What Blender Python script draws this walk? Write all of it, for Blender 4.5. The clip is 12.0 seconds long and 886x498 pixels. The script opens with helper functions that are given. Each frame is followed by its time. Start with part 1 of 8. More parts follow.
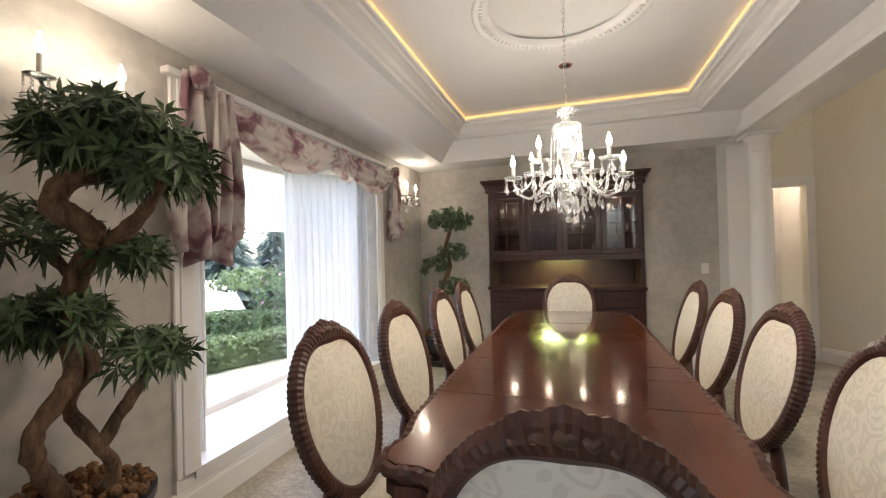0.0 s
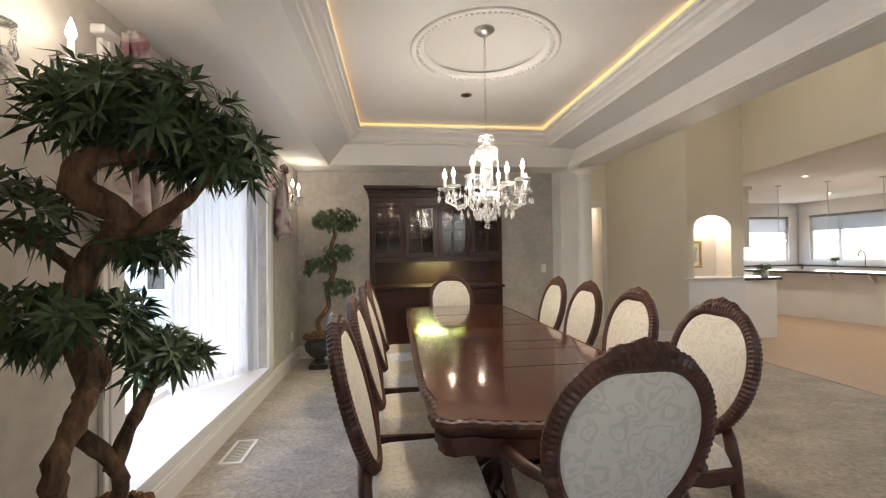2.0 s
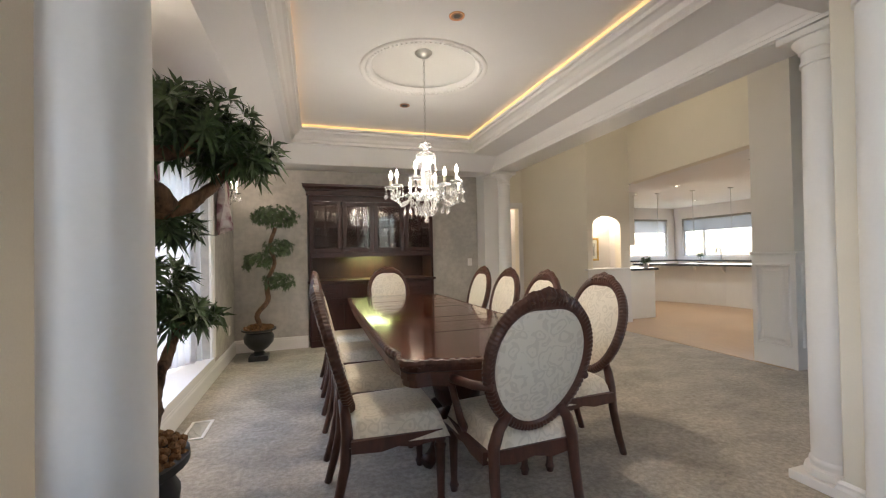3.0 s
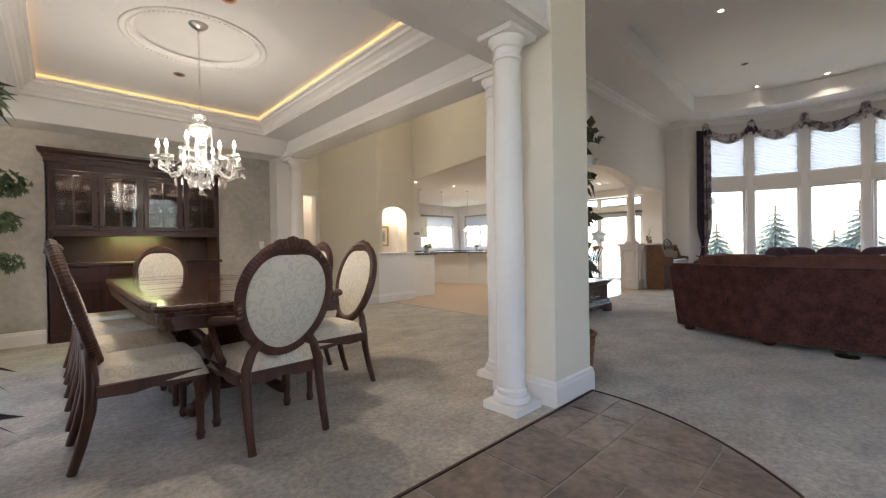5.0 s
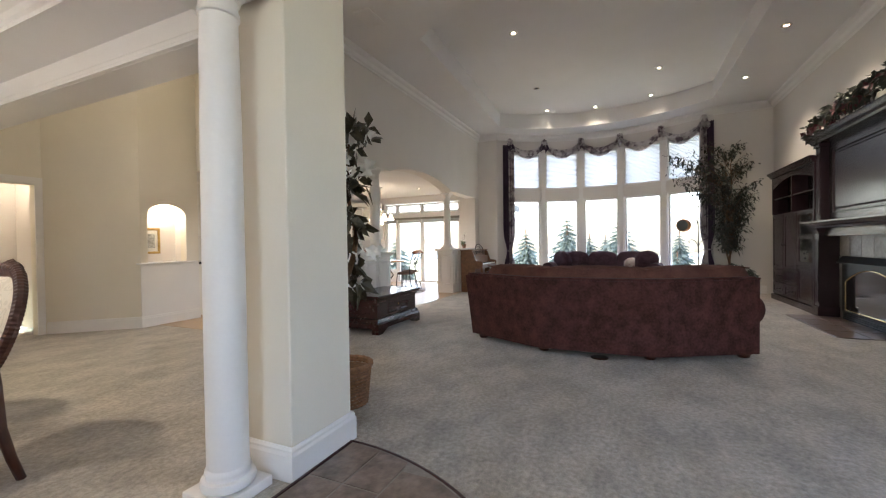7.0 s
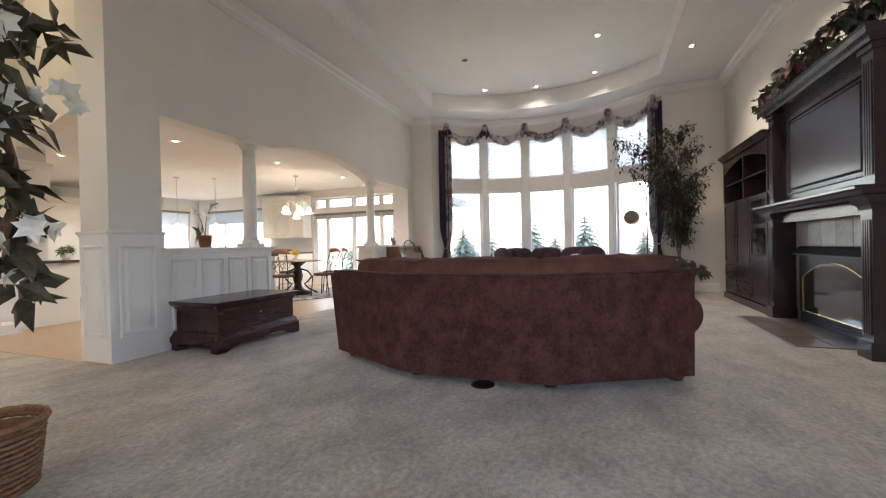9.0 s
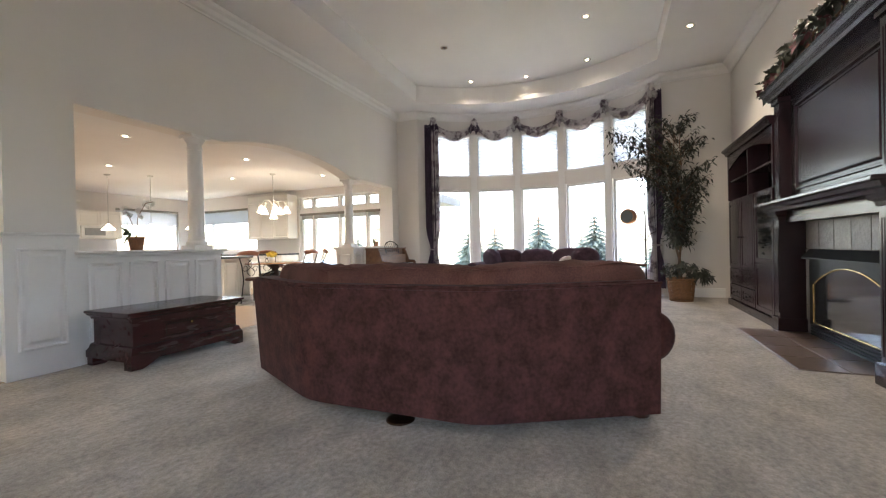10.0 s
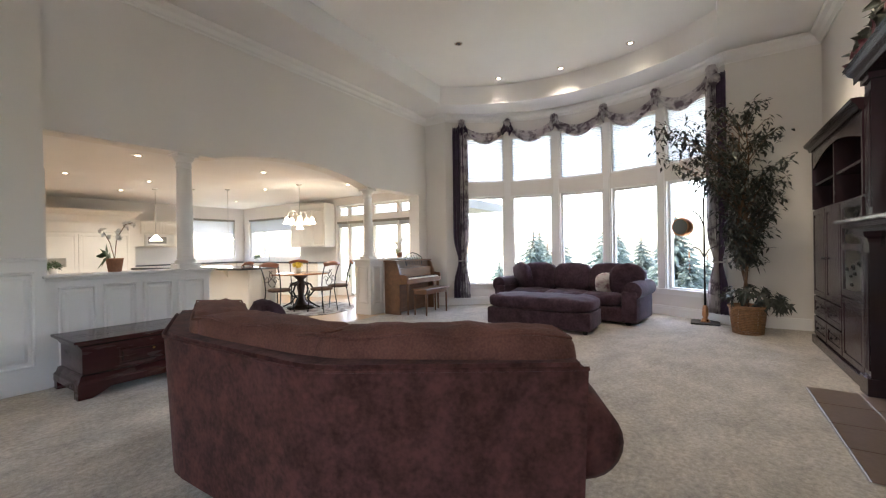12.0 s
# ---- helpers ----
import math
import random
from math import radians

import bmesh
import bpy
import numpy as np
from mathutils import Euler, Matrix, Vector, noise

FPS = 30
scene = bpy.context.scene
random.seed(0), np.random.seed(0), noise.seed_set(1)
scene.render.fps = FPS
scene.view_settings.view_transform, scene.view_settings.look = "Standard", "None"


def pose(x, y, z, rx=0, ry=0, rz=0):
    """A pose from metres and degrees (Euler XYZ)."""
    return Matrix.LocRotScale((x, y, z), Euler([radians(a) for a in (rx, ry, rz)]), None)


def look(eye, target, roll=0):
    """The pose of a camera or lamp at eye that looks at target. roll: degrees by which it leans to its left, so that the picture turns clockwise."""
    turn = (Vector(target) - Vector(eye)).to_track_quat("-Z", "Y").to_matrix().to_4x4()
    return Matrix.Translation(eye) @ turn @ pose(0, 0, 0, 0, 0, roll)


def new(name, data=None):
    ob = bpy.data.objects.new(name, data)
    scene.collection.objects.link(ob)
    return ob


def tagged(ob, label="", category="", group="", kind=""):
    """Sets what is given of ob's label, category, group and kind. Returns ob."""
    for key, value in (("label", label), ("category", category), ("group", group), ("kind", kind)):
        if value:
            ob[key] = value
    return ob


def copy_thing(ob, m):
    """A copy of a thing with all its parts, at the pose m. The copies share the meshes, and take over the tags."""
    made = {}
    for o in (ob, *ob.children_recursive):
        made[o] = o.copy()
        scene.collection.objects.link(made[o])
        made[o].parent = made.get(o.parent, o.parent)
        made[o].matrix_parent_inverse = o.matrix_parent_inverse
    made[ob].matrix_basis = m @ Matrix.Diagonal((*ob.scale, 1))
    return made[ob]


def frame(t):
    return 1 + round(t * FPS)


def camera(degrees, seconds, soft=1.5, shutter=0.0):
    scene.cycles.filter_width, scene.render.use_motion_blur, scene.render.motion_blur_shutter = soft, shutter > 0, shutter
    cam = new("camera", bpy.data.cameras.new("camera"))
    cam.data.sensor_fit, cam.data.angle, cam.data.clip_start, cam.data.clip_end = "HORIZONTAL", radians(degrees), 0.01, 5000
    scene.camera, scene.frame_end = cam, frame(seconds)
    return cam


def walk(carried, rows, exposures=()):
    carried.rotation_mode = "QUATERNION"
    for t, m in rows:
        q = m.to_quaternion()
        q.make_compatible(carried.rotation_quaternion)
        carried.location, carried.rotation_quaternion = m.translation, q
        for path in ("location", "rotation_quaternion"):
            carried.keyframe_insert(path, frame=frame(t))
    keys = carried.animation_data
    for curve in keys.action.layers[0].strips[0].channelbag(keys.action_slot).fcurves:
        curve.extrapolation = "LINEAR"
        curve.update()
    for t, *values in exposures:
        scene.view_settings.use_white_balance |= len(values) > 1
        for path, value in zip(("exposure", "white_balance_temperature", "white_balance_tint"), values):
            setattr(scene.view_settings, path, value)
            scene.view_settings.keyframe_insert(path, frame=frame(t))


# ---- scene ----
cam = camera(95.4, 12.0, 1.2)
PATH = [
    (0, (0.078, -0.052, 1.364), (-0.535, 1.852, 1.382), -1.4),
    (0.5, (-0.063, -0.013, 1.352), (-0.461, 1.946, 1.391), -1.4),
    (1, (-0.224, -0.089, 1.318), (-0.391, 1.904, 1.376), -1.1),
    (1.5, (-0.41, -0.236, 1.361), (-0.38, 1.764, 1.385), -0.9),
    (2, (-0.617, -0.403, 1.351), (-0.38, 1.582, 1.372), -0.8),
    (2.5, (-0.789, -0.613, 1.314), (-0.368, 1.342, 1.339), -1.0),
    (4.5, (-0.927, -1.392, 1.076), (0.272, 0.209, 1.074), -1.0),
    (5, (-0.841, -1.468, 1.044), (0.538, -0.02, 1.034), -0.9),
    (5.5, (-0.71, -1.478, 1.047), (0.837, -0.211, 1.026), -0.7),
    (6, (-0.542, -1.498, 1.07), (1.14, -0.417, 1.057), -0.7),
    (6.5, (-0.298, -1.537, 1.121), (1.476, -0.615, 1.106), -0.8),
    (7, (-0.027, -1.595, 1.158), (1.794, -0.769, 1.134), -0.9),
    (9, (1.476, -2.13, 1.002), (3.343, -1.415, 0.987), -1.3),
    (9.5, (1.839, -2.326, 0.997), (3.7, -1.592, 0.978), -1.3),
    (10, (2.187, -2.515, 1.014), (4.03, -1.738, 1.001), -1.3),
    (10.5, (2.508, -2.672, 1.056), (4.322, -1.829, 1.047), -1.3),
    (11, (2.769, -2.828, 1.135), (4.542, -1.902, 1.126), -1.2),
    (11.5, (3.008, -3.004, 1.176), (4.723, -1.975, 1.172), -1.1),
    (12, (3.189, -3.132, 1.239), (4.859, -2.033, 1.232), -1.0),
]
walk(cam, [(t, look(eye, target, roll)) for t, eye, target, roll in PATH],
     [(0.0, 3.55), (3.5, 3.5), (5.5, 3.6), (7.0, 3.75), (9.0, 4.0), (12.0, 4.08)])

# ---- world, sun and lamps ----
world = bpy.data.worlds.new("overcast_sky")
scene.world = world
world.use_nodes = True
wn = world.node_tree
sky = wn.nodes.new("ShaderNodeTexSky")
sky.sky_type, sky.sun_disc = "NISHITA", False
sky.sun_elevation, sky.sun_rotation = radians(68), radians(8)
sky.air_density, sky.dust_density, sky.ozone_density = 1.0, 3.0, 0.6
wn.nodes["Background"].inputs["Strength"].default_value = 0.145
wn.links.new(sky.outputs[0], wn.nodes["Background"].inputs["Color"])
EXPOSURE = 2.9
scene.view_settings.exposure = EXPOSURE


def lamp(name, kind, m, energy, color, size=0.1, spot=110):
    data = bpy.data.lights.new(name, kind)
    data.energy, data.color = energy, color
    if kind == "SUN":
        data.angle = size
    elif kind == "AREA":
        data.size = size
    else:
        data.shadow_soft_size = size
    if kind == "SPOT":
        data.spot_size, data.spot_blend = radians(spot), 0.6
    ob = new(name, data)
    ob.matrix_world = m
    return ob


WARM, AMBER = (1.0, 0.86, 0.67), (1.0, 0.57, 0.19)
lamp("sun", "SUN", look((0, 0, 30), (-1.7, -12, 0)), 0.6, (1.0, 0.96, 0.9), radians(20))
for x, y in ((0.05, 1.63), (0.06, 3.28)):
    lamp("ceiling_spot", "SPOT", look((x, y, 2.79), (x, y, 0)), 6.5, WARM, 0.03, 125)
lamp("chandelier_glow", "POINT", Matrix.Translation((0.06, 2.5, 2.02)), 1.9, (1.0, 0.92, 0.80), 0.22)
for y in (1.04, 4.47):
    lamp("sconce_glow", "POINT", Matrix.Translation((-1.66, y, 2.22)), 0.32, WARM, 0.05)
for x, y in ((6.97, -3.62), (8.87, -3.58)):
    lamp("ceiling_spot", "SPOT", look((x, y, 4.02), (x, y, 0)), 7, WARM, 0.05, 110)
for x, y in ((6.21, -0.03), (8.67, -2.2), (8.64, 0.1), (10.2, 0.15), (10.46, -0.95), (10.2, -2.14)):
    lamp("ceiling_spot", "SPOT", look((x, y, 4.40), (x, y, 0)), 0.9 if x < 10.4 else 1.5, WARM, 0.05, 120)
for x, y in ((5.6, 3.6), (6.6, 5.9), (8.6, 5.2), (9.4, 7.8), (6.7, 7.6), (9.3, 3.3)):
    lamp("ceiling_spot", "SPOT", look((x, y, 2.58), (x, y, 0)), 5.5, (1.0, 0.95, 0.87), 0.06, 140)
lamp("table_chandelier_glow", "POINT", Matrix.Translation((8.63, 4.05, 1.62)), 0.6, WARM, 0.15)
# unseen lamp without a fixture, added to brighten the upper hall wall
lamp("hall_glow", "POINT", Matrix.Translation((2.8, 3.5, 3.9)), 1.5, (1.0, 0.88, 0.66), 0.08)
lamp("back_room_glow", "POINT", Matrix.Translation((2.5, 6.4, 2.3)), 1.0, WARM, 0.1)
lamp("niche_glow", "POINT", Matrix.Translation((3.92, 5.02, 1.78)), 0.7, WARM, 0.04)
lamp("hutch_glow", "AREA", look((-0.06, 5.2, 1.245), (-0.06, 5.22, 0)), 1.1, (0.85, 1.0, 0.4), 0.5)
for x in (-0.68, -0.26, 0.16, 0.58):
    lamp("hutch_puck_glow", "POINT", Matrix.Translation((x, 5.2, 1.93)), 0.2, WARM, 0.03)

# fill lamp at the added, unseen entry; sky stand-ins behind the bow's upper panes
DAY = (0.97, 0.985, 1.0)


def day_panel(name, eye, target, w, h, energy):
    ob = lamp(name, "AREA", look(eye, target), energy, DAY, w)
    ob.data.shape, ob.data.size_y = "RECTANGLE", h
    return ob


day_panel("entry_fill", (-4.62, -2.3, 1.9), (0, -2.3, 1.5), 2.6, 3.0, 2.6).data.color = (1.0, 0.95, 0.88)
for k in range(5):
    a = radians(32.8 - 16.4 * k)
    day_panel("upper_pane_daylight", (8.05 + 3.72 * math.cos(a), -1.0 + 3.72 * math.sin(a), 3.12), (8.05, -1.0, 2.6), 0.9, 0.9, 0.25)

# ---- materials ----
MATS = {}


def nodes_of(name):
    m = bpy.data.materials.new(name)
    m.use_nodes = True
    t = m.node_tree
    return m, t, t.nodes["Principled BSDF"]


def mat(name, color, rough=0.5, metal=0.0, vary=0.12, scale=6.0, fine=60.0, bump=0.0, fine_scale=None, sheen=0.0, coat=0.0,
        stretch=(1, 1, 1), second=None, random_piece=0.0, clear=0.0, alpha=1.0, spec=0.5):
    """Colour that varies at two scales, with a fine relief, in metres of the object."""
    m, t, b = nodes_of(name)
    n, l = t.nodes, t.links
    geo = n.new("ShaderNodeNewGeometry")
    mp = n.new("ShaderNodeMapping")
    mp.inputs["Scale"].default_value = stretch
    l.new(geo.outputs["Position"], mp.inputs["Vector"])
    big, small = n.new("ShaderNodeTexNoise"), n.new("ShaderNodeTexNoise")
    big.inputs["Scale"].default_value, big.inputs["Detail"].default_value = scale, 5
    small.inputs["Scale"].default_value, small.inputs["Detail"].default_value = fine, 3
    for k in (big, small):
        l.new(mp.outputs[0], k.inputs["Vector"])
    mix = n.new("ShaderNodeMix")
    mix.data_type = "FLOAT"
    mix.inputs[0].default_value = 0.4
    l.new(big.outputs["Fac"], mix.inputs[2])
    l.new(small.outputs["Fac"], mix.inputs[3])
    ramp = n.new("ShaderNodeValToRGB")
    lo = second or tuple(c * (1 - vary) for c in color)
    hi = tuple(min(1, c * (1 + vary)) for c in color)
    ramp.color_ramp.elements[0].position, ramp.color_ramp.elements[1].position = 0.36, 0.64
    ramp.color_ramp.elements[0].color, ramp.color_ramp.elements[1].color = (*lo, 1), (*hi, 1)
    l.new(mix.outputs[0], ramp.inputs[0])
    col = ramp.outputs[0]
    if random_piece:
        info, hsv = n.new("ShaderNodeObjectInfo"), n.new("ShaderNodeHueSaturation")
        r = n.new("ShaderNodeMapRange")
        r.inputs[3].default_value, r.inputs[4].default_value = 1 - random_piece, 1 + random_piece
        l.new(info.outputs["Random"], r.inputs[0])
        l.new(r.outputs[0], hsv.inputs["Value"])
        l.new(col, hsv.inputs["Color"])
        col = hsv.outputs[0]
    l.new(col, b.inputs["Base Color"])
    rr = n.new("ShaderNodeMapRange")
    rr.inputs[3].default_value, rr.inputs[4].default_value = max(0.03, rough - 0.07), min(1, rough + 0.07)
    l.new(big.outputs["Fac"], rr.inputs[0])
    l.new(rr.outputs[0], b.inputs["Roughness"])
    b.inputs["Metallic"].default_value = metal
    b.inputs["Specular IOR Level"].default_value = spec
    if sheen:
        b.inputs["Sheen Weight"].default_value, b.inputs["Sheen Roughness"].default_value = sheen, 0.4
    if coat:
        b.inputs["Coat Weight"].default_value, b.inputs["Coat Roughness"].default_value = coat, 0.09
    if clear:
        b.inputs["Transmission Weight"].default_value = clear
    if alpha < 1:
        b.inputs["Alpha"].default_value = alpha
    if bump:
        bp = n.new("ShaderNodeBump")
        bp.inputs["Strength"].default_value, bp.inputs["Distance"].default_value = min(1, bump), 0.004
        l.new(small.outputs["Fac"], bp.inputs["Height"])
        l.new(bp.outputs[0], b.inputs["Normal"])
    MATS[name] = m
    return m


def glow(name, color, strength):
    m, t, b = nodes_of(name)
    b.inputs["Base Color"].default_value = (*color, 1)
    b.inputs["Emission Color"].default_value = (*color, 1)
    b.inputs["Emission Strength"].default_value = strength
    return m


def carpet_mat():
    m = mat("carpet", (0.415, 0.368, 0.315), 0.95, fine=120, vary=0.26, scale=34, bump=1.0, sheen=0.25, spec=0.1)
    t = m.node_tree
    n, l = t.nodes, t.links
    b = n["Principled BSDF"]
    # soft vacuum and footstep marks in the pile
    geo, mp, nz = n.new("ShaderNodeNewGeometry"), n.new("ShaderNodeMapping"), n.new("ShaderNodeTexNoise")
    mp.inputs["Rotation"].default_value = (0, 0, 0.6)
    mp.inputs["Scale"].default_value = (0.8, 1.15, 1)
    nz.inputs["Scale"].default_value, nz.inputs["Detail"].default_value, nz.inputs["Roughness"].default_value = 2.6, 10, 0.72
    l.new(geo.outputs["Position"], mp.inputs[0])
    l.new(mp.outputs[0], nz.inputs["Vector"])
    hsv, r = n.new("ShaderNodeHueSaturation"), n.new("ShaderNodeMapRange")
    r.inputs[1].default_value, r.inputs[2].default_value = 0.38, 0.62
    r.inputs[3].default_value, r.inputs[4].default_value = 0.78, 1.16
    l.new(nz.outputs["Fac"], r.inputs[0])
    l.new(r.outputs[0], hsv.inputs["Value"])
    l.new(b.inputs["Base Color"].links[0].from_socket, hsv.inputs["Color"])
    l.new(hsv.outputs[0], b.inputs["Base Color"])
    return m


def damask_mat():
    m = mat("damask", (0.76, 0.69, 0.58), 0.55, vary=0.03, fine=500, bump=0.3, sheen=0.3)
    t = m.node_tree
    n, l = t.nodes, t.links
    b = n["Principled BSDF"]
    # leafy scrolls: rings of small cells bent by noise
    tc, nz, vo = n.new("ShaderNodeTexCoord"), n.new("ShaderNodeTexNoise"), n.new("ShaderNodeTexVoronoi")
    add, wv = n.new("ShaderNodeVectorMath"), n.new("ShaderNodeMath")
    nz.inputs["Scale"].default_value, nz.inputs["Detail"].default_value = 14.0, 1.0
    l.new(tc.outputs["Object"], nz.inputs["Vector"])
    sc = n.new("ShaderNodeVectorMath")
    sc.operation = "SCALE"
    sc.inputs["Scale"].default_value = 0.10
    l.new(nz.outputs["Color"], sc.inputs[0])
    l.new(tc.outputs["Object"], add.inputs[0])
    l.new(sc.outputs[0], add.inputs[1])
    vo.inputs["Scale"].default_value = 15.0
    l.new(add.outputs[0], vo.inputs["Vector"])
    wv.operation = "SINE"
    mul = n.new("ShaderNodeMath")
    mul.operation = "MULTIPLY"
    mul.inputs[1].default_value = 17.0
    l.new(vo.outputs["Distance"], mul.inputs[0])
    l.new(mul.outputs[0], wv.inputs[0])
    ramp = n.new("ShaderNodeValToRGB")
    ramp.color_ramp.elements[0].position, ramp.color_ramp.elements[1].position = 0.15, 0.4
    ramp.color_ramp.elements[0].color, ramp.color_ramp.elements[1].color = (1, 1, 1, 1), (0.875, 0.865, 0.85, 1)
    l.new(wv.outputs[0], ramp.inputs[0])
    mx = n.new("ShaderNodeMix")
    mx.data_type, mx.blend_type = "RGBA", "MULTIPLY"
    mx.inputs[0].default_value = 1
    l.new(b.inputs["Base Color"].links[0].from_socket, mx.inputs[6])
    l.new(ramp.outputs[0], mx.inputs[7])
    l.new(mx.outputs[2], b.inputs["Base Color"])
    return m


def floral_mat(name, ground, dark, mid, thin=0.0):
    m, t, b = nodes_of(name)
    n, l = t.nodes, t.links
    tc, a, c = n.new("ShaderNodeNewGeometry"), n.new("ShaderNodeTexNoise"), n.new("ShaderNodeTexVoronoi")
    a.inputs["Scale"].default_value, a.inputs["Detail"].default_value, a.inputs["Distortion"].default_value = 7, 4, 0.5
    c.inputs["Scale"].default_value = 13
    l.new(tc.outputs["Position"], a.inputs["Vector"])
    l.new(a.outputs["Color"], c.inputs["Vector"])
    ramp = n.new("ShaderNodeValToRGB")
    e = ramp.color_ramp.elements
    e[0].position, e[0].color = 0.38, (*dark, 1)
    e[1].position, e[1].color = 0.56, (*ground, 1)
    k = e.new(0.47)
    k.color = (*mid, 1)
    l.new(a.outputs["Fac"], ramp.inputs[0])
    l.new(ramp.outputs[0], b.inputs["Base Color"])
    b.inputs["Roughness"].default_value = 0.8
    b.inputs["Sheen Weight"].default_value = 0.2
    if thin:
        tl, mx = n.new("ShaderNodeBsdfTranslucent"), n.new("ShaderNodeMixShader")
        mx.inputs[0].default_value = thin
        l.new(ramp.outputs[0], tl.inputs[0])
        l.new(b.outputs[0], mx.inputs[1])
        l.new(tl.outputs[0], mx.inputs[2])
        l.new(mx.outputs[0], n["Material Output"].inputs[0])
    return m


def glass_mat(name, tint=(1, 1, 1), rough=0.0):
    """Thin window glass: clear, with a mirror gloss that grows at a glancing view."""
    m = bpy.data.materials.new(name)
    m.use_nodes = True
    t = m.node_tree
    n, l = t.nodes, t.links
    n.remove(n["Principled BSDF"])
    clear, gloss, mx, fr = n.new("ShaderNodeBsdfTransparent"), n.new("ShaderNodeBsdfGlossy"), n.new("ShaderNodeMixShader"), n.new("ShaderNodeLayerWeight")
    up = n.new("ShaderNodeMath")
    up.operation = "POWER"
    up.inputs[1].default_value = 4.0
    add = n.new("ShaderNodeMath")
    add.operation = "MULTIPLY_ADD"
    add.inputs[1].default_value, add.inputs[2].default_value = 0.5, 0.03
    clear.inputs[0].default_value = (*tint, 1)
    gloss.inputs["Roughness"].default_value = 0.02
    l.new(fr.outputs["Facing"], up.inputs[0])
    l.new(up.outputs[0], add.inputs[0])
    l.new(add.outputs[0], mx.inputs[0])
    l.new(clear.outputs[0], mx.inputs[1])
    l.new(gloss.outputs[0], mx.inputs[2])
    l.new(mx.outputs[0], n["Material Output"].inputs[0])
    return m


def sheer_mat(name, color, through_part):
    m = bpy.data.materials.new(name)
    m.use_nodes = True
    t = m.node_tree
    n, l = t.nodes, t.links
    n.remove(n["Principled BSDF"])
    clear, dif, tl, m1, m2 = (n.new(k) for k in ("ShaderNodeBsdfTransparent", "ShaderNodeBsdfDiffuse", "ShaderNodeBsdfTranslucent", "ShaderNodeMixShader", "ShaderNodeMixShader"))
    dif.inputs[0].default_value = tl.inputs[0].default_value = (*color, 1)
    geo, wv = n.new("ShaderNodeNewGeometry"), n.new("ShaderNodeTexNoise")
    wv.inputs["Scale"].default_value = 300
    l.new(geo.outputs["Position"], wv.inputs["Vector"])
    bp = n.new("ShaderNodeBump")
    bp.inputs["Strength"].default_value = 0.15
    l.new(wv.outputs["Fac"], bp.inputs["Height"])
    l.new(bp.outputs[0], dif.inputs["Normal"])
    m1.inputs[0].default_value, m2.inputs[0].default_value = 0.6, through_part
    l.new(dif.outputs[0], m1.inputs[1])
    l.new(tl.outputs[0], m1.inputs[2])
    l.new(m1.outputs[0], m2.inputs[1])
    l.new(clear.outputs[0], m2.inputs[2])
    l.new(m2.outputs[0], n["Material Output"].inputs[0])
    return m


def thin_leaf(m, share=0.5):
    """Lets part of the light through, as leaves do."""
    n, l = m.node_tree.nodes, m.node_tree.links
    b = n["Principled BSDF"]
    tl, mx = n.new("ShaderNodeBsdfTranslucent"), n.new("ShaderNodeMixShader")
    mx.inputs[0].default_value = share
    l.new(b.inputs["Base Color"].links[0].from_socket, tl.inputs[0])
    l.new(b.outputs[0], mx.inputs[1])
    l.new(tl.outputs[0], mx.inputs[2])
    l.new(mx.outputs[0], n["Material Output"].inputs[0])
    return m


CARPET, DAMASK = carpet_mat(), damask_mat()
# cream wall paint with the hall's warm light put into its colour
WARMLIT_CREAM = mat("warmlit_cream_paint", (0.76, 0.70, 0.605), 0.7, vary=0.03, scale=1.5, fine=180, bump=0.12)
GREY_WALL = mat("mottled_grey_wall", (0.46, 0.425, 0.385), 0.75, vary=0.14, scale=3.5, fine=14, bump=0.1)
CREAM = mat("cream_wall_paint", (0.735, 0.69, 0.655), 0.7, vary=0.025, scale=1.5, fine=180, bump=0.12)
WHITE = mat("white_trim_paint", (0.80, 0.77, 0.75), 0.35, vary=0.02, scale=3, fine=60, bump=0.05)
DOMEPAINT = mat("glossy_dome_paint", (0.80, 0.77, 0.74), 0.22, vary=0.02, scale=3, fine=60)
CEIL = mat("ceiling_paint", (0.79, 0.765, 0.755), 0.8, vary=0.02, scale=2, fine=160, bump=0.2)
MAHOGANY = mat("carved_mahogany", (0.070, 0.023, 0.014), 0.42, vary=0.35, scale=9, fine=50, coat=0.08, bump=0.1, stretch=(1, 1, 0.25))
TABLETOP = mat("polished_table_veneer", (0.075, 0.0165, 0.0075), 0.22, vary=0.55, scale=5, fine=40, coat=1.0, stretch=(4, 0.5, 1))
BURL = mat("veneer_border", (0.12, 0.030, 0.011), 0.22, vary=0.35, scale=9, fine=60, coat=1.0, stretch=(0.6, 4, 1))
GILT = mat("worn_gilt_carving", (0.085, 0.038, 0.02), 0.42, metal=0.05, vary=0.4, scale=30, fine=90, bump=0.5)
HUTCH = mat("dark_cherry_wood", (0.038, 0.010, 0.009), 0.38, vary=0.3, scale=6, fine=40, coat=0.12, stretch=(3, 3, 0.4))
ESPRESSO = mat("espresso_wood", (0.036, 0.019, 0.024), 0.24, vary=0.10, scale=2, fine=12, spec=0.6, stretch=(1, 1, 0.5))
CHESTWOOD = mat("polished_dark_mahogany", (0.040, 0.0085, 0.009), 0.26, vary=0.12, scale=6, fine=40, coat=0.15, stretch=(0.5, 3, 3))
SOFA = mat("brown_microsuede", (0.074, 0.029, 0.026), 0.9, vary=0.46, scale=9, fine=45, bump=0.25, sheen=0.04, spec=0.15)
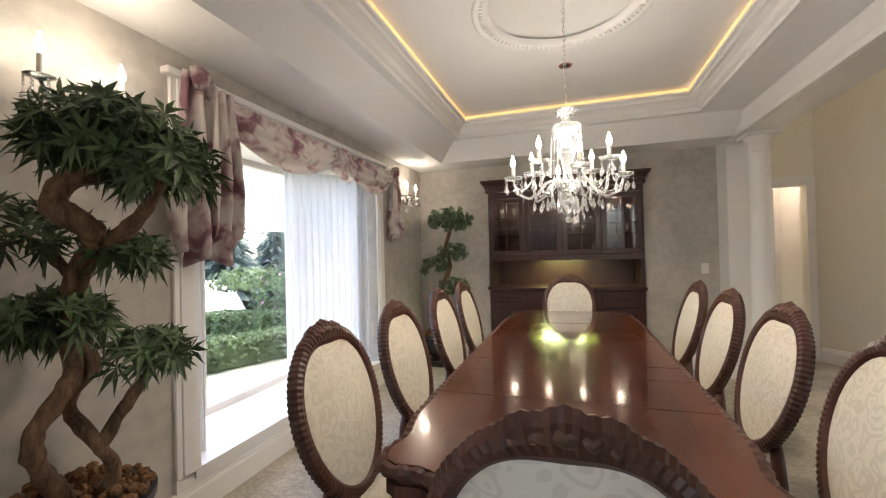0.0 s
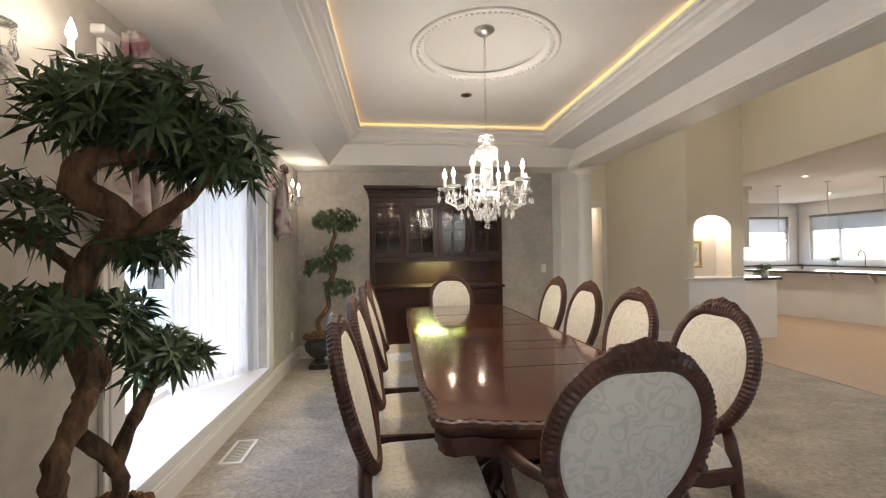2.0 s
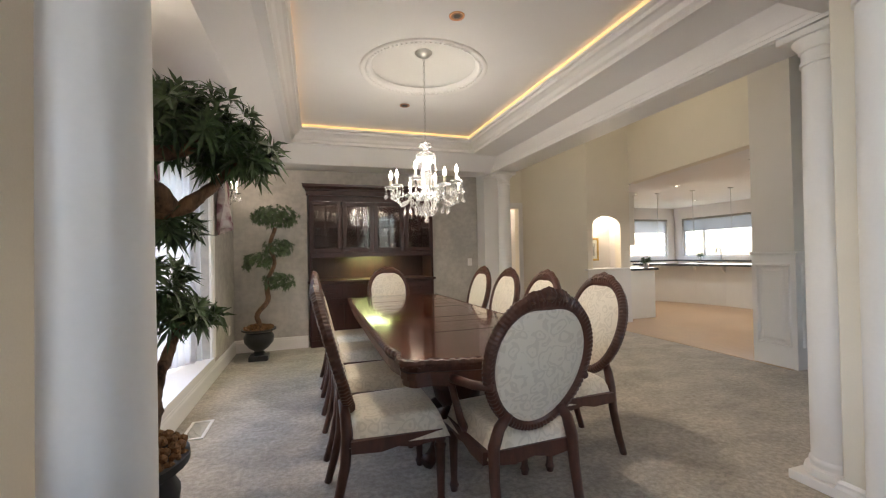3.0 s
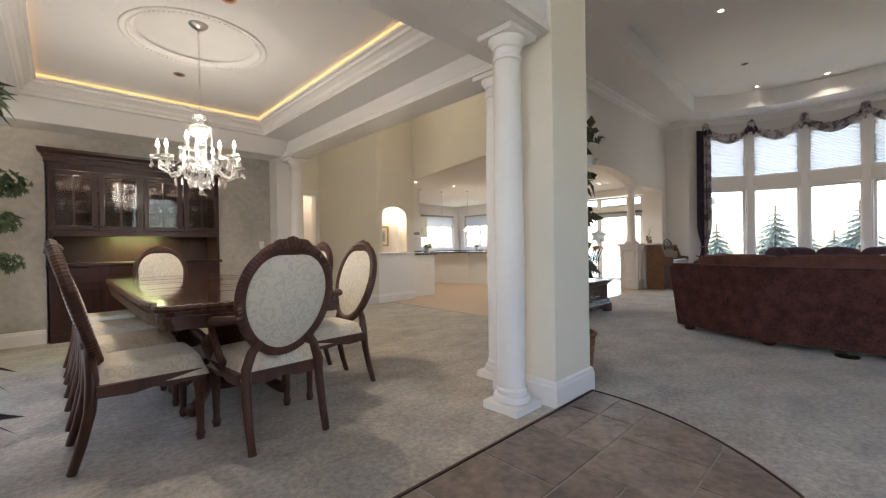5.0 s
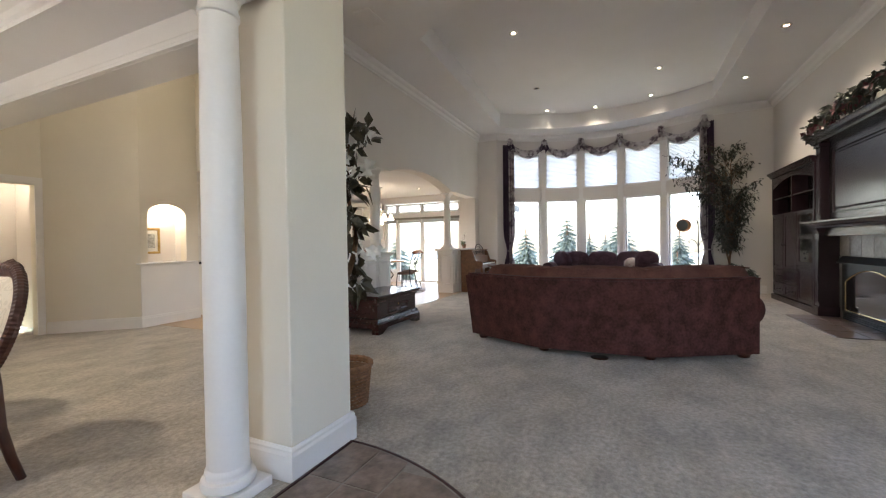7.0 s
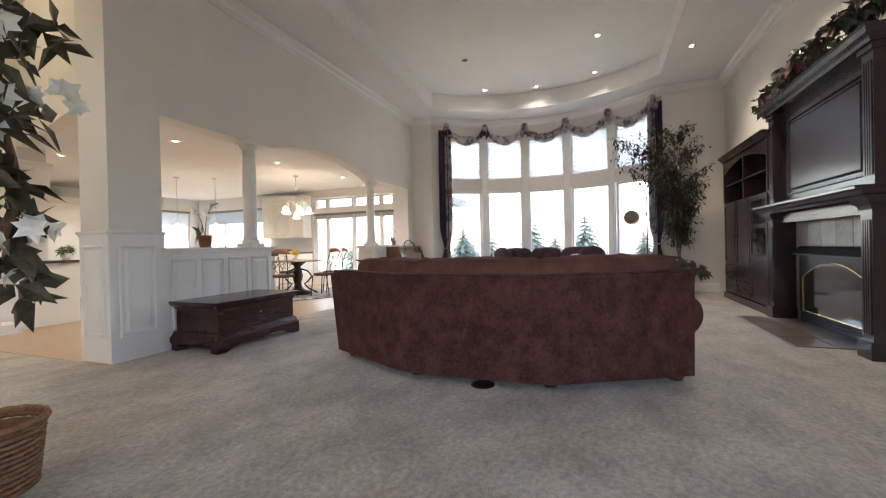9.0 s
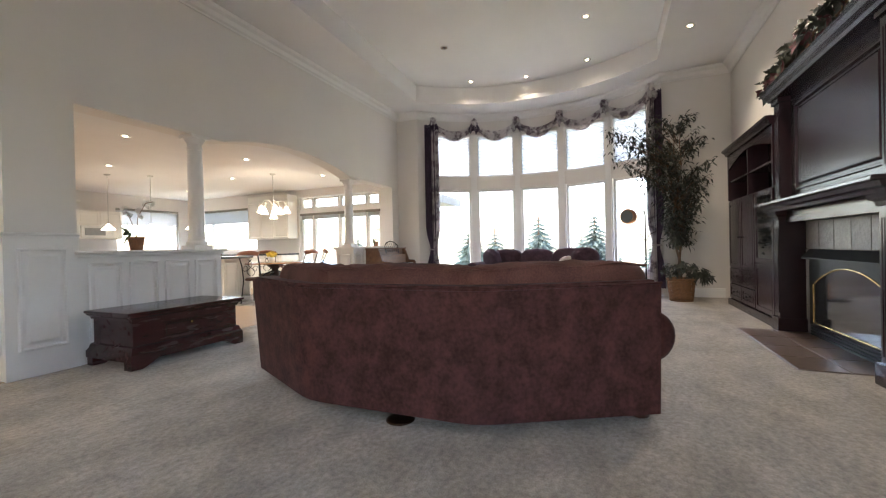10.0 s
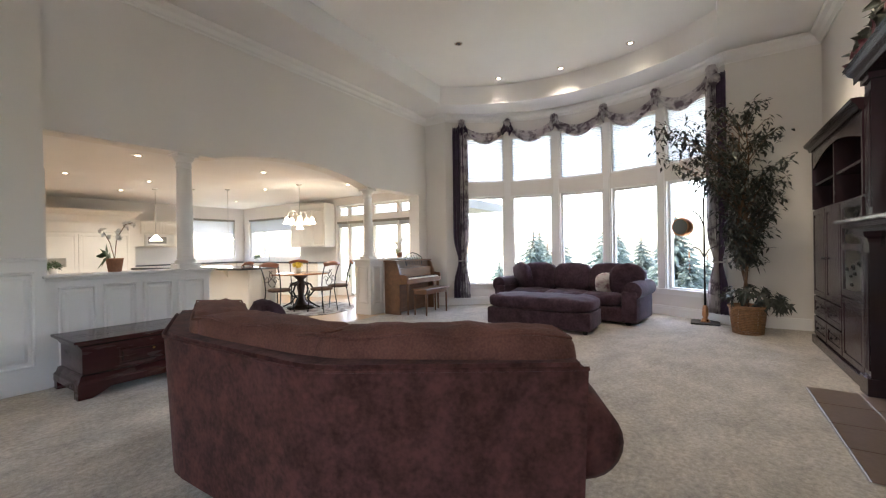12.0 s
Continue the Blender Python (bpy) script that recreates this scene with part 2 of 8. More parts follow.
CORD = mat("ribbed_brown_fabric", (0.125, 0.054, 0.042), 0.9, vary=0.35, scale=5, fine=110, bump=0.8, sheen=0.04, spec=0.15)
PLUM = mat("plum_microsuede", (0.066, 0.038, 0.052), 0.9, vary=0.35, scale=7, fine=30, bump=0.25, sheen=0.08, spec=0.15)
SLATE = mat("foyer_slate_tile", (0.19, 0.14, 0.115), 0.32, vary=0.42, scale=7, fine=22, bump=1.0, random_piece=0.24)
GROUT = mat("tile_grout", (0.30, 0.27, 0.24), 0.9, vary=0.15, scale=20, fine=120)
HEARTH = mat("hearth_tile", (0.15, 0.108, 0.092), 0.32, vary=0.16, scale=6, fine=30, bump=0.2, random_piece=0.08)
SURROUND = mat("slate_surround_tile", (0.27, 0.26, 0.255), 0.4, vary=0.2, scale=8, fine=30, bump=0.8, random_piece=0.12)
OAK = mat("oak_floor", (0.44, 0.29, 0.17), 0.36, vary=0.18, scale=4, fine=30, coat=0.12, stretch=(14, 1, 1))
CABINET = mat("cream_cabinet_paint", (0.82, 0.79, 0.73), 0.4, vary=0.02, scale=4, fine=60)
GRANITE = mat("dark_granite", (0.06, 0.06, 0.065), 0.12, vary=0.6, scale=60, fine=220, coat=0.5)
BLACK = mat("black_metal", (0.016, 0.016, 0.017), 0.4, metal=0.6, vary=0.2)
BRONZE = mat("bronze_baffle", (0.20, 0.10, 0.05), 0.35, metal=0.8, vary=0.2)
STEEL = mat("brushed_nickel", (0.55, 0.53, 0.5), 0.3, metal=1.0, vary=0.1)
BRASS = mat("brass", (0.75, 0.52, 0.22), 0.25, metal=1.0, vary=0.15)
COPPER = mat("copper_clock_shell", (0.55, 0.27, 0.14), 0.3, metal=1.0, vary=0.2)
CRYSTAL = mat("cut_crystal", (0.98, 0.98, 0.98), 0.06, vary=0.0, clear=0.85)
LEAF = mat("glossy_green_leaf", (0.060, 0.098, 0.036), 0.5, vary=0.6, scale=16, fine=60, random_piece=0.1)
# ficus leaf colour lowered to imitate its shade against the bright windows
DARKLEAF = mat("dark_ficus_leaf", (0.030, 0.033, 0.024), 0.45, vary=0.45, scale=16, fine=60)
MAGLEAF = mat("olive_brown_magnolia_leaf", (0.065, 0.055, 0.03), 0.4, vary=0.5, scale=14, fine=50)
PLUMLEAF = mat("purple_black_leaf", (0.024, 0.022, 0.03), 0.35, vary=0.4, scale=14, fine=50)
BARK = mat("twisted_bark", (0.15, 0.082, 0.045), 0.85, vary=0.65, scale=26, fine=90, bump=1.0, stretch=(1, 1, 0.3))
MOSS = mat("coir_moss", (0.17, 0.085, 0.035), 0.95, vary=0.5, scale=30, fine=120, bump=1.0)
URN = mat("black_urn_glaze", (0.02, 0.02, 0.022), 0.4, vary=0.3, scale=10)
WICKER = mat("wicker", (0.27, 0.135, 0.065), 0.7, vary=0.35, scale=30, fine=90, bump=0.5)
FLORAL = floral_mat("floral_valance_fabric", (0.80, 0.74, 0.70), (0.32, 0.16, 0.19), (0.62, 0.48, 0.47), 0.35)
SMOKE = floral_mat("grey_mauve_swag_fabric", (0.70, 0.65, 0.65), (0.22, 0.17, 0.20), (0.50, 0.45, 0.46), 0.55)
PURPLE = mat("purple_drape", (0.05, 0.025, 0.06), 0.8, vary=0.4, scale=8, sheen=0.4)
SHEER = sheer_mat("white_sheer", (0.80, 0.80, 0.81), 0.10)
SHADE = sheer_mat("cellular_shade_fabric", (0.52, 0.52, 0.525), 0.0)
GLASS = glass_mat("window_glass")
CABGLASS = glass_mat("cabinet_glass", (0.85, 0.82, 0.8))
FIREGLASS = mat("firebox_glass", (0.012, 0.012, 0.014), 0.06, vary=0.1, coat=1.0)
BULB = glow("bulb_glow", (1.0, 0.92, 0.78), 3.5)
LED = glow("amber_led", (1.0, 0.64, 0.28), 0.075)
CAN = glow("downlight_glow", (1.0, 0.85, 0.62), 2)
FROST = glow("frosted_lamp_glass", (1.0, 0.86, 0.66), 0.9)
STRIP = glow("green_white_strip", (0.80, 1.0, 0.16), 1.1)
PAPER = mat("print_paper", (0.62, 0.60, 0.54), 0.8, vary=0.1, scale=20)
GOLD = mat("gilt_frame", (0.5, 0.32, 0.10), 0.35, metal=0.8, vary=0.25, scale=20)
TERRACOTTA = mat("terracotta", (0.30, 0.14, 0.08), 0.8, vary=0.2, scale=12)
PETAL = mat("white_petal", (0.82, 0.80, 0.76), 0.6, vary=0.05)
YELLOW = mat("yellow_petal", (0.75, 0.55, 0.06), 0.6, vary=0.15)
RUG = floral_mat("patterned_rug", (0.42, 0.38, 0.32), (0.10, 0.07, 0.06), (0.24, 0.19, 0.16))
WALNUT = mat("piano_walnut", (0.17, 0.075, 0.035), 0.35, vary=0.3, scale=5, fine=40, coat=0.4, stretch=(0.5, 3, 3))
IVORY = mat("ivory_keys", (0.78, 0.75, 0.68), 0.3, vary=0.03)
LAWN = mat("lawn_grass", (0.34, 0.34, 0.22), 0.95, vary=0.25, scale=0.6, fine=14, bump=0.5)
GRAVEL = mat("pale_drive", (0.50, 0.48, 0.44), 0.9, vary=0.1, scale=2, fine=40)
HEDGE = thin_leaf(mat("hedge_leaf", (0.11, 0.15, 0.07), 0.7, vary=0.4, scale=12, fine=50), 0.4)
# needle green paled so the colour itself carries the mist
CONIFER = thin_leaf(mat("mist_paled_needles", (0.14, 0.17, 0.15), 1.0, spec=0.05, vary=0.25, scale=2, fine=14))
SIDING = mat("white_siding", (0.75, 0.75, 0.74), 0.6, vary=0.04)
SHINGLE = mat("grey_shingle", (0.22, 0.21, 0.20), 0.9, vary=0.2, scale=6, fine=50)
# pale blue-grey: distance haze is put into the hill colour
HILL = mat("haze_tinted_hill", (0.58, 0.63, 0.66), 1.0, vary=0.08, scale=0.02, fine=0.3)
DARKVOID = mat("dark_interior", (0.02, 0.015, 0.013), 0.8)


# ---- mesh helpers ----
def bmn():
    return bmesh.new()


def link(name, bm, material, parent=None, label="", smooth=False, angle=None):
    me = bpy.data.meshes.new(name)
    bm.to_mesh(me)
    bm.free()
    me.materials.append(material)
    if smooth:
        me.polygons.foreach_set("use_smooth", [True] * len(me.polygons))
        if angle:
            me.set_sharp_from_angle(angle=radians(angle))
    ob = new(name, me)
    if parent:
        ob.parent = parent
        ob.matrix_parent_inverse = Matrix()
    if label:
        ob["label"] = label
    return ob


def part(name, bm, material, parent, label="", smooth=False, angle=None):
    return link(name, bm, material, parent, label, smooth, angle)


def thing(name, at, label, category, group="", rz=0.0, s=1.0):
    ob = new(name)
    ob.matrix_world = pose(*at, 0, 0, rz) @ Matrix.Scale(s, 4)
    ob.empty_display_size = 0.1
    return tagged(ob, label, category, group)


def structure(name, bm, material, label, category, smooth=False, angle=None):
    return tagged(link(name, bm, material, None, "", smooth, angle), label, category, kind="structure")


def box(bm, x0, x1, y0, y1, z0, z1, bevel=0.0, seg=1, m=None):
    r = bmesh.ops.create_cube(bm, size=1)
    vs = r["verts"]
    for v in vs:
        v.co = Vector((x0 + (v.co.x + 0.5) * (x1 - x0), y0 + (v.co.y + 0.5) * (y1 - y0), z0 + (v.co.z + 0.5) * (z1 - z0)))
    if bevel:
        es = list({e for v in vs for e in v.link_edges})
        rb = bmesh.ops.bevel(bm, geom=es, offset=bevel, segments=seg, affect="EDGES", profile=0.5)
        vs = list({v for f in rb["faces"] for v in f.verts} | {v for v in vs if v.is_valid})
    if m is not None:
        bmesh.ops.transform(bm, matrix=m, verts=[v for v in vs if v.is_valid])
    return bm


def cbox(x0, x1, y0, y1, z0, z1, bevel=0.0, seg=1, m=None):
    return box(bmn(), x0, x1, y0, y1, z0, z1, bevel, seg, m)


def prism(bm, poly, h0, h1, m=None):
    """A polygon in the xy plane, extruded from h0 to h1."""
    a = [bm.verts.new((x, y, h0)) for x, y in poly]
    b = [bm.verts.new((x, y, h1)) for x, y in poly]
    n = len(poly)
    fs = [bm.faces.new(a[::-1]), bm.faces.new(b)]
    for i in range(n):
        fs.append(bm.faces.new((a[i], a[(i + 1) % n], b[(i + 1) % n], b[i])))
    bmesh.ops.recalc_face_normals(bm, faces=fs)
    if m is not None:
        bmesh.ops.transform(bm, matrix=m, verts=a + b)
    return bm


def lathe(bm, prof, seg=24, at=(0, 0, 0), m=None, caps=True):
    rings = []
    for r, z in prof:
        rings.append([bm.verts.new((at[0] + r * math.cos(2 * math.pi * i / seg), at[1] + r * math.sin(2 * math.pi * i / seg), at[2] + z)) for i in range(seg)])
    for a, b in zip(rings, rings[1:]):
        for i in range(seg):
            j = (i + 1) % seg
            bm.faces.new((a[i], a[j], b[j], b[i]))
    if caps and prof[0][0] > 1e-5:
        bm.faces.new(rings[0][::-1])
    if caps and prof[-1][0] > 1e-5:
        bm.faces.new(rings[-1])
    vs = [v for r in rings for v in r]
    if m is not None:
        bmesh.ops.transform(bm, matrix=m, verts=vs)
    return bm


def tube(bm, pts, rad, seg=8, closed=False, flat=1.0):
    """A round bar along points; rad is a number or one for each point."""
    pts = [Vector(p) for p in pts]
    n = len(pts)
    rads = rad if isinstance(rad, (list, tuple)) else [rad] * n
    up, rings = None, []
    for i, p in enumerate(pts):
        a = pts[(i - 1) % n] if (closed or i > 0) else p
        b = pts[(i + 1) % n] if (closed or i < n - 1) else p
        d = (b - a).normalized() if (b - a).length > 1e-9 else Vector((0, 0, 1))
        if up is None:
            up = d.orthogonal().normalized()
        up = (up - d * up.dot(d))
        up = up.normalized() if up.length > 1e-6 else d.orthogonal().normalized()
        side = d.cross(up)
        rings.append([bm.verts.new(p + (up * math.cos(2 * math.pi * k / seg) + side * flat * math.sin(2 * math.pi * k / seg)) * rads[i]) for k in range(seg)])
    pairs = list(zip(rings, rings[1:])) + ([(rings[-1], rings[0])] if closed else [])
    for a, b in pairs:
        for k in range(seg):
            j = (k + 1) % seg
            bm.faces.new((a[k], a[j], b[j], b[k]))
    if not closed:
        bm.faces.new(rings[0][::-1])
        bm.faces.new(rings[-1])
    return bm


def arcbox(bm, c, r0, r1, a0, a1, z0, z1, n=8):
    poly = [(c[0] + r1 * math.cos(a0 + (a1 - a0) * i / n), c[1] + r1 * math.sin(a0 + (a1 - a0) * i / n)) for i in range(n + 1)]
    poly += [(c[0] + r0 * math.cos(a1 - (a1 - a0) * i / n), c[1] + r0 * math.sin(a1 - (a1 - a0) * i / n)) for i in range(n + 1)]
    a = [bm.verts.new((x, y, z0)) for x, y in poly]
    b = [bm.verts.new((x, y, z1)) for x, y in poly]
    k = len(poly)
    fs = []
    for i in range(n):
        fs.append(bm.faces.new((a[i], a[i + 1], a[k - 2 - i], a[k - 1 - i])))
        fs.append(bm.faces.new((b[k - 1 - i], b[k - 2 - i], b[i + 1], b[i])))
    for i in range(k):
        fs.append(bm.faces.new((a[i], a[(i + 1) % k], b[(i + 1) % k], b[i])))
    bmesh.ops.recalc_face_normals(bm, faces=fs)
    return bm


def sheet(bm, rows):
    """A skin over rows of points."""
    vs = [[bm.verts.new(p) for p in r] for r in rows]
    for a, b in zip(vs, vs[1:]):
        for i in range(len(a) - 1):
            bm.faces.new((a[i], a[i + 1], b[i + 1], b[i]))
    return bm


def moulding(bm, prof, path, closed=False):
    """A profile of (out, up) swept along a horizontal path with mitred corners; out is to the left of the way."""
    pts = [Vector(p) for p in path]
    n = len(pts)
    rings = []
    for i, p in enumerate(pts):
        d0 = (p - pts[i - 1]).normalized() if (closed or i > 0) else (pts[1] - p).normalized()
        d1 = (pts[(i + 1) % n] - p).normalized() if (closed or i < n - 1) else d0
        n0, n1 = Vector((-d0.y, d0.x, 0)), Vector((-d1.y, d1.x, 0))
        mid = n0 + n1
        mid = mid / max(0.3, mid.dot(n0)) if mid.length > 1e-6 else n0
        rings.append([bm.verts.new(p + mid * o + Vector((0, 0, u))) for o, u in prof])
    pairs = list(zip(rings, rings[1:])) + ([(rings[-1], rings[0])] if closed else [])
    k = len(prof)
    fs = []
    for a, b in pairs:
        for j in range(k):
            fs.append(bm.faces.new((a[j], a[(j + 1) % k], b[(j + 1) % k], b[j])))
    if not closed:
        fs += [bm.faces.new(rings[0]), bm.faces.new(rings[-1][::-1])]
    bmesh.ops.recalc_face_normals(bm, faces=fs)
    return bm


BASE = [(0, 0), (0.022, 0), (0.022, 0.125), (0.016, 0.14), (0.016, 0.152), (0.006, 0.165), (0, 0.165)]
CROWN = [(0, 0), (0.015, 0), (0.02, 0.02), (0.05, 0.04), (0.075, 0.085), (0.12, 0.11), (0.13, 0.135), (0.13, 0.15), (0, 0.15)]

# ---- structure: floors ----
def flat(poly, z0, z1):
    return prism(bmn(), poly, z0, z1)


tile_edge = [(1.90 * math.cos(a) , -0.115 + 1.90 * math.sin(a) * 0.86) for a in [0 - i * math.pi / 2 / 14 for i in range(15)]]
floor = structure("floor_carpet", flat([(-4.6, -4.6), (12.2, -4.6), (12.2, 2.2), (3.75, 2.2), (3.75, 6.2), (-2.0, 6.2), (-2.0, 0.0), (-4.6, 0.0)], -0.2, 0.0), CARPET, "grey-beige cut pile carpet with vacuum marks", "carpet")
structure("floor_kitchen", flat([(3.75, 2.0), (11.2, 2.0), (11.2, 10.0), (3.75, 10.0)], -0.21, 0.004), OAK, "honey oak strip floor of the kitchen", "wood floor")
foyer_poly = [(-4.4, -0.115)] + [(1.90, -0.115)] + tile_edge[1:] + [(-4.4, tile_edge[-1][1])]
foyer_floor = structure("floor_foyer", flat(foyer_poly, -0.19, 0.003), GROUT, "foyer tile floor with a curved edge against the carpet", "tile floor")

# ---- structure: dining room ----
W = -1.88
bm = bmn()
box(bm, W - 0.18, W, -0.35, 1.62, 0, 4.2)
box(bm, W - 0.18, W, 3.75, 5.25, 0, 4.2)
box(bm, W - 0.18, W, 1.62, 3.75, 2.22, 4.2)
box(bm, W - 0.18, W, 1.62, 3.75, -0.2, 0.19)
structure("wall_dining_west", bm, GREY_WALL, "mottled grey plaster wall with a bay window", "wall")
bm = bmn()
box(bm, W, -0.95, 5.07, 5.25, 0, 3.1)
box(bm, 0.86, 1.62, 5.07, 5.25, 0, 3.1)
box(bm, -0.95, 0.86, 5.07, 5.25, 2.26, 3.1)
structure("wall_dining_north", bm, GREY_WALL, "mottled grey plaster wall around a recessed hutch", "wall")
bm = bmn()
box(bm, -1.05, -0.95, 5.25, 5.75, 0, 2.4)
box(bm, 0.86, 0.96, 5.25, 5.75, 0, 2.4)
box(bm, -1.05, 0.96, 5.65, 5.75, 0, 2.4)
box(bm, -1.05, 0.96, 5.25, 5.75, 2.3, 2.4)
structure("wall_hutch_recess", bm, GREY_WALL, "plaster recess behind the hutch", "wall")
structure("wall_dining_end", cbox(1.60, 1.95, 4.78, 5.25, 0, 4.2), WHITE, "white painted wall end beside the far column", "wall")

# stepped tray ceiling: flat soffit, sloping step, crown with a hidden amber strip
DOME, DOME_R, TRAY_Z = (0.05, 2.47), 0.515, 2.82


def ring(bm, a, za, b, zb):
    """A band between two rectangles (x0, x1, y0, y1)."""
    pa = [(a[0], a[2], za), (a[1], a[2], za), (a[1], a[3], za), (a[0], a[3], za)]
    pb = [(b[0], b[2], zb), (b[1], b[2], zb), (b[1], b[3], zb), (b[0], b[3], zb)]
    va, vb = [bm.verts.new(p) for p in pa], [bm.verts.new(p) for p in pb]
    for i in range(4):
        j = (i + 1) % 4
        bm.faces.new((va[i], va[j], vb[j], vb[i]))


R0 = (W - 0.02, 1.62, 0.05, 5.09)
R1 = (-1.38, 1.60, 0.48, 4.49)
R2 = (-1.17, 1.305, 0.66, 4.31)
R3 = (-1.11, 1.245, 0.72, 4.25)
ZF = 2.612
bm = bmn()


def face(*pts):
    bm.faces.new([bm.verts.new(p) for p in pts])


face((R0[0], R0[2], 2.46), (R1[0], R1[2], 2.42), (R1[0], R1[3], 2.42), (R0[0], R0[3], 2.46))
face((R0[0], R0[3], 2.46), (R1[0], R1[3], 2.42), (R1[1], R1[3], 2.42), (R1[1], R0[3], 2.46))
face((R0[0], R0[2], 2.46), (R1[0], R1[2], 2.42), (R1[1], R1[2], 2.42), (R1[1], R0[2], 2.46))
fy = 0.18 * (ZF - 2.42) / 0.20
face((R1[0], R1[2], 2.42), (R2[0], R2[2], 2.62), (R2[0], R2[3], 2.62), (R1[0], R1[3], 2.42))
face((R1[0], R1[3], 2.42), (R1[1], R1[3], 2.42), (R1[1], R1[3] - fy, ZF), (R2[1], R2[3], 2.62), (R2[0], R2[3], 2.62))
face((R1[0], R1[2], 2.42), (R1[1], R1[2], 2.42), (R1[1], R1[2] + fy, ZF), (R2[1], R2[2], 2.62), (R2[0], R2[2], 2.62))
face((R1[1], R1[2] + fy, ZF), (R2[1], R2[2], 2.62), (R2[1], R2[3], 2.62), (R1[1], R1[3] - fy, ZF))
ring(bm, R2, 2.62, R3, 2.625)
bmesh.ops.remove_doubles(bm, verts=bm.verts, dist=0.0005)
structure("ceiling_soffit", bm, CEIL, "white stepped soffit of the tray ceiling", "ceiling")
tray_path = [(R3[0], R3[2], 2.62), (R3[1], R3[2], 2.62), (R3[1], R3[3], 2.62), (R3[0], R3[3], 2.62)]
prof = [(0, 0), (0.012, 0), (0.014, 0.03), (0.035, 0.045), (0.05, 0.075), (0.085, 0.10), (0.105, 0.105), (0.11, 0.13), (0.13, 0.135), (0.13, 0.16), (0.0, 0.16)]
structure("trim_tray_crown", moulding(bmn(), prof, tray_path, True), WHITE, "white crown moulding hiding an amber light strip", "moulding")
bm = bmn()
for x0, x1, y0, y1 in ((R3[0] - 0.12, R3[0], R3[2] - 0.12, R3[3] + 0.12), (R3[1], R3[1] + 0.12, R3[2] - 0.12, R3[3] + 0.12), (R3[0], R3[1], R3[2] - 0.12, R3[2]), (R3[0], R3[1], R3[3], R3[3] + 0.12)):
    box(bm, x0, x1, y0, y1, 2.74, 2.76)
for x0, x1, y0, y1 in ((-1.30, -1.21, 0.45, 4.55), (1.39, 1.55, 0.45, 4.55), (-1.21, 1.39, 0.45, 0.60), (-1.21, 1.39, 4.37, 4.55)):
    box(bm, x0, x1, y0, y1, 2.76, TRAY_Z)
structure("ceiling_cove", bm, CEIL, "white light cove above the crown", "ceiling")
for i, (x0, x1, y0, y1) in enumerate(((R3[0] + 0.108, R3[0] + 0.128, R3[2] + 0.12, R3[3] - 0.12), (R3[1] - 0.128, R3[1] - 0.108, R3[2] + 0.12, R3[3] - 0.12), (R3[0] + 0.12, R3[1] - 0.12, R3[2] + 0.095, R3[2] + 0.115), (R3[0] + 0.12, R3[1] - 0.12, R3[3] - 0.115, R3[3] - 0.095))):
    tagged(link("led_strip", cbox(x0, x1, y0, y1, 2.781, 2.812), LED), "amber light strip hidden behind the ceiling crown", "light strip", "cove light strips")

# beams to hall and foyer
bm = bmn()
box(bm, 1.60, 1.86, 0.40, 4.78, 2.40, 4.2)
structure("wall_beam_hall", bm, WHITE, "white beam on columns between dining room and hall", "beam")
structure("wall_beam_foyer", cbox(-1.45, 1.45, -0.06, 0.26, 2.40, 4.2), WHITE, "white beam on columns between dining room and foyer", "beam")
BEAM = [(0, 0), (0.03, 0), (0.03, 0.02), (0.02, 0.03), (0.02, 0.055), (0.012, 0.07), (0.012, 0.085), (0, 0.09)]
bm = bmn()
moulding(bm, BEAM, [(1.60, 0.27, 2.402), (1.60, 4.48, 2.402)])
moulding(bm, BEAM, [(1.86, 4.77, 2.405), (1.86, 0.41, 2.405)])
moulding(bm, BEAM, [(1.44, -0.06, 2.405), (-1.44, -0.06, 2.405)])
moulding(bm, BEAM, [(-1.44, 0.26, 2.405), (1.44, 0.26, 2.405)])
structure("trim_beam", bm, WHITE, "white stepped moulding along the beams", "moulding")


def pier(name, x0, x1, y0, y1, top):
    structure(name, cbox(x0, x1, y0, y1, 0, top, 0.006), WARMLIT_CREAM, "cream painted square pier", "wall")
    path = [(x0, y0, 0), (x0, y1, 0), (x1, y1, 0), (x1, y0, 0)]
    structure("baseboard_" + name[5:], moulding(bmn(), BASE, path, True), WHITE, "tall white baseboard around the pier", "baseboard")


pier("wall_pier_east", 1.46, 1.93, -0.085, 0.40, 4.2)
pier("wall_pier_west", -1.88, -1.44, -0.085, 0.40, 4.2)


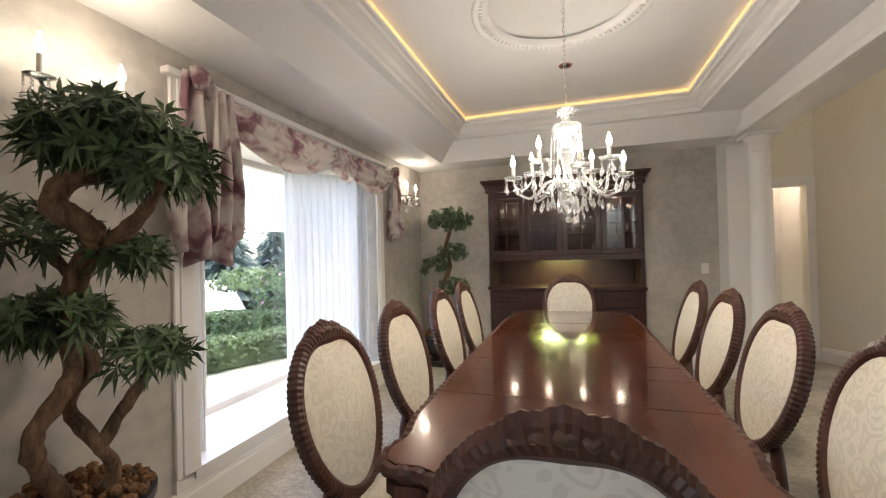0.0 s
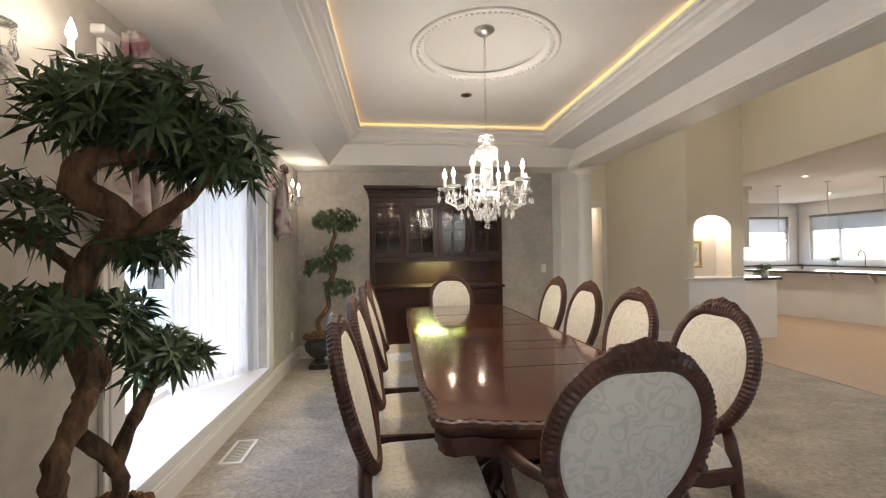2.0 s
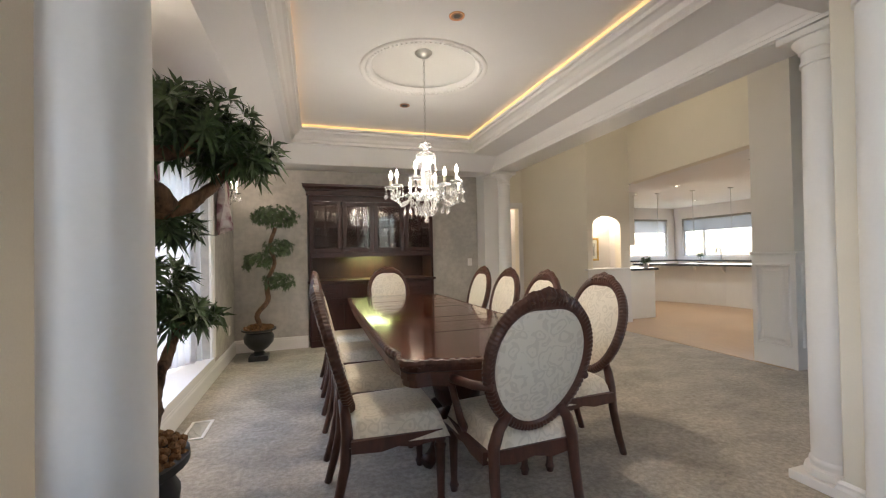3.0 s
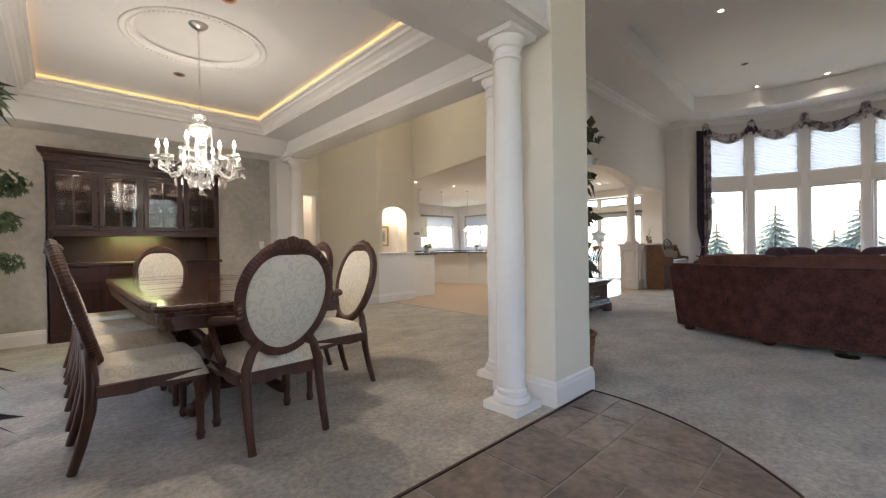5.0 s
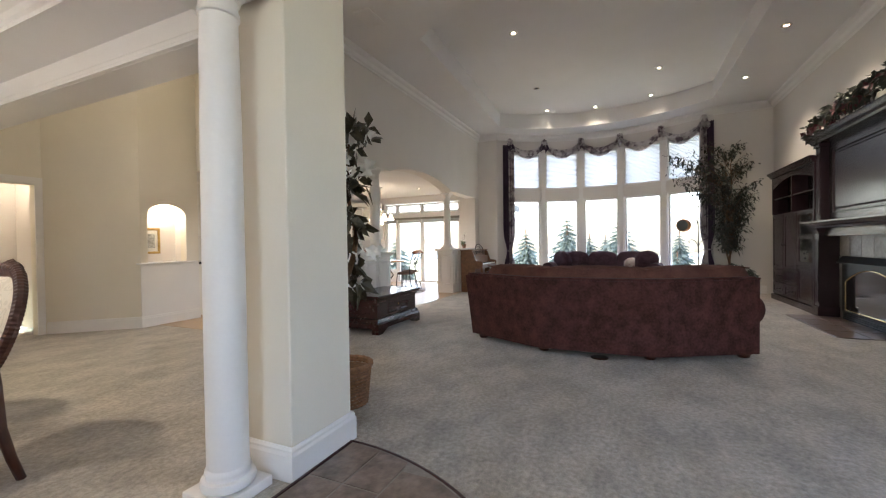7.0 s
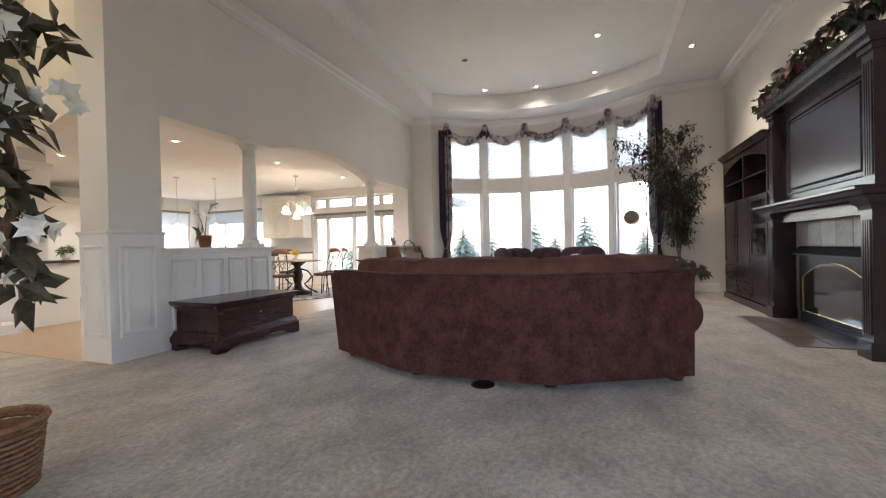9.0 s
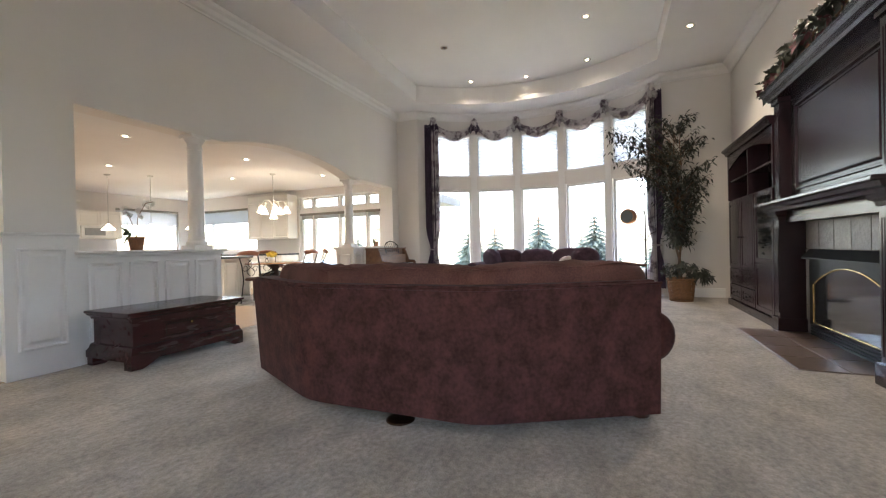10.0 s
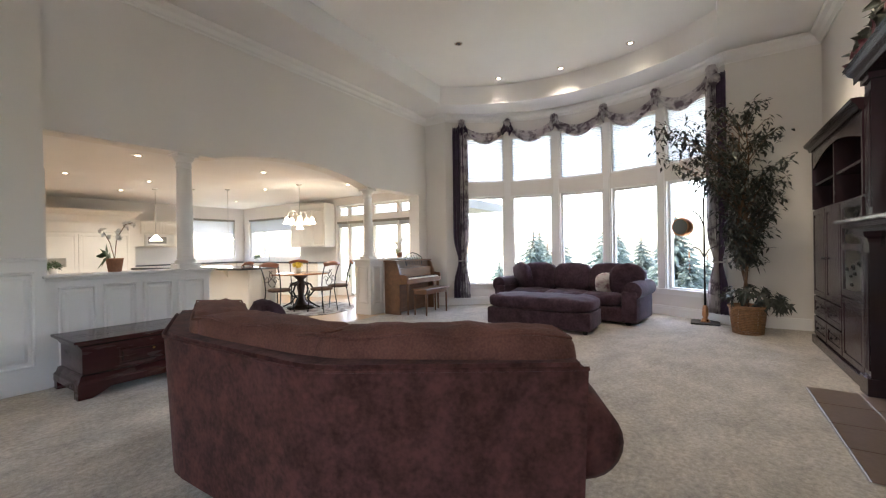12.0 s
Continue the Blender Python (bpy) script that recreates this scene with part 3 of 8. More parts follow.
def column(name, at, top, r=0.091, low=0.0, pl=0.135):
    t = thing(name, (at[0], at[1], low), "smooth white round column with square plinth and moulded capital", "column")
    h = top - low
    part("plinth", cbox(-pl, pl, -pl, pl, 0, 0.05, 0.004), WHITE, t)
    part("column_base", lathe(bmn(), [(r * 1.02, 0.05), (r * 1.27, 0.055), (r * 1.33, 0.075), (r * 1.27, 0.095), (r * 1.06, 0.10), (r * 1.04, 0.115), (r * 1.10, 0.122), (r * 1.08, 0.135), (r, 0.145)], 40), WHITE, t, smooth=True, angle=50)
    part("shaft", lathe(bmn(), [(r, 0.14), (r, h * 0.4), (r * 0.97, h * 0.7), (r * 0.9, h - 0.17)], 48), WHITE, t, smooth=True, angle=60)
    part("capital", lathe(bmn(), [(r * 0.9, h - 0.18), (r * 1.0, h - 0.175), (r * 1.0, h - 0.155), (r * 0.92, h - 0.15), (r * 0.92, h - 0.105), (r * 1.03, h - 0.10), (r * 1.05, h - 0.085), (r * 1.32, h - 0.05), (r * 1.32, h - 0.04)], 40), WHITE, t, smooth=True, angle=40)
    part("abacus", cbox(-pl, pl, -pl, pl, h - 0.04, h - 0.002, 0.004), WHITE, t)
    return t


column("column", (1.268, 0.12), 2.40)
column("column", (1.715, 0.57), 2.40)
column("column", (1.745, 4.40), 2.40)
column("column", (-1.27, 0.12), 2.40)

# ---- structure: hall, niche wall, kitchen wall ----
bm = bmn()
prism(bm, [(1.95, 5.72), (1.95, 5.85), (2.05, 5.85), (2.05, 5.72)], 0, 4.2)
prism(bm, [(2.05, 5.72), (2.05, 5.85), (2.68, 5.85), (2.68, 5.72)], 2.05, 4.2)
prism(bm, [(2.68, 5.72), (2.68, 5.85), (2.82, 5.85), (2.76, 5.72)], 0, 4.2)
prism(bm, [(2.76, 5.72), (2.82, 5.85), (3.62, 5.04), (3.52, 4.88)], 0, 4.2)
prism(bm, [(1.85, 5.25), (1.95, 5.25), (1.95, 5.85), (1.85, 5.85)], 0, 4.2)
structure("wall_hall_north", bm, WARMLIT_CREAM, "cream painted hall wall, turning at an angle", "wall")
# niche block: face at y 4.88 with an arched opening
NX0, NX1, NZ0, NZ1 = 3.62, 4.20, 0.95, 1.66
bm = bmn()
arch_pts = [(NX1, NZ0), (NX1, NZ1)] + [((NX0 + NX1) / 2 + 0.29 * math.cos(a), NZ1 + 0.18 * math.sin(a)) for a in [i * math.pi / 12 for i in range(1, 12)]] + [(NX0, NZ1), (NX0, NZ0)]
mface = Matrix(((1, 0, 0, 0), (0, 0, 1, 4.88), (0, 1, 0, 0), (0, 0, 0, 1)))


def wall_with_arch(bm, outer_rect, arch, d0, d1, m):
    """A wall slab in local (u, v) with an arched hole, from depth d0 to d1."""
    (u0, v0), (u1, v1) = outer_rect
    a = arch
    left, right = min(p[0] for p in a), max(p[0] for p in a)
    low = min(p[1] for p in a)
    up = sorted([p for p in a if p[1] > low + 1e-6], key=lambda p: p[0])
    start = len(bm.verts)
    prism(bm, [(u0, v0), (u1, v0), (u1, low), (u0, low)], d0, d1, m) if low > v0 + 1e-6 else None
    prism(bm, [(u0, low), (left, low), (left, v1), (u0, v1)], d0, d1, m)
    prism(bm, [(right, low), (u1, low), (u1, v1), (right, v1)], d0, d1, m)
    prism(bm, [(p[0], p[1]) for p in up] + [(right, v1), (left, v1)], d0, d1, m)
    return bm


wall_with_arch(bm, ((3.52, 0.0), (4.40, 4.2)), arch_pts, 0, 0.14, mface)
structure("wall_niche", bm, WARMLIT_CREAM, "cream wall with an arched display niche", "wall")
bm = bmn()
box(bm, 3.58, 4.26, 5.16, 5.2, 0.9, 1.95)
box(bm, 3.56, 3.62, 5.02, 5.16, 0.9, 1.95)
box(bm, 4.20, 4.26, 5.02, 5.16, 0.9, 1.95)
box(bm, 3.56, 4.26, 5.02, 5.2, 1.9, 1.95)
structure("wall_niche_back", bm, CREAM, "cream back and sides of the lit niche", "wall")
structure("trim_niche_panel", cbox(3.515, 4.395, 4.868, 4.88, 0.165, 0.925), WHITE, "white wainscot panel below the niche", "wainscot")
structure("trim_niche_sill", cbox(3.48, 4.36, 4.84, 5.16, 0.925, 0.952, 0.006), WHITE, "white sill of the display niche", "sill")
structure("wall_niche_side", cbox(4.26, 4.40, 5.02, 5.9, 0, 4.2), CREAM, "cream wall end at the kitchen opening", "wall")
# header over the kitchen opening
bm = bmn()
prism(bm, [(4.40, 4.885), (4.54, 4.86), (3.97, 2.36), (3.82, 2.385)], 2.42, 4.2)
structure("wall_header_kitchen", bm, WARMLIT_CREAM, "cream header wall above the kitchen opening", "wall")
# pillar with wainscot
structure("wall_pillar", cbox(3.80, 4.28, 1.985, 2.40, 0, 4.2), CREAM, "cream pillar at the corner of living room and kitchen", "wall")


def raised_panel(bm, u0, u1, v0, v1, m, d=0.02):
    """A moulded frame with a raised field on a wall: local u, v and depth out."""
    def frustum(a0, a1, b0, b1, z0, w, z1):
        lo = [bm.verts.new(m @ Vector(p)) for p in ((a0, b0, z0), (a1, b0, z0), (a1, b1, z0), (a0, b1, z0))]
        hi = [bm.verts.new(m @ Vector(p)) for p in ((a0 + w, b0 + w, z1), (a1 - w, b0 + w, z1), (a1 - w, b1 - w, z1), (a0 + w, b1 - w, z1))]
        for i in range(4):
            bm.faces.new((lo[i], lo[(i + 1) % 4], hi[(i + 1) % 4], hi[i]))
        return hi
    def band(p, q):
        for i in range(4):
            bm.faces.new((p[i], p[(i + 1) % 4], q[(i + 1) % 4], q[i]))
    f = min(0.03, (u1 - u0) * 0.1)
    outer = frustum(u0, u1, v0, v1, 0, f * 0.25, d)
    inner = frustum(u0 + f, u1 - f, v0 + f, v1 - f, 0.001, -f * 0.35, d)
    band(outer, inner)
    g = f * 1.7
    field = frustum(u0 + g, u1 - g, v0 + g, v1 - g, 0.001, f * 0.8, d * 0.6)
    bm.faces.new(field)
    bmesh.ops.recalc_face_normals(bm, faces=bm.faces)


mS = Matrix(((1, 0, 0, 0), (0, 0, -1, 1.97), (0, 1, 0, 0), (0, 0, 0, 1)))
mW = Matrix(((0, 0, -1, 3.785), (-1, 0, 0, 0), (0, 1, 0, 0), (0, 0, 0, 1)))
wains = structure("trim_pillar_wainscot", cbox(3.785, 4.285, 1.97, 2.402, 0, 1.17), WHITE, "white wainscot on the pillar", "wainscot")
bm = bmn()
raised_panel(bm, 3.86, 4.20, 0.22, 1.08, mS)
part("panel", bm, WHITE, wains)
bm = bmn()
raised_panel(bm, -2.36, -2.02, 0.22, 1.08, mW)
part("panel", bm, WHITE, wains)
part("chair_rail", moulding(bmn(), [(0, 0), (0.01, 0), (0.012, 0.02), (0.03, 0.03), (0.03, 0.045), (0.0, 0.05)], [(3.785, 2.402, 1.16), (3.785, 1.97, 1.16), (4.285, 1.97, 1.16)][::-1]), WHITE, wains)

# living room north wall: openings, arch, upper wall
NY = 2.07
bm = bmn()
mN = Matrix(((1, 0, 0, 0), (0, 0, 1, NY), (0, 1, 0, 0), (0, 0, 0, 1)))
box(bm, 4.28, 5.90, NY, NY + 0.26, 2.42, 4.2)
arch = [(5.90 + (8.62 - 5.90) * i / 24, 2.42 - 0.06 * i / 24 + 0.20 * math.sin(math.pi * i / 24) ** 0.8) for i in range(25)]
prism(bm, arch + [(8.62, 4.2), (5.90, 4.2)], 0, 0.26, mN)
box(bm, 8.62, 10.17, NY, NY + 0.26, 2.38, 4.2)
box(bm, 10.17, 10.75, NY, NY + 0.26, 0, 4.2)
box(bm, 9.05, 10.17, NY, NY + 0.2, 0, 1.02)
structure("wall_living_north", bm, CREAM, "tall cream wall with a wide arched opening to the kitchen", "wall")
knee = structure("wall_knee", cbox(4.285, 5.74, 1.99, 2.20, 0, 1.0), WHITE, "white panelled knee wall with a cap", "half wall")
for i in range(4):
    bm = bmn()
    u = 4.36 + i * 0.345
    raised_panel(bm, u, u + 0.29, 0.2, 0.93, Matrix(((1, 0, 0, 0), (0, 0, -1, 1.99), (0, 1, 0, 0), (0, 0, 0, 1))))
    part("panel", bm, WHITE, knee)
part("cap", cbox(4.25, 5.80, 1.93, 2.26, 1.015, 1.045, 0.008), WHITE, knee)
part("cap_moulding", cbox(4.27, 5.76, 1.96, 2.23, 0.985, 1.015, 0.006), WHITE, knee)
column("column", (5.55, 2.15), 2.42, 0.086, 1.045, 0.118)
ped = structure("wall_pedestal", cbox(8.70, 9.05, 2.12, 2.52, 0, 1.0), WHITE, "white panelled pedestal under the column", "half wall")
part("cap", cbox(8.66, 9.09, 2.08, 2.56, 1.0, 1.045, 0.006), WHITE, ped)
bm = bmn()
raised_panel(bm, 8.76, 8.99, 0.2, 0.92, Matrix(((1, 0, 0, 0), (0, 0, -1, 2.12), (0, 1, 0, 0), (0, 0, 0, 1))))
part("panel", bm, WHITE, ped)
bm = bmn()
raised_panel(bm, -2.46, -2.18, 0.2, 0.92, Matrix(((0, 0, -1, 8.70), (-1, 0, 0, 0), (0, 1, 0, 0), (0, 0, 0, 1))))
part("panel", bm, WHITE, ped)
column("column", (8.87, 2.32), 2.38, 0.086, 1.045, 0.118)
structure("trim_side_opening", cbox(9.05, 10.2, 2.02, 2.32, 1.02, 1.05, 0.006), WHITE, "white ledge of the side opening", "ledge")

# living room south and end walls, bowed window wall
SY = -4.45
bm = bmn()
box(bm, 2.2, 10.9, SY - 0.2, SY, 0, 4.2)
box(bm, -4.6, 0.8, SY - 0.2, SY, 0, 4.2)
box(bm, 0.8, 2.2, SY - 0.2, SY, 2.8, 4.2)
box(bm, 0.8, 2.2, SY - 0.2, SY, 0, 0.5)
structure("wall_living_south", bm, CREAM, "tall cream wall behind the fireplace", "wall")
C, R = (8.05, -1.0), 3.5
AL, AR = math.atan2(1.55 + 1.0, 2.40), math.atan2(-3.38 + 1.0, 2.57)
WA0, WA1 = radians(41.0), radians(-41.0)
bm = bmn()
prism(bm, [(10.45, 1.55), (10.68, 1.55), (10.68, NY), (10.45, NY)], 0, 4.2)
prism(bm, [(10.62, SY), (10.85, SY), (10.85, -3.38), (10.62, -3.38)], 0, 4.2)
arcbox(bm, C, R, R + 0.22, AR, AL, 0, 0.43, 30)
arcbox(bm, C, R, R + 0.22, AR, AL, 2.33, 2.62, 30)
arcbox(bm, C, R, R + 0.22, AR, AL, 3.62, 4.2, 30)
arcbox(bm, C, R, R + 0.22, WA0, AL, 0.43, 3.62, 3)
arcbox(bm, C, R, R + 0.22, AR, WA1, 0.43, 3.62, 3)
structure("wall_living_bow", bm, CREAM, "bowed cream wall with two tiers of tall windows", "wall")
bm = bmn()
arcbox(bm, C, R - 0.05, R + 0.01, AR + 0.02, AL - 0.02, 0.425, 0.455, 30)
arcbox(bm, C, R - 0.025, R + 0.01, AR + 0.02, AL - 0.02, 0.36, 0.425, 30)
structure("trim_bow_sill", bm, WHITE, "white curved window sill", "sill")
step = (WA0 - WA1) / 5


def pane_frame(name, a0, a1, z0, z1, shade):
    """One flat window between two angles of the bow."""
    p0 = Vector((C[0] + (R + 0.1) * math.cos(a0), C[1] + (R + 0.1) * math.sin(a0), 0))
    p1 = Vector((C[0] + (R + 0.1) * math.cos(a1), C[1] + (R + 0.1) * math.sin(a1), 0))
    d = (p1 - p0)
    w = d.length
    m = Matrix.Translation(p0) @ Matrix.Rotation(math.atan2(d.y, d.x), 4, "Z")
    win = structure(name, box(bmn(), 0, w, -0.03, 0.03, z0 - 0.001, z0 + 0.05, 0, 1, m), WHITE, "tall white framed window" + (" with a closed pleated shade" if shade else " looking out on conifers"), "window")
    bm = bmn()
    box(bm, 0, w, -0.03, 0.03, z1 - 0.05, z1, 0, 1, m)
    box(bm, 0, 0.05, -0.03, 0.03, z0 + 0.05, z1 - 0.05, 0, 1, m)
    box(bm, w - 0.05, w, -0.03, 0.03, z0 + 0.05, z1 - 0.05, 0, 1, m)
    part("window_frame", bm, WHITE, win)
    g = part("pane", box(bmn(), 0.05, w - 0.05, -0.004, 0.004, z0 + 0.05, z1 - 0.05, 0, 1, m), GLASS, win)
    g.visible_shadow = False
    if shade:
        n = 26
        rows = []
        for k in range(2 * n + 1):
            z = z0 + 0.05 + (z1 - z0 - 0.1) * k / (2 * n)
            y = 0.045 + (0.012 if k % 2 else -0.008)
            rows.append([m @ Vector((0.03, -y, z)), m @ Vector((w - 0.03, -y, z))])
        part("pleated_shade", sheet(bmn(), rows), SHADE, win, "white pleated cellular shade")
    return win


for i in range(5):
    a0, a1 = WA0 - step * i - radians(1.25), WA0 - step * (i + 1) + radians(1.25)
    pane_frame("window_%d" % (i + 1), a0, a1, 0.43, 2.33, False)
    pane_frame("window_%d" % (i + 6), a0, a1, 2.62, 3.62, True)
for i in range(6):
    a = WA0 - step * i
    bm = bmn()
    arcbox(bm, C, R + 0.0, R + 0.2, a - radians(1.3), a + radians(1.3), 0.45, 3.62, 1)
    arcbox(bm, C, R - 0.02, R + 0.0, a - radians(0.9), a + radians(0.9), 0.45, 3.60, 1)
    structure("trim_mullion_%d" % (i + 1), bm, WHITE, "wide white mullion between windows", "mullion")

# ceilings
def holed(poly, hole, z0, z1):
    bm = bmn()
    from_v = [bm.verts.new((x, y, z0)) for x, y in poly]
    hole_v = [bm.verts.new((x, y, z0)) for x, y in hole]
    es = [bm.edges.new((v[i], v[(i + 1) % len(v)])) for v in (from_v, hole_v) for i in range(len(v))]
    r = bmesh.ops.triangle_fill(bm, use_beauty=True, use_dissolve=False, edges=es)
    fs = [f for f in r["geom"] if isinstance(f, bmesh.types.BMFace)]
    e = bmesh.ops.extrude_face_region(bm, geom=fs)
    bmesh.ops.translate(bm, vec=(0, 0, z1 - z0), verts=[v for v in e["geom"] if isinstance(v, bmesh.types.BMVert)])
    bmesh.ops.recalc_face_normals(bm, faces=bm.faces)
    return bm


round_hole = [(DOME[0] + DOME_R * math.cos(2 * math.pi * i / 64), DOME[1] + DOME_R * math.sin(2 * math.pi * i / 64)) for i in range(64)]
structure("ceiling_tray", holed([(-1.30, 0.45), (1.55, 0.45), (1.55, 4.55), (-1.30, 4.55)], round_hole, TRAY_Z, TRAY_Z + 0.05), CEIL, "flat white tray ceiling with a round domed recess", "ceiling")
CC, CR = (7.40, -1.0), 3.34
ca = math.asin(2.26 / CR)
hole = [(5.10, 1.03), (4.35, 0.0), (4.35, -2.2), (5.10, -3.26)] + [(CC[0] + CR * math.cos(-ca + 2 * ca * i / 24), CC[1] + CR * math.sin(-ca + 2 * ca * i / 24)) for i in range(25)]
outline = [(-4.6, -4.65), (12.0, -4.65), (12.0, 2.3), (4.6, 2.3), (4.6, 6.0), (1.7, 6.0), (1.7, 0.1), (-4.6, 0.1)]
structure("ceiling_living", holed(outline, hole, 4.07, 4.17), CEIL, "high white ceiling with a bowed coffer", "ceiling")
structure("ceiling_coffer", prism(bmn(), hole, 4.43, 4.53), CEIL, "raised white coffer ceiling", "ceiling")
bm = bmn()
n = len(hole)
lo, hi = [bm.verts.new((x, y, 4.17)) for x, y in hole], [bm.verts.new((x, y, 4.43)) for x, y in hole]
for i in range(n):
    bm.faces.new((lo[i], lo[(i + 1) % n], hi[(i + 1) % n], hi[i]))
structure("ceiling_coffer_side", bm, CEIL, "curved side of the raised coffer", "ceiling")
structure("ceiling_kitchen", prism(bmn(), [(3.95, 2.34), (4.5, 4.87), (4.3, 5.02), (4.3, 10.0), (11.2, 10.0), (11.2, 2.2), (3.95, 2.2)], 2.62, 2.75), CEIL, "white textured kitchen ceiling", "ceiling")
bow = [(C[0] + R * math.cos(AR + (AL - AR) * i / 24), C[1] + R * math.sin(AR + (AL - AR) * i / 24)) for i in range(25)]
path = [(-4.4, SY), (10.62, SY), (10.62, -3.38)] + bow + [(10.45, 1.55), (10.45, NY), (3.80, NY)]
path = [p for i, p in enumerate(path) if i == 0 or (Vector(p) - Vector(path[i - 1])).length > 0.02]
structure("trim_living_crown", moulding(bmn(), CROWN, [(x, y, 3.92) for x, y in path]), WHITE, "deep white crown moulding of the living room", "crown moulding")
path = [(10.62, -4.32), (10.62, -3.38)] + bow + [(10.45, 1.55), (10.45, NY), (10.17, NY)]
path = [p for i, p in enumerate(path) if i == 0 or (Vector(p) - Vector(path[i - 1])).length > 0.02]
structure("baseboard_living", moulding(bmn(), BASE, [(x, y, 0) for x, y in path]), WHITE, "tall white baseboard", "baseboard")
structure("baseboard_living_south", moulding(bmn(), BASE, [(9.9, SY, 0), (10.62, SY, 0)]), WHITE, "tall white baseboard", "baseboard")
structure("baseboard_dining", moulding(bmn(), BASE, [(-0.96, 5.07, 0), (W, 5.07, 0), (W, 0.41, 0)]), WHITE, "tall white baseboard", "baseboard")
structure("baseboard_dining_east", moulding(bmn(), BASE, [(1.60, 4.79, 0), (1.60, 5.07, 0), (0.87, 5.07, 0)]), WHITE, "tall white baseboard", "baseboard")
structure("baseboard_hall", moulding(bmn(), BASE, [(4.40, 4.88, 0), (3.52, 4.88, 0), (2.78, 5.70, 0)]), WHITE, "tall white baseboard", "baseboard")
# foyer closure
bm = bmn()
box(bm, -4.7, -4.5, SY, -3.65, 0, 4.2)
box(bm, -4.7, -4.5, -0.95, 0.1, 0, 4.2)
box(bm, -4.7, -4.5, -3.65, -0.95, 3.4, 4.2)
box(bm, -4.6, -1.86, -0.06, 0.1, 0, 4.2)
structure("wall_foyer", bm, CREAM, "plain cream foyer wall", "wall")
# kitchen walls
KX, KY = 10.75, 9.75
bm = bmn()
box(bm, KX, KX + 0.2, NY + 0.26, 2.75, 0, 2.7)
box(bm, KX, KX + 0.2, 5.30, 6.85, 0, 2.7)
box(bm, KX, KX + 0.2, 9.45, KY, 0, 2.7)
box(bm, KX, KX + 0.2, 6.85, 9.45, 0, 1.0)
box(bm, KX, KX + 0.2, 6.85, 9.45, 2.25, 2.7)
box(bm, KX, KX + 0.2, 2.75, 5.30, 2.42, 2.7)
structure("wall_kitchen_east", bm, CREAM, "cream kitchen wall with windows and glazed doors", "wall")
bm = bmn()
box(bm, 4.3, 8.75, KY, KY + 0.2, 0, 2.7)
box(bm, 10.45, KX + 0.2, KY, KY + 0.2, 0, 2.7)
box(bm, 8.75, 10.45, KY, KY + 0.2, 0, 1.0)
box(bm, 8.75, 10.45, KY, KY + 0.2, 2.25, 2.7)
structure("wall_kitchen_north", bm, CREAM, "cream kitchen wall with a window over the counter", "wall")
structure("wall_kitchen_west", cbox(4.26, 4.40, 5.9, KY, 0, 2.7), CREAM, "plain cream kitchen wall", "wall")


def simple_window(name, p0, p1, z0, z1, splits, label, shade=0.0):
    d = Vector((p1[0] - p0[0], p1[1] - p0[1], 0))
    w = d.length
    m = Matrix.Translation((p0[0], p0[1], 0)) @ Matrix.Rotation(math.atan2(d.y, d.x), 4, "Z")
    f = 0.05
    win = structure(name, box(bmn(), 0, w, -0.04, 0.04, z0, z0 + f, 0, 1, m), WHITE, label, "window")
    bm = bmn()
    box(bm, 0, w, -0.04, 0.04, z1 - f, z1, 0, 1, m)
    for s in [0] + splits + [1]:
        u = min(max(s * w - f / 2, 0), w - f)
        box(bm, u, u + f, -0.04, 0.04, z0 + f, z1 - f, 0, 1, m)
    part("window_frame", bm, WHITE, win)
    cuts = [0] + splits + [1]
    for a, b in zip(cuts, cuts[1:]):
        g = part("pane", box(bmn(), a * w + f / 2, b * w - f / 2, -0.004, 0.004, z0 + f, z1 - f, 0, 1, m), GLASS, win)
        g.visible_shadow = False
    if shade:
        part("roller_shade", box(bmn(), 0.02, w - 0.02, 0.045, 0.055, z1 - shade, z1 - 0.06, 0, 1, m), SHADE, win, "pale roller shade, half lowered")
        part("headrail", box(bmn(), 0.0, w, 0.045, 0.10, z1 - 0.06, z1, 0.005, 1, m), mat("grey_headrail", (0.25, 0.23, 0.2), 0.6), win, "grey headrail")
    return win


simple_window("window_kitchen_east", (KX + 0.1, 6.85), (KX + 0.1, 9.45), 1.0, 2.25, [0.72], "wide kitchen window over the counter, shade half lowered", 0.42)
simple_window("window_kitchen_north", (10.45, KY + 0.1), (8.75, KY + 0.1), 1.0, 2.25, [], "kitchen window with its shade half lowered", 0.45)
for i, (y0, y1) in enumerate(((2.78, 3.15), (3.17, 4.0), (4.02, 4.85), (4.87, 5.27))):
    wdw = simple_window("door_%d" % (i + 1), (KX + 0.1, y0), (KX + 0.1, y1), 0.02 if 0 < i < 3 else 0.35, 1.98, [], "white glazed terrace door or sidelight", 0.16)
    simple_window("window_transom_%d" % (i + 1), (KX + 0.1, y0), (KX + 0.1, y1), 2.08, 2.40, [], "white transom window above the terrace doors")
bm = bmn()
box(bm, KX + 0.02, KX + 0.18, 2.75, 5.30, 1.98, 2.08)
box(bm, KX + 0.02, KX + 0.18, 2.75, 3.17, 0.0, 0.35)
box(bm, KX + 0.02, KX + 0.18, 4.85, 5.30, 0.0, 0.35)
structure("trim_terrace_doors", bm, WHITE, "white frame around the terrace doors", "trim")

# window out of view, added and sized to brighten the near carpet
simple_window("window_foyer_south", (2.2, SY - 0.1), (0.8, SY - 0.1), 0.5, 2.8, [0.5], "added unseen window that brightens the foyer and carpet")
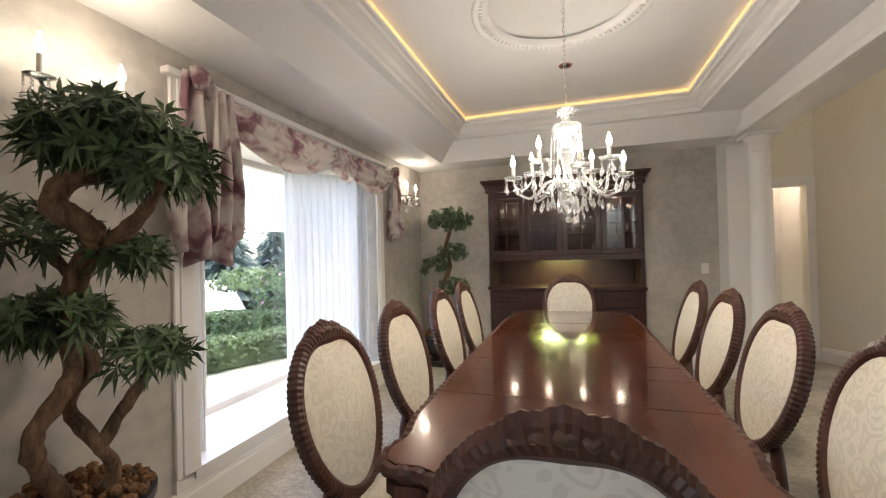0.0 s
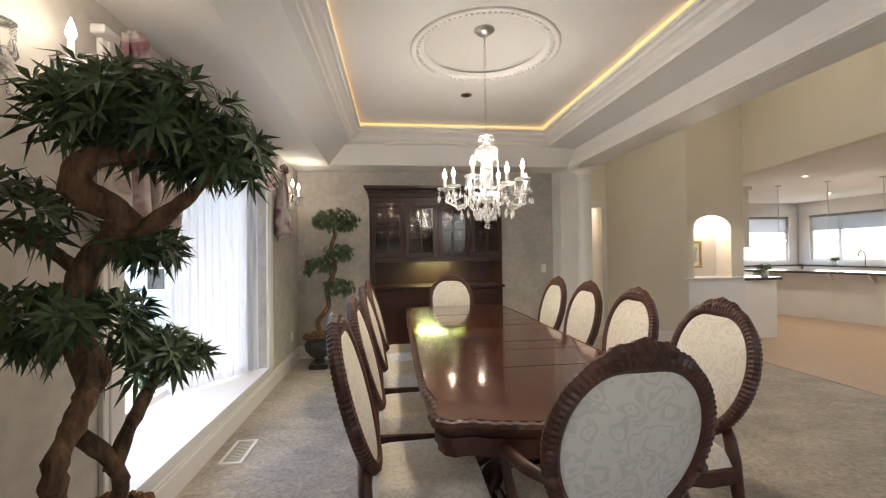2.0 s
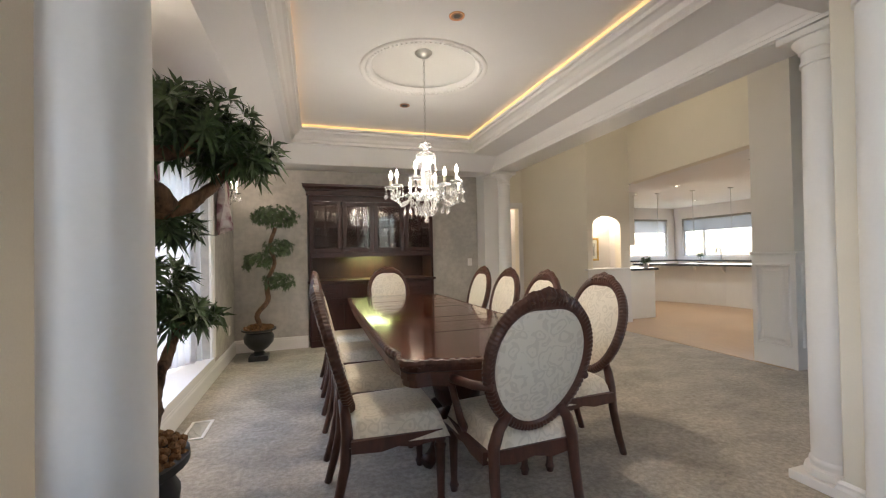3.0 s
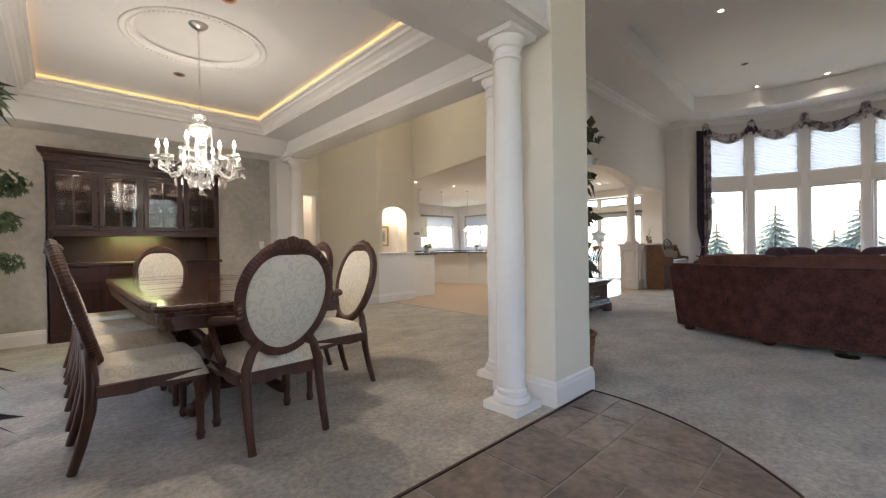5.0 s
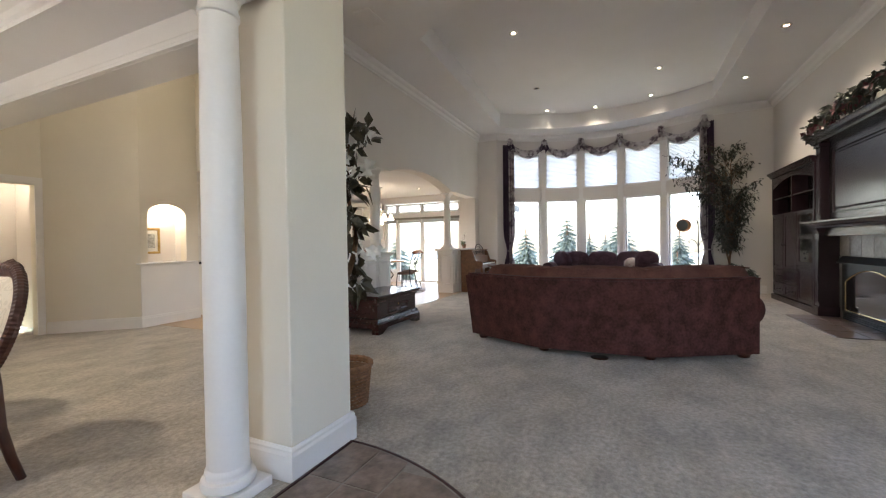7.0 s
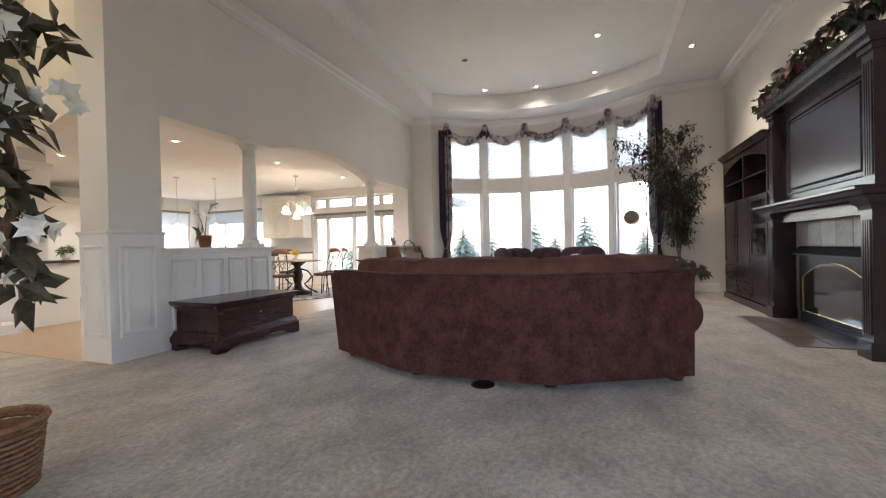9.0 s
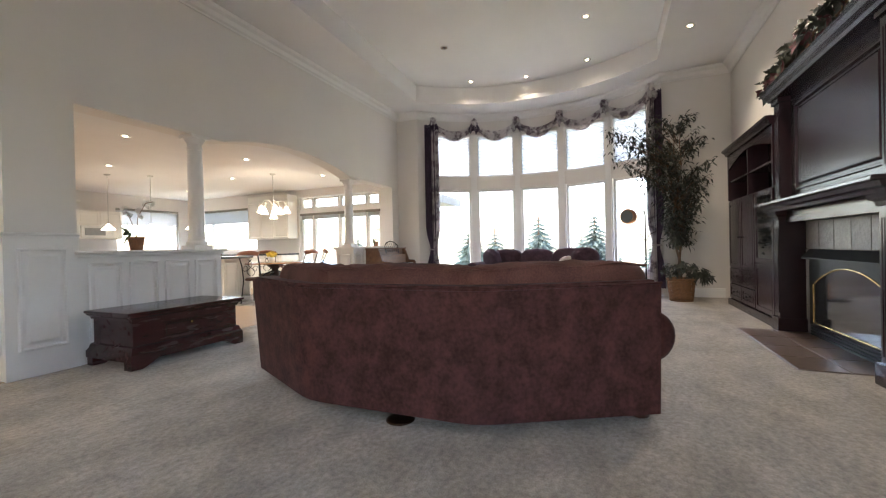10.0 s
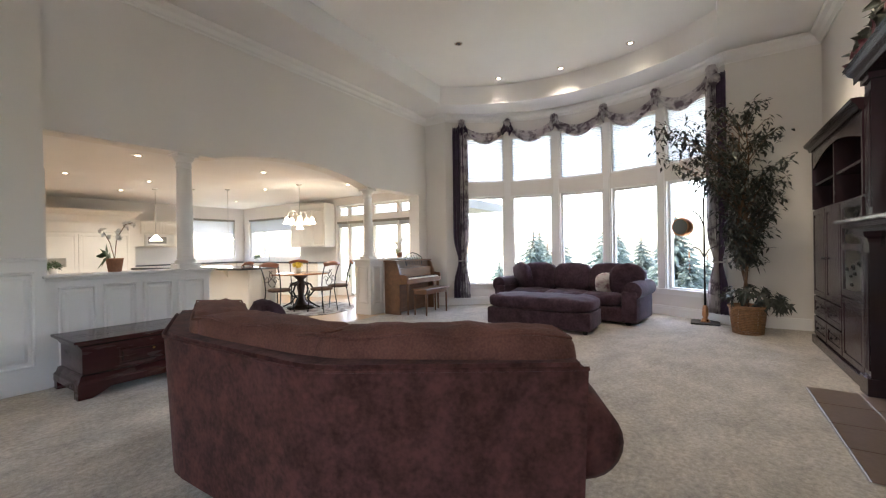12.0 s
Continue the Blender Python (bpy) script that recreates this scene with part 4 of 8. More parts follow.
# entry glazing out of view, added as an opening for fill light
simple_window("window_entry", (-4.6, -0.95), (-4.6, -3.65), 0.02, 3.4, [0.28, 0.72], "added unseen glazed entry that lets fill light in")

# dining bay window: box bay with angled ends
bay = [(W, 1.66), (-2.45, 2.12), (-2.45, 3.25), (W, 3.71)]
structure("trim_bay_seat", flat([(W + 0.03, 1.58), (-2.55, 2.08), (-2.55, 3.29), (W + 0.03, 3.79)], 0.20, 0.25), WHITE, "white deep sill of the bay window", "sill")
structure("trim_bay_apron", cbox(W, W + 0.018, 1.48, 3.89, 0.166, 0.235), WHITE, "white apron under the bay sill", "trim")
structure("ceiling_bay", flat([(W - 0.17, 1.6), (-2.6, 2.05), (-2.6, 3.32), (W - 0.17, 3.77)], 2.16, 2.24), CEIL, "white ceiling of the bay window", "ceiling")
structure("wall_bay_base", flat([(W - 0.18, 1.5), (-2.6, 2.05), (-2.6, 3.32), (W - 0.18, 3.87)], -0.4, 0.20), SIDING, "white siding below the bay window", "wall")
simple_window("window_11", (-2.47, 2.12), (-2.47, 3.25), 0.25, 2.16, [], "large fixed bay window pane with white frame")
simple_window("window_12", (W - 0.12, 1.72), (-2.47, 2.12), 0.25, 2.16, [], "angled bay window pane with white frame")
simple_window("window_13", (-2.47, 3.25), (W - 0.12, 3.65), 0.25, 2.16, [], "angled bay window pane behind a sheer curtain")
bm = bmn()
for y0, y1 in ((1.48, 1.62), (3.75, 3.89)):
    box(bm, W, W + 0.025, y0, y1, 0.235, 2.30, 0.004)
    box(bm, W, W + 0.035, y0 + 0.03, y1 - 0.03, 0.24, 2.30, 0.004)
box(bm, W, W + 0.025, 1.62, 3.75, 2.18, 2.30, 0.004)
box(bm, W, W + 0.06, 1.44, 3.93, 2.30, 2.34, 0.006)
structure("trim_bay_casing", bm, WHITE, "white fluted casing around the bay window", "casing")
# hall door
bm = bmn()
box(bm, 1.97, 2.05, 5.70, 5.72, 0, 2.13)
box(bm, 2.68, 2.76, 5.70, 5.72, 0, 2.13)
box(bm, 1.97, 2.76, 5.695, 5.72, 2.05, 2.15)
structure("trim_door_casing", bm, WHITE, "white door casing in the hall", "casing")
door = structure("door_5", cbox(2.06, 2.10, 5.86, 6.55, 0.01, 2.03, 0.003), WHITE, "white panel door standing open", "door")
for z in (0.25, 1.05, 1.8):
    part("hinge", cbox(2.04, 2.062, 5.80, 5.84, z, z + 0.1), BLACK, door, "dark metal hinge")
bm = bmn()
box(bm, 1.85, 3.0, 6.9, 7.0, 0, 2.6)
box(bm, 1.85, 1.95, 5.85, 6.9, 0, 2.6)
box(bm, 2.9, 3.0, 5.85, 6.9, 0, 2.6)
box(bm, 1.85, 3.0, 5.85, 7.0, 2.6, 2.7)
structure("wall_hall_closet", bm, CREAM, "plain cream walls behind the open door", "wall")


# ---- dining chairs ----
def oval(t, a=0.245, b=0.305, dip=0.0):
    """A point of the egg-shaped chair back; t runs round from the top."""
    x = a * math.sin(t) * (1 + 0.10 * math.cos(t))
    z = b * math.cos(t)
    if dip:
        z -= dip * math.exp(-((x / 0.06) ** 2)) * (1 if math.cos(t) > 0 else 0)
    return x, z


BACK = Matrix.Translation((0, -0.285, 0.774)) @ Matrix.Rotation(radians(15), 4, "X")


def back_pt(x, d, z):
    return BACK @ Vector((x, d, z))


def dining_chair(at, rz, arms, label):
    t = thing("dining_chair", at, label, "chair", "chairs round the dining table", rz)
    # seat frame with a scalloped apron
    bm = bmn()
    for sx in (-1, 1):
        prism(bm, [(-0.22, 0.40), (-0.22, 0.345), (-0.08, 0.335), (0.0, 0.35), (0.08, 0.335), (0.22, 0.35), (0.22, 0.40)][::1], 0.0, 0.03, Matrix(((0, 0, sx, sx * 0.215), (1, 0, 0, 0), (0, 1, 0, 0), (0, 0, 0, 1))))
    for y in (-0.235, 0.215):
        prism(bm, [(-0.21, 0.40), (-0.21, 0.345), (-0.1, 0.33), (0.0, 0.35), (0.1, 0.33), (0.21, 0.345), (0.21, 0.40)], 0.0, 0.03, Matrix(((1, 0, 0, 0), (0, 0, 1, y), (0, 1, 0, 0), (0, 0, 0, 1))))
    part("seat_frame", bm, MAHOGANY, t)
    # seat cushion: domed, wider in front
    rows = []
    for i in range(13):
        v = i / 12
        y = -0.235 + 0.49 * v
        hw = 0.225 + 0.035 * v
        row = []
        for k in range(13):
            u = -1 + 2 * k / 12
            edge = min(1, (1 - abs(u)) * 5) * min(1, min(v, 1 - v) * 9)
            row.append((hw * u, y, 0.40 + 0.035 * (edge > 0) + 0.05 * (edge ** 0.5) * (1 - 0.25 * u * u) - 0.035 * (edge == 0)))
        rows.append(row)
    bm = sheet(bmn(), rows)
    part("seat", bm, DAMASK, t, "cream damask seat cushion", smooth=True)
    # front legs turned, back legs splayed
    for sx in (-1, 1):
        bm = lathe(bmn(), [(0.018, 0), (0.022, 0.02), (0.026, 0.03), (0.02, 0.045), (0.018, 0.06), (0.022, 0.2), (0.027, 0.29), (0.032, 0.31), (0.024, 0.325), (0.03, 0.34), (0.03, 0.40)], 12, (sx * 0.215, 0.215, 0))
        part("leg", bm, MAHOGANY, t, smooth=True, angle=40)
        bm = tube(bmn(), [(sx * 0.205, -0.315, 0), (sx * 0.205, -0.28, 0.12), (sx * 0.205, -0.245, 0.28), (sx * 0.20, -0.235, 0.42), (sx * 0.175, -0.24, 0.50), (sx * 0.13, -0.25, 0.565)], [0.02, 0.022, 0.025, 0.028, 0.026, 0.022], 8)
        part("leg", bm, MAHOGANY, t, smooth=True)
    # broad fluted frame of the back, swelling to a crest at the top
    n = 176
    bm, rings = bmn(), []
    for i in range(n):
        a = 2 * math.pi * i / n
        xi, zi = oval(a, 0.218, 0.277)
        nx, nz = Vector((xi / 0.218 ** 2, zi / 0.277 ** 2)).normalized()
        top = math.exp(-((xi / 0.085) ** 2)) if math.cos(a) > 0 else 0.0
        scallop = 0.005 * math.cos(xi * 105) * math.exp(-((xi / 0.12) ** 2)) if math.cos(a) > 0 else 0.0
        ring_v = []
        for ro, d in ((0, -0.016), (0, 0.016), (0.010, 0.024), (0.026, 0.029), (0.044, 0.023), (0.053, 0.0), (0.044, -0.023), (0.026, -0.029), (0.010, -0.024)):
            rib = 0.86 if (i % 2 and ro > 0.02) else 1.0
            q = ro * (0.94 if (i % 2 and ro > 0.03) else 1.0) * (1 + 0.38 * top) + scallop * ro / 0.05
            ring_v.append(bm.verts.new(back_pt(xi + nx * q, d * rib, zi + nz * q - 0.024 * top * (1 - ro / 0.053))))
        rings.append(ring_v)
    for i in range(n):
        p, q = rings[i], rings[(i + 1) % n]
        for k in range(9):
            bm.faces.new((p[k], q[k], q[(k + 1) % 9], p[(k + 1) % 9]))
    bmesh.ops.recalc_face_normals(bm, faces=bm.faces)
    part("back_frame", bm, MAHOGANY, t, "carved mahogany fluted oval frame")
    # crest carving: three leafy lobes
    bm = bmn()
    for cx, cz, s in ((0, 0.305, 0.036), (-0.042, 0.302, 0.026), (0.042, 0.302, 0.026), (-0.078, 0.292, 0.018), (0.078, 0.292, 0.018)):
        q = bmesh.ops.create_uvsphere(bm, u_segments=14, v_segments=9, radius=1, matrix=BACK @ Matrix.Translation((cx, 0, cz)) @ Matrix.Diagonal((s, 0.034, s * 0.62, 1)))
        for v in q["verts"]:
            loc = BACK.inverted() @ v.co
            v.co += (BACK.to_3x3() @ Vector((0, 1, 0))) * 0.006 * math.sin(loc.x * 190) * math.cos(loc.z * 150) * (1 if loc.y > 0 else -1)
    part("crest", bm, GILT, t, "carved leafy crest, worn gilt", smooth=True)
    # upholstered pad, domed on both faces, with a dip at the top
    bm = bmn()
    m = 48
    for side in (1, -1):
        rings = []
        for j, f in enumerate((1.0, 0.93, 0.75, 0.5, 0.25)):
            h = 0.012 + 0.022 * (1 - f * f)
            rings.append([bm.verts.new(back_pt(oval(2 * math.pi * i / m, 0.226, 0.286, 0.022)[0] * f, side * h, oval(2 * math.pi * i / m, 0.226, 0.286, 0.022)[1] * f)) for i in range(m)])
        c = bm.verts.new(back_pt(0, side * 0.034, 0))
        for a, b in zip(rings, rings[1:]):
            for i in range(m):
                bm.faces.new((a[i], a[(i + 1) % m], b[(i + 1) % m], b[i]))
        for i in range(m):
            bm.faces.new((rings[-1][i], rings[-1][(i + 1) % m], c))
    bmesh.ops.recalc_face_normals(bm, faces=bm.faces)
    part("backrest", bm, DAMASK, t, "cream damask oval back pad", smooth=True)
    if arms:
        for sx in (-1, 1):
            bm = tube(bmn(), [(sx * 0.23, -0.30, 0.70), (sx * 0.275, -0.18, 0.685), (sx * 0.29, -0.02, 0.665), (sx * 0.285, 0.08, 0.655), (sx * 0.28, 0.11, 0.635)], [0.018, 0.021, 0.024, 0.027, 0.02], 8, False)
            part("arm", bm, MAHOGANY, t, smooth=True)
            bm = tube(bmn(), [(sx * 0.22, 0.02, 0.39), (sx * 0.255, 0.0, 0.46), (sx * 0.27, 0.03, 0.55), (sx * 0.283, 0.07, 0.65)], [0.022, 0.02, 0.018, 0.018], 8)
            part("arm_post", bm, MAHOGANY, t, smooth=True)
    return t


SIDE = "carved mahogany dining chair with cream damask oval back and seat"
first = dining_chair((0.62, 1.42, 0), 90, False, SIDE)
for y in (2.08, 2.74, 3.38):
    copy_thing(first, pose(0.60, y, 0, 0, 0, 90))
for y in (1.31, 1.97, 2.72, 3.36):
    copy_thing(first, pose(-0.50, y, 0, 0, 0, -90))
armed = dining_chair((0.045, 1.0, 0), 2, True, "carved mahogany armchair with cream damask oval back at the table end")
copy_thing(armed, pose(0.03, 3.99, 0, 0, 0, 180))


# ---- dining table ----
def table_outline(dx=0.0):
    half = []
    cx, y0, y1 = 0.04, 0.93, 4.08
    L = [(0.0, 0.0), (0.18, 0.01), (0.34, 0.04), (0.40, 0.065), (0.44, 0.065), (0.48, 0.06), (0.515, 0.08), (0.535, 0.13), (0.53, 0.18), (0.515, 0.22), (0.515, 0.27), (0.53, 0.33), (0.545, 0.42), (0.55, 0.7)]
    near = [(x, y0 + y) for x, y in L]
    far = [(x, y1 - y) for x, y in L][::-1]
    right = near + far
    poly = [(cx + x * (1 - dx / 0.55), y) for x, y in right] + [(cx - x * (1 - dx / 0.55), y) for x, y in right[::-1] if x > 0]
    return [(x, y + (dx if y < 2 else -dx) * 0.9) for x, y in poly]


def smooth_loop(poly, n):
    """Even points round a closed line."""
    p = [Vector((x, y)) for x, y in poly]
    p.append(p[0])
    ds = [0]
    for a, b in zip(p, p[1:]):
        ds.append(ds[-1] + (b - a).length)
    out, j = [], 0
    for i in range(n):
        d = ds[-1] * i / n
        while ds[j + 1] < d:
            j += 1
        f = (d - ds[j]) / max(1e-9, ds[j + 1] - ds[j])
        q = p[j].lerp(p[j + 1], f)
        out.append((q.x, q.y))
    return out


tbl = thing("dining_table", (0, 0, 0), "long polished mahogany dining table with carved rope edge", "table")
part("tabletop", prism(bmn(), table_outline(0.02), 0.735, 0.762), TABLETOP, tbl, "glossy red mahogany veneer")
inner = table_outline(0.14)
bm = bmn()
o, q = smooth_loop(table_outline(0.022), 120), smooth_loop(inner, 120)
va, vb = [bm.verts.new((x, y, 0.7625)) for x, y in o], [bm.verts.new((x, y, 0.7625)) for x, y in q]
for i in range(120):
    bm.faces.new((va[i], va[(i + 1) % 120], vb[(i + 1) % 120], vb[i]))
bmesh.ops.recalc_face_normals(bm, faces=bm.faces)
part("veneer_border", bm, BURL, tbl, "crossbanded veneer border")
for y in (1.62, 2.20, 2.80, 3.40):
    part("leaf_seam", cbox(-0.485, 0.565, y - 0.0015, y + 0.0015, 0.7622, 0.7634), DARKVOID, tbl, "dark seam between table leaves")
rope = smooth_loop(table_outline(0.008), 640)
part("carved_edge", tube(bmn(), [(x, y, 0.744) for x, y in rope], [0.021 if i % 4 < 2 else 0.0165 for i in range(640)], 7, True), MAHOGANY, tbl, "gadrooned carved edge")
bm = bmn()
for k, (dx, z0, z1) in enumerate(((0.03, 0.70, 0.735), (0.015, 0.665, 0.70), (0.028, 0.628, 0.665))):
    prism(bm, table_outline(dx), z0, z1)
part("apron", bm, MAHOGANY, tbl, "bulged mahogany apron")
for y in (1.75, 3.3):
    part("pedestal", lathe(bmn(), [(0.20, 0.10), (0.20, 0.14), (0.12, 0.17), (0.09, 0.22), (0.15, 0.30), (0.17, 0.38), (0.12, 0.46), (0.08, 0.52), (0.14, 0.58), (0.2, 0.63)], 24, (0.04, y, 0)), MAHOGANY, tbl, smooth=True, angle=45)
    for k in range(4):
        a = math.pi / 4 + k * math.pi / 2
        c, s = math.cos(a), math.sin(a)
        pts = [(0.04 + c * r, y + s * r, z) for r, z in ((0.08, 0.26), (0.17, 0.22), (0.26, 0.14), (0.33, 0.075), (0.38, 0.05), (0.42, 0.045))]
        part("foot", tube(bmn(), pts, [0.035, 0.04, 0.038, 0.035, 0.04, 0.045], 8), MAHOGANY, tbl, "carved scroll foot", smooth=True)
for y in (1.98, 3.02):
    part("leaf_joint", cbox(-0.50, 0.58, y - 0.0012, y + 0.0012, 0.7624, 0.7632), MAHOGANY, tbl)


# ---- hutch in the recess ----
def panel_door(name, parent, x0, x1, z0, z1, y, material, knob=None, glass=None, face=-1, knobmat=None):
    """A framed cabinet door in the xz plane whose front lies at y."""
    f = 0.055 if x1 - x0 > 0.25 else 0.04
    d0, d1 = (y, y + 0.02) if face < 0 else (y - 0.02, y)
    bm = bmn()
    box(bm, x0, x0 + f, d0, d1, z0, z1, 0.003)
    box(bm, x1 - f, x1, d0, d1, z0, z1, 0.003)
    box(bm, x0 + f, x1 - f, d0, d1, z0, z0 + f, 0.003)
    box(bm, x0 + f, x1 - f, d0, d1, z1 - f, z1, 0.003)
    if glass:
        xm, zm = (x0 + x1) / 2, (z0 + z1) / 2
        box(bm, xm - 0.008, xm + 0.008, d0 + 0.003, d1 - 0.003, z0 + f, z1 - f)
        box(bm, x0 + f, xm - 0.008, d0 + 0.003, d1 - 0.003, zm - 0.008, zm + 0.008)
        box(bm, xm + 0.008, x1 - f, d0 + 0.003, d1 - 0.003, zm - 0.008, zm + 0.008)
    else:
        k = 0.008
        box(bm, x0 + f, x1 - f, (d0 + k) if face < 0 else d0, d1 if face < 0 else (d1 - k), z0 + f, z1 - f)
        box(bm, x0 + f + 0.025, x1 - f - 0.025, (d0 + 0.003) if face < 0 else d1 - k, (d0 + k) if face < 0 else (d1 - 0.003), z0 + f + 0.025, z1 - f - 0.025, 0.002)
    dr = part(name, bm, material, parent)
    if glass:
        part("pane", cbox(x0 + f, x1 - f, (d0 + d1) / 2 - 0.002, (d0 + d1) / 2 + 0.002, z0 + f, z1 - f), glass, dr)
    if knob:
        q = bmesh.ops.create_uvsphere
        bm = bmn()
        q(bm, u_segments=10, v_segments=6, radius=0.014, matrix=Matrix.Translation((knob[0], y + face * 0.018, knob[1])))
        part("knob", bm, knobmat or BLACK, dr, smooth=True)
    return dr


hut = thing("china_hutch", (0, 0, 0), "dark cherry built-in hutch with glazed upper doors and lit niche", "hutch")
FX0, FX1, FY = -0.93, 0.845, 4.985
bm = bmn()
box(bm, FX0, FX1, FY + 0.025, 5.55, 0.0, 0.88)
part("base_cabinet", bm, HUTCH, hut)
part("worktop", cbox(FX0 - 0.025, FX1 + 0.025, FY - 0.03, 5.55, 0.88, 0.915, 0.006), HUTCH, hut)
bm = bmn()
box(bm, FX0, FX0 + 0.03, FY + 0.02, 5.55, 0.915, 2.10)
box(bm, FX1 - 0.03, FX1, FY + 0.02, 5.55, 0.915, 2.10)
box(bm, FX0 + 0.03, FX1 - 0.03, 5.53, 5.55, 0.915, 2.10)
box(bm, FX0 + 0.03, FX1 - 0.03, FY + 0.025, 5.53, 1.265, 1.30)
box(bm, FX0 + 0.03, FX1 - 0.03, FY + 0.02, 5.53, 2.02, 2.10)
box(bm, -0.06, -0.025, FY + 0.03, 5.53, 1.30, 2.02)
part("upper_carcass", bm, HUTCH, hut)
for z in (1.54, 1.78):
    part("shelf", cbox(FX0 + 0.03, FX1 - 0.03, 5.10, 5.52, z, z + 0.012), CABGLASS, hut, "glass shelf")
cr = [(0, 0), (0.02, 0), (0.02, 0.06), (0.035, 0.065), (0.04, 0.09), (0.07, 0.12), (0.075, 0.15), (0, 0.15)]
part("cornice", moulding(bmn(), cr, [(FX0 - 0.01, 5.066, 2.10), (FX0 - 0.01, FY, 2.10), (FX1 + 0.01, FY, 2.10), (FX1 + 0.01, 5.066, 2.10)][::-1]), HUTCH, hut)
part("cornice_top", cbox(FX0, FX1, FY, 5.2, 2.10, 2.245), HUTCH, hut)
w = (FX1 - FX0) / 4
for i in range(4):
    x0 = FX0 + i * w
    panel_door("glazed_door", hut, x0 + 0.008, x0 + w - 0.008, 1.31, 2.015, FY, HUTCH, ((x0 + w - 0.035) if i % 2 == 0 else (x0 + 0.035), 1.36), CABGLASS)
    panel_door("door", hut, x0 + 0.008, x0 + w - 0.008, 0.10, 0.66, FY, HUTCH, ((x0 + w - 0.035) if i % 2 == 0 else (x0 + 0.035), 0.58))
    panel_door("drawer", hut, x0 + 0.008, x0 + w - 0.008, 0.68, 0.86, FY, HUTCH, (x0 + w / 2, 0.77))
part("rail", cbox(FX0 + 0.03, FX1 - 0.03, FY + 0.002, FY + 0.022, 1.236, 1.305, 0.003), HUTCH, hut)
part("light_strip", cbox(-0.46, 0.34, 5.06, 5.09, 1.246, 1.264), STRIP, hut, "greenish strip light")
part("toe_kick", cbox(FX0, FX1, FY + 0.01, FY + 0.025, 0, 0.09), HUTCH, hut)
# glasses and bowls on the shelves
random.seed(4)
for z in (1.301, 1.552, 1.792):
    for k in range(13):
        x = FX0 + 0.12 + k * 0.128 + random.uniform(-0.02, 0.02)
        if abs(x + 0.04) < 0.05:
            continue
        h = random.uniform(0.09, 0.16)
        tagged(link("wine_glass", lathe(bmn(), [(0.03, 0), (0.006, 0.006), (0.005, h * 0.45), (0.028, h * 0.6), (0.032, h * 0.85), (0.027, h)], 10, (x, 5.32 + random.uniform(-0.1, 0.12), z + 0.001)), CRYSTAL, None, "", True), "clear stemmed glass on a hutch shelf", "glass", "glasses in the hutch")


# ---- chandelier ----
ch = thing("chandelier", (0.06, 2.50, 0), "crystal chandelier with lit candle bulbs and glass drops", "chandelier")
part("canopy", lathe(bmn(), [(0.075, 2.998), (0.075, 2.99), (0.05, 2.965), (0.02, 2.95)], 24), STEEL, ch, "polished nickel canopy", smooth=True)
bm = bmn()
for k in range(26):
    z = 2.215 + k * 0.0285
    q = [(0.008 * math.cos(a) * (1 if k % 2 else 0), 0.008 * math.cos(a) * (0 if k % 2 else 1), z + 0.018 * math.sin(a)) for a in [i * math.pi / 4 for i in range(8)]]
    tube(bm, q, 0.0022, 4, True)
part("chain", bm, STEEL, ch)
part("stem", lathe(bmn(), [(0.01, 1.56), (0.035, 1.60), (0.05, 1.64), (0.03, 1.68), (0.02, 1.71), (0.06, 1.73), (0.065, 1.76), (0.03, 1.79), (0.025, 1.85), (0.045, 1.92), (0.05, 1.96), (0.03, 2.02), (0.025, 2.06), (0.085, 2.085), (0.088, 2.11), (0.06, 2.13), (0.03, 2.14), (0.03, 2.165), (0.055, 2.205), (0.05, 2.21), (0.01, 2.18)], 20), CRYSTAL, ch, "cut crystal stem", smooth=True, angle=35)


def drop(bm, p, h, w=0.011):
    top, bot = bm.verts.new((p[0], p[1], p[2])), bm.verts.new((p[0], p[1], p[2] - h))
    ringv = [bm.verts.new((p[0] + w * math.cos(a), p[1] + w * math.sin(a), p[2] - h * 0.68)) for a in [i * math.pi / 3 for i in range(6)]]
    for i in range(6):
        j = (i + 1) % 6
        bm.faces.new((top, ringv[i], ringv[j]))
        bm.faces.new((bot, ringv[j], ringv[i]))


def beads(bm, a, b, n, r=0.006, sag=0.0):
    for i in range(n):
        f = (i + 0.5) / n
        p = Vector(a).lerp(Vector(b), f) - Vector((0, 0, sag * 4 * f * (1 - f)))
        bmesh.ops.create_icosphere(bm, subdivisions=1, radius=r, matrix=Matrix.Translation(p))


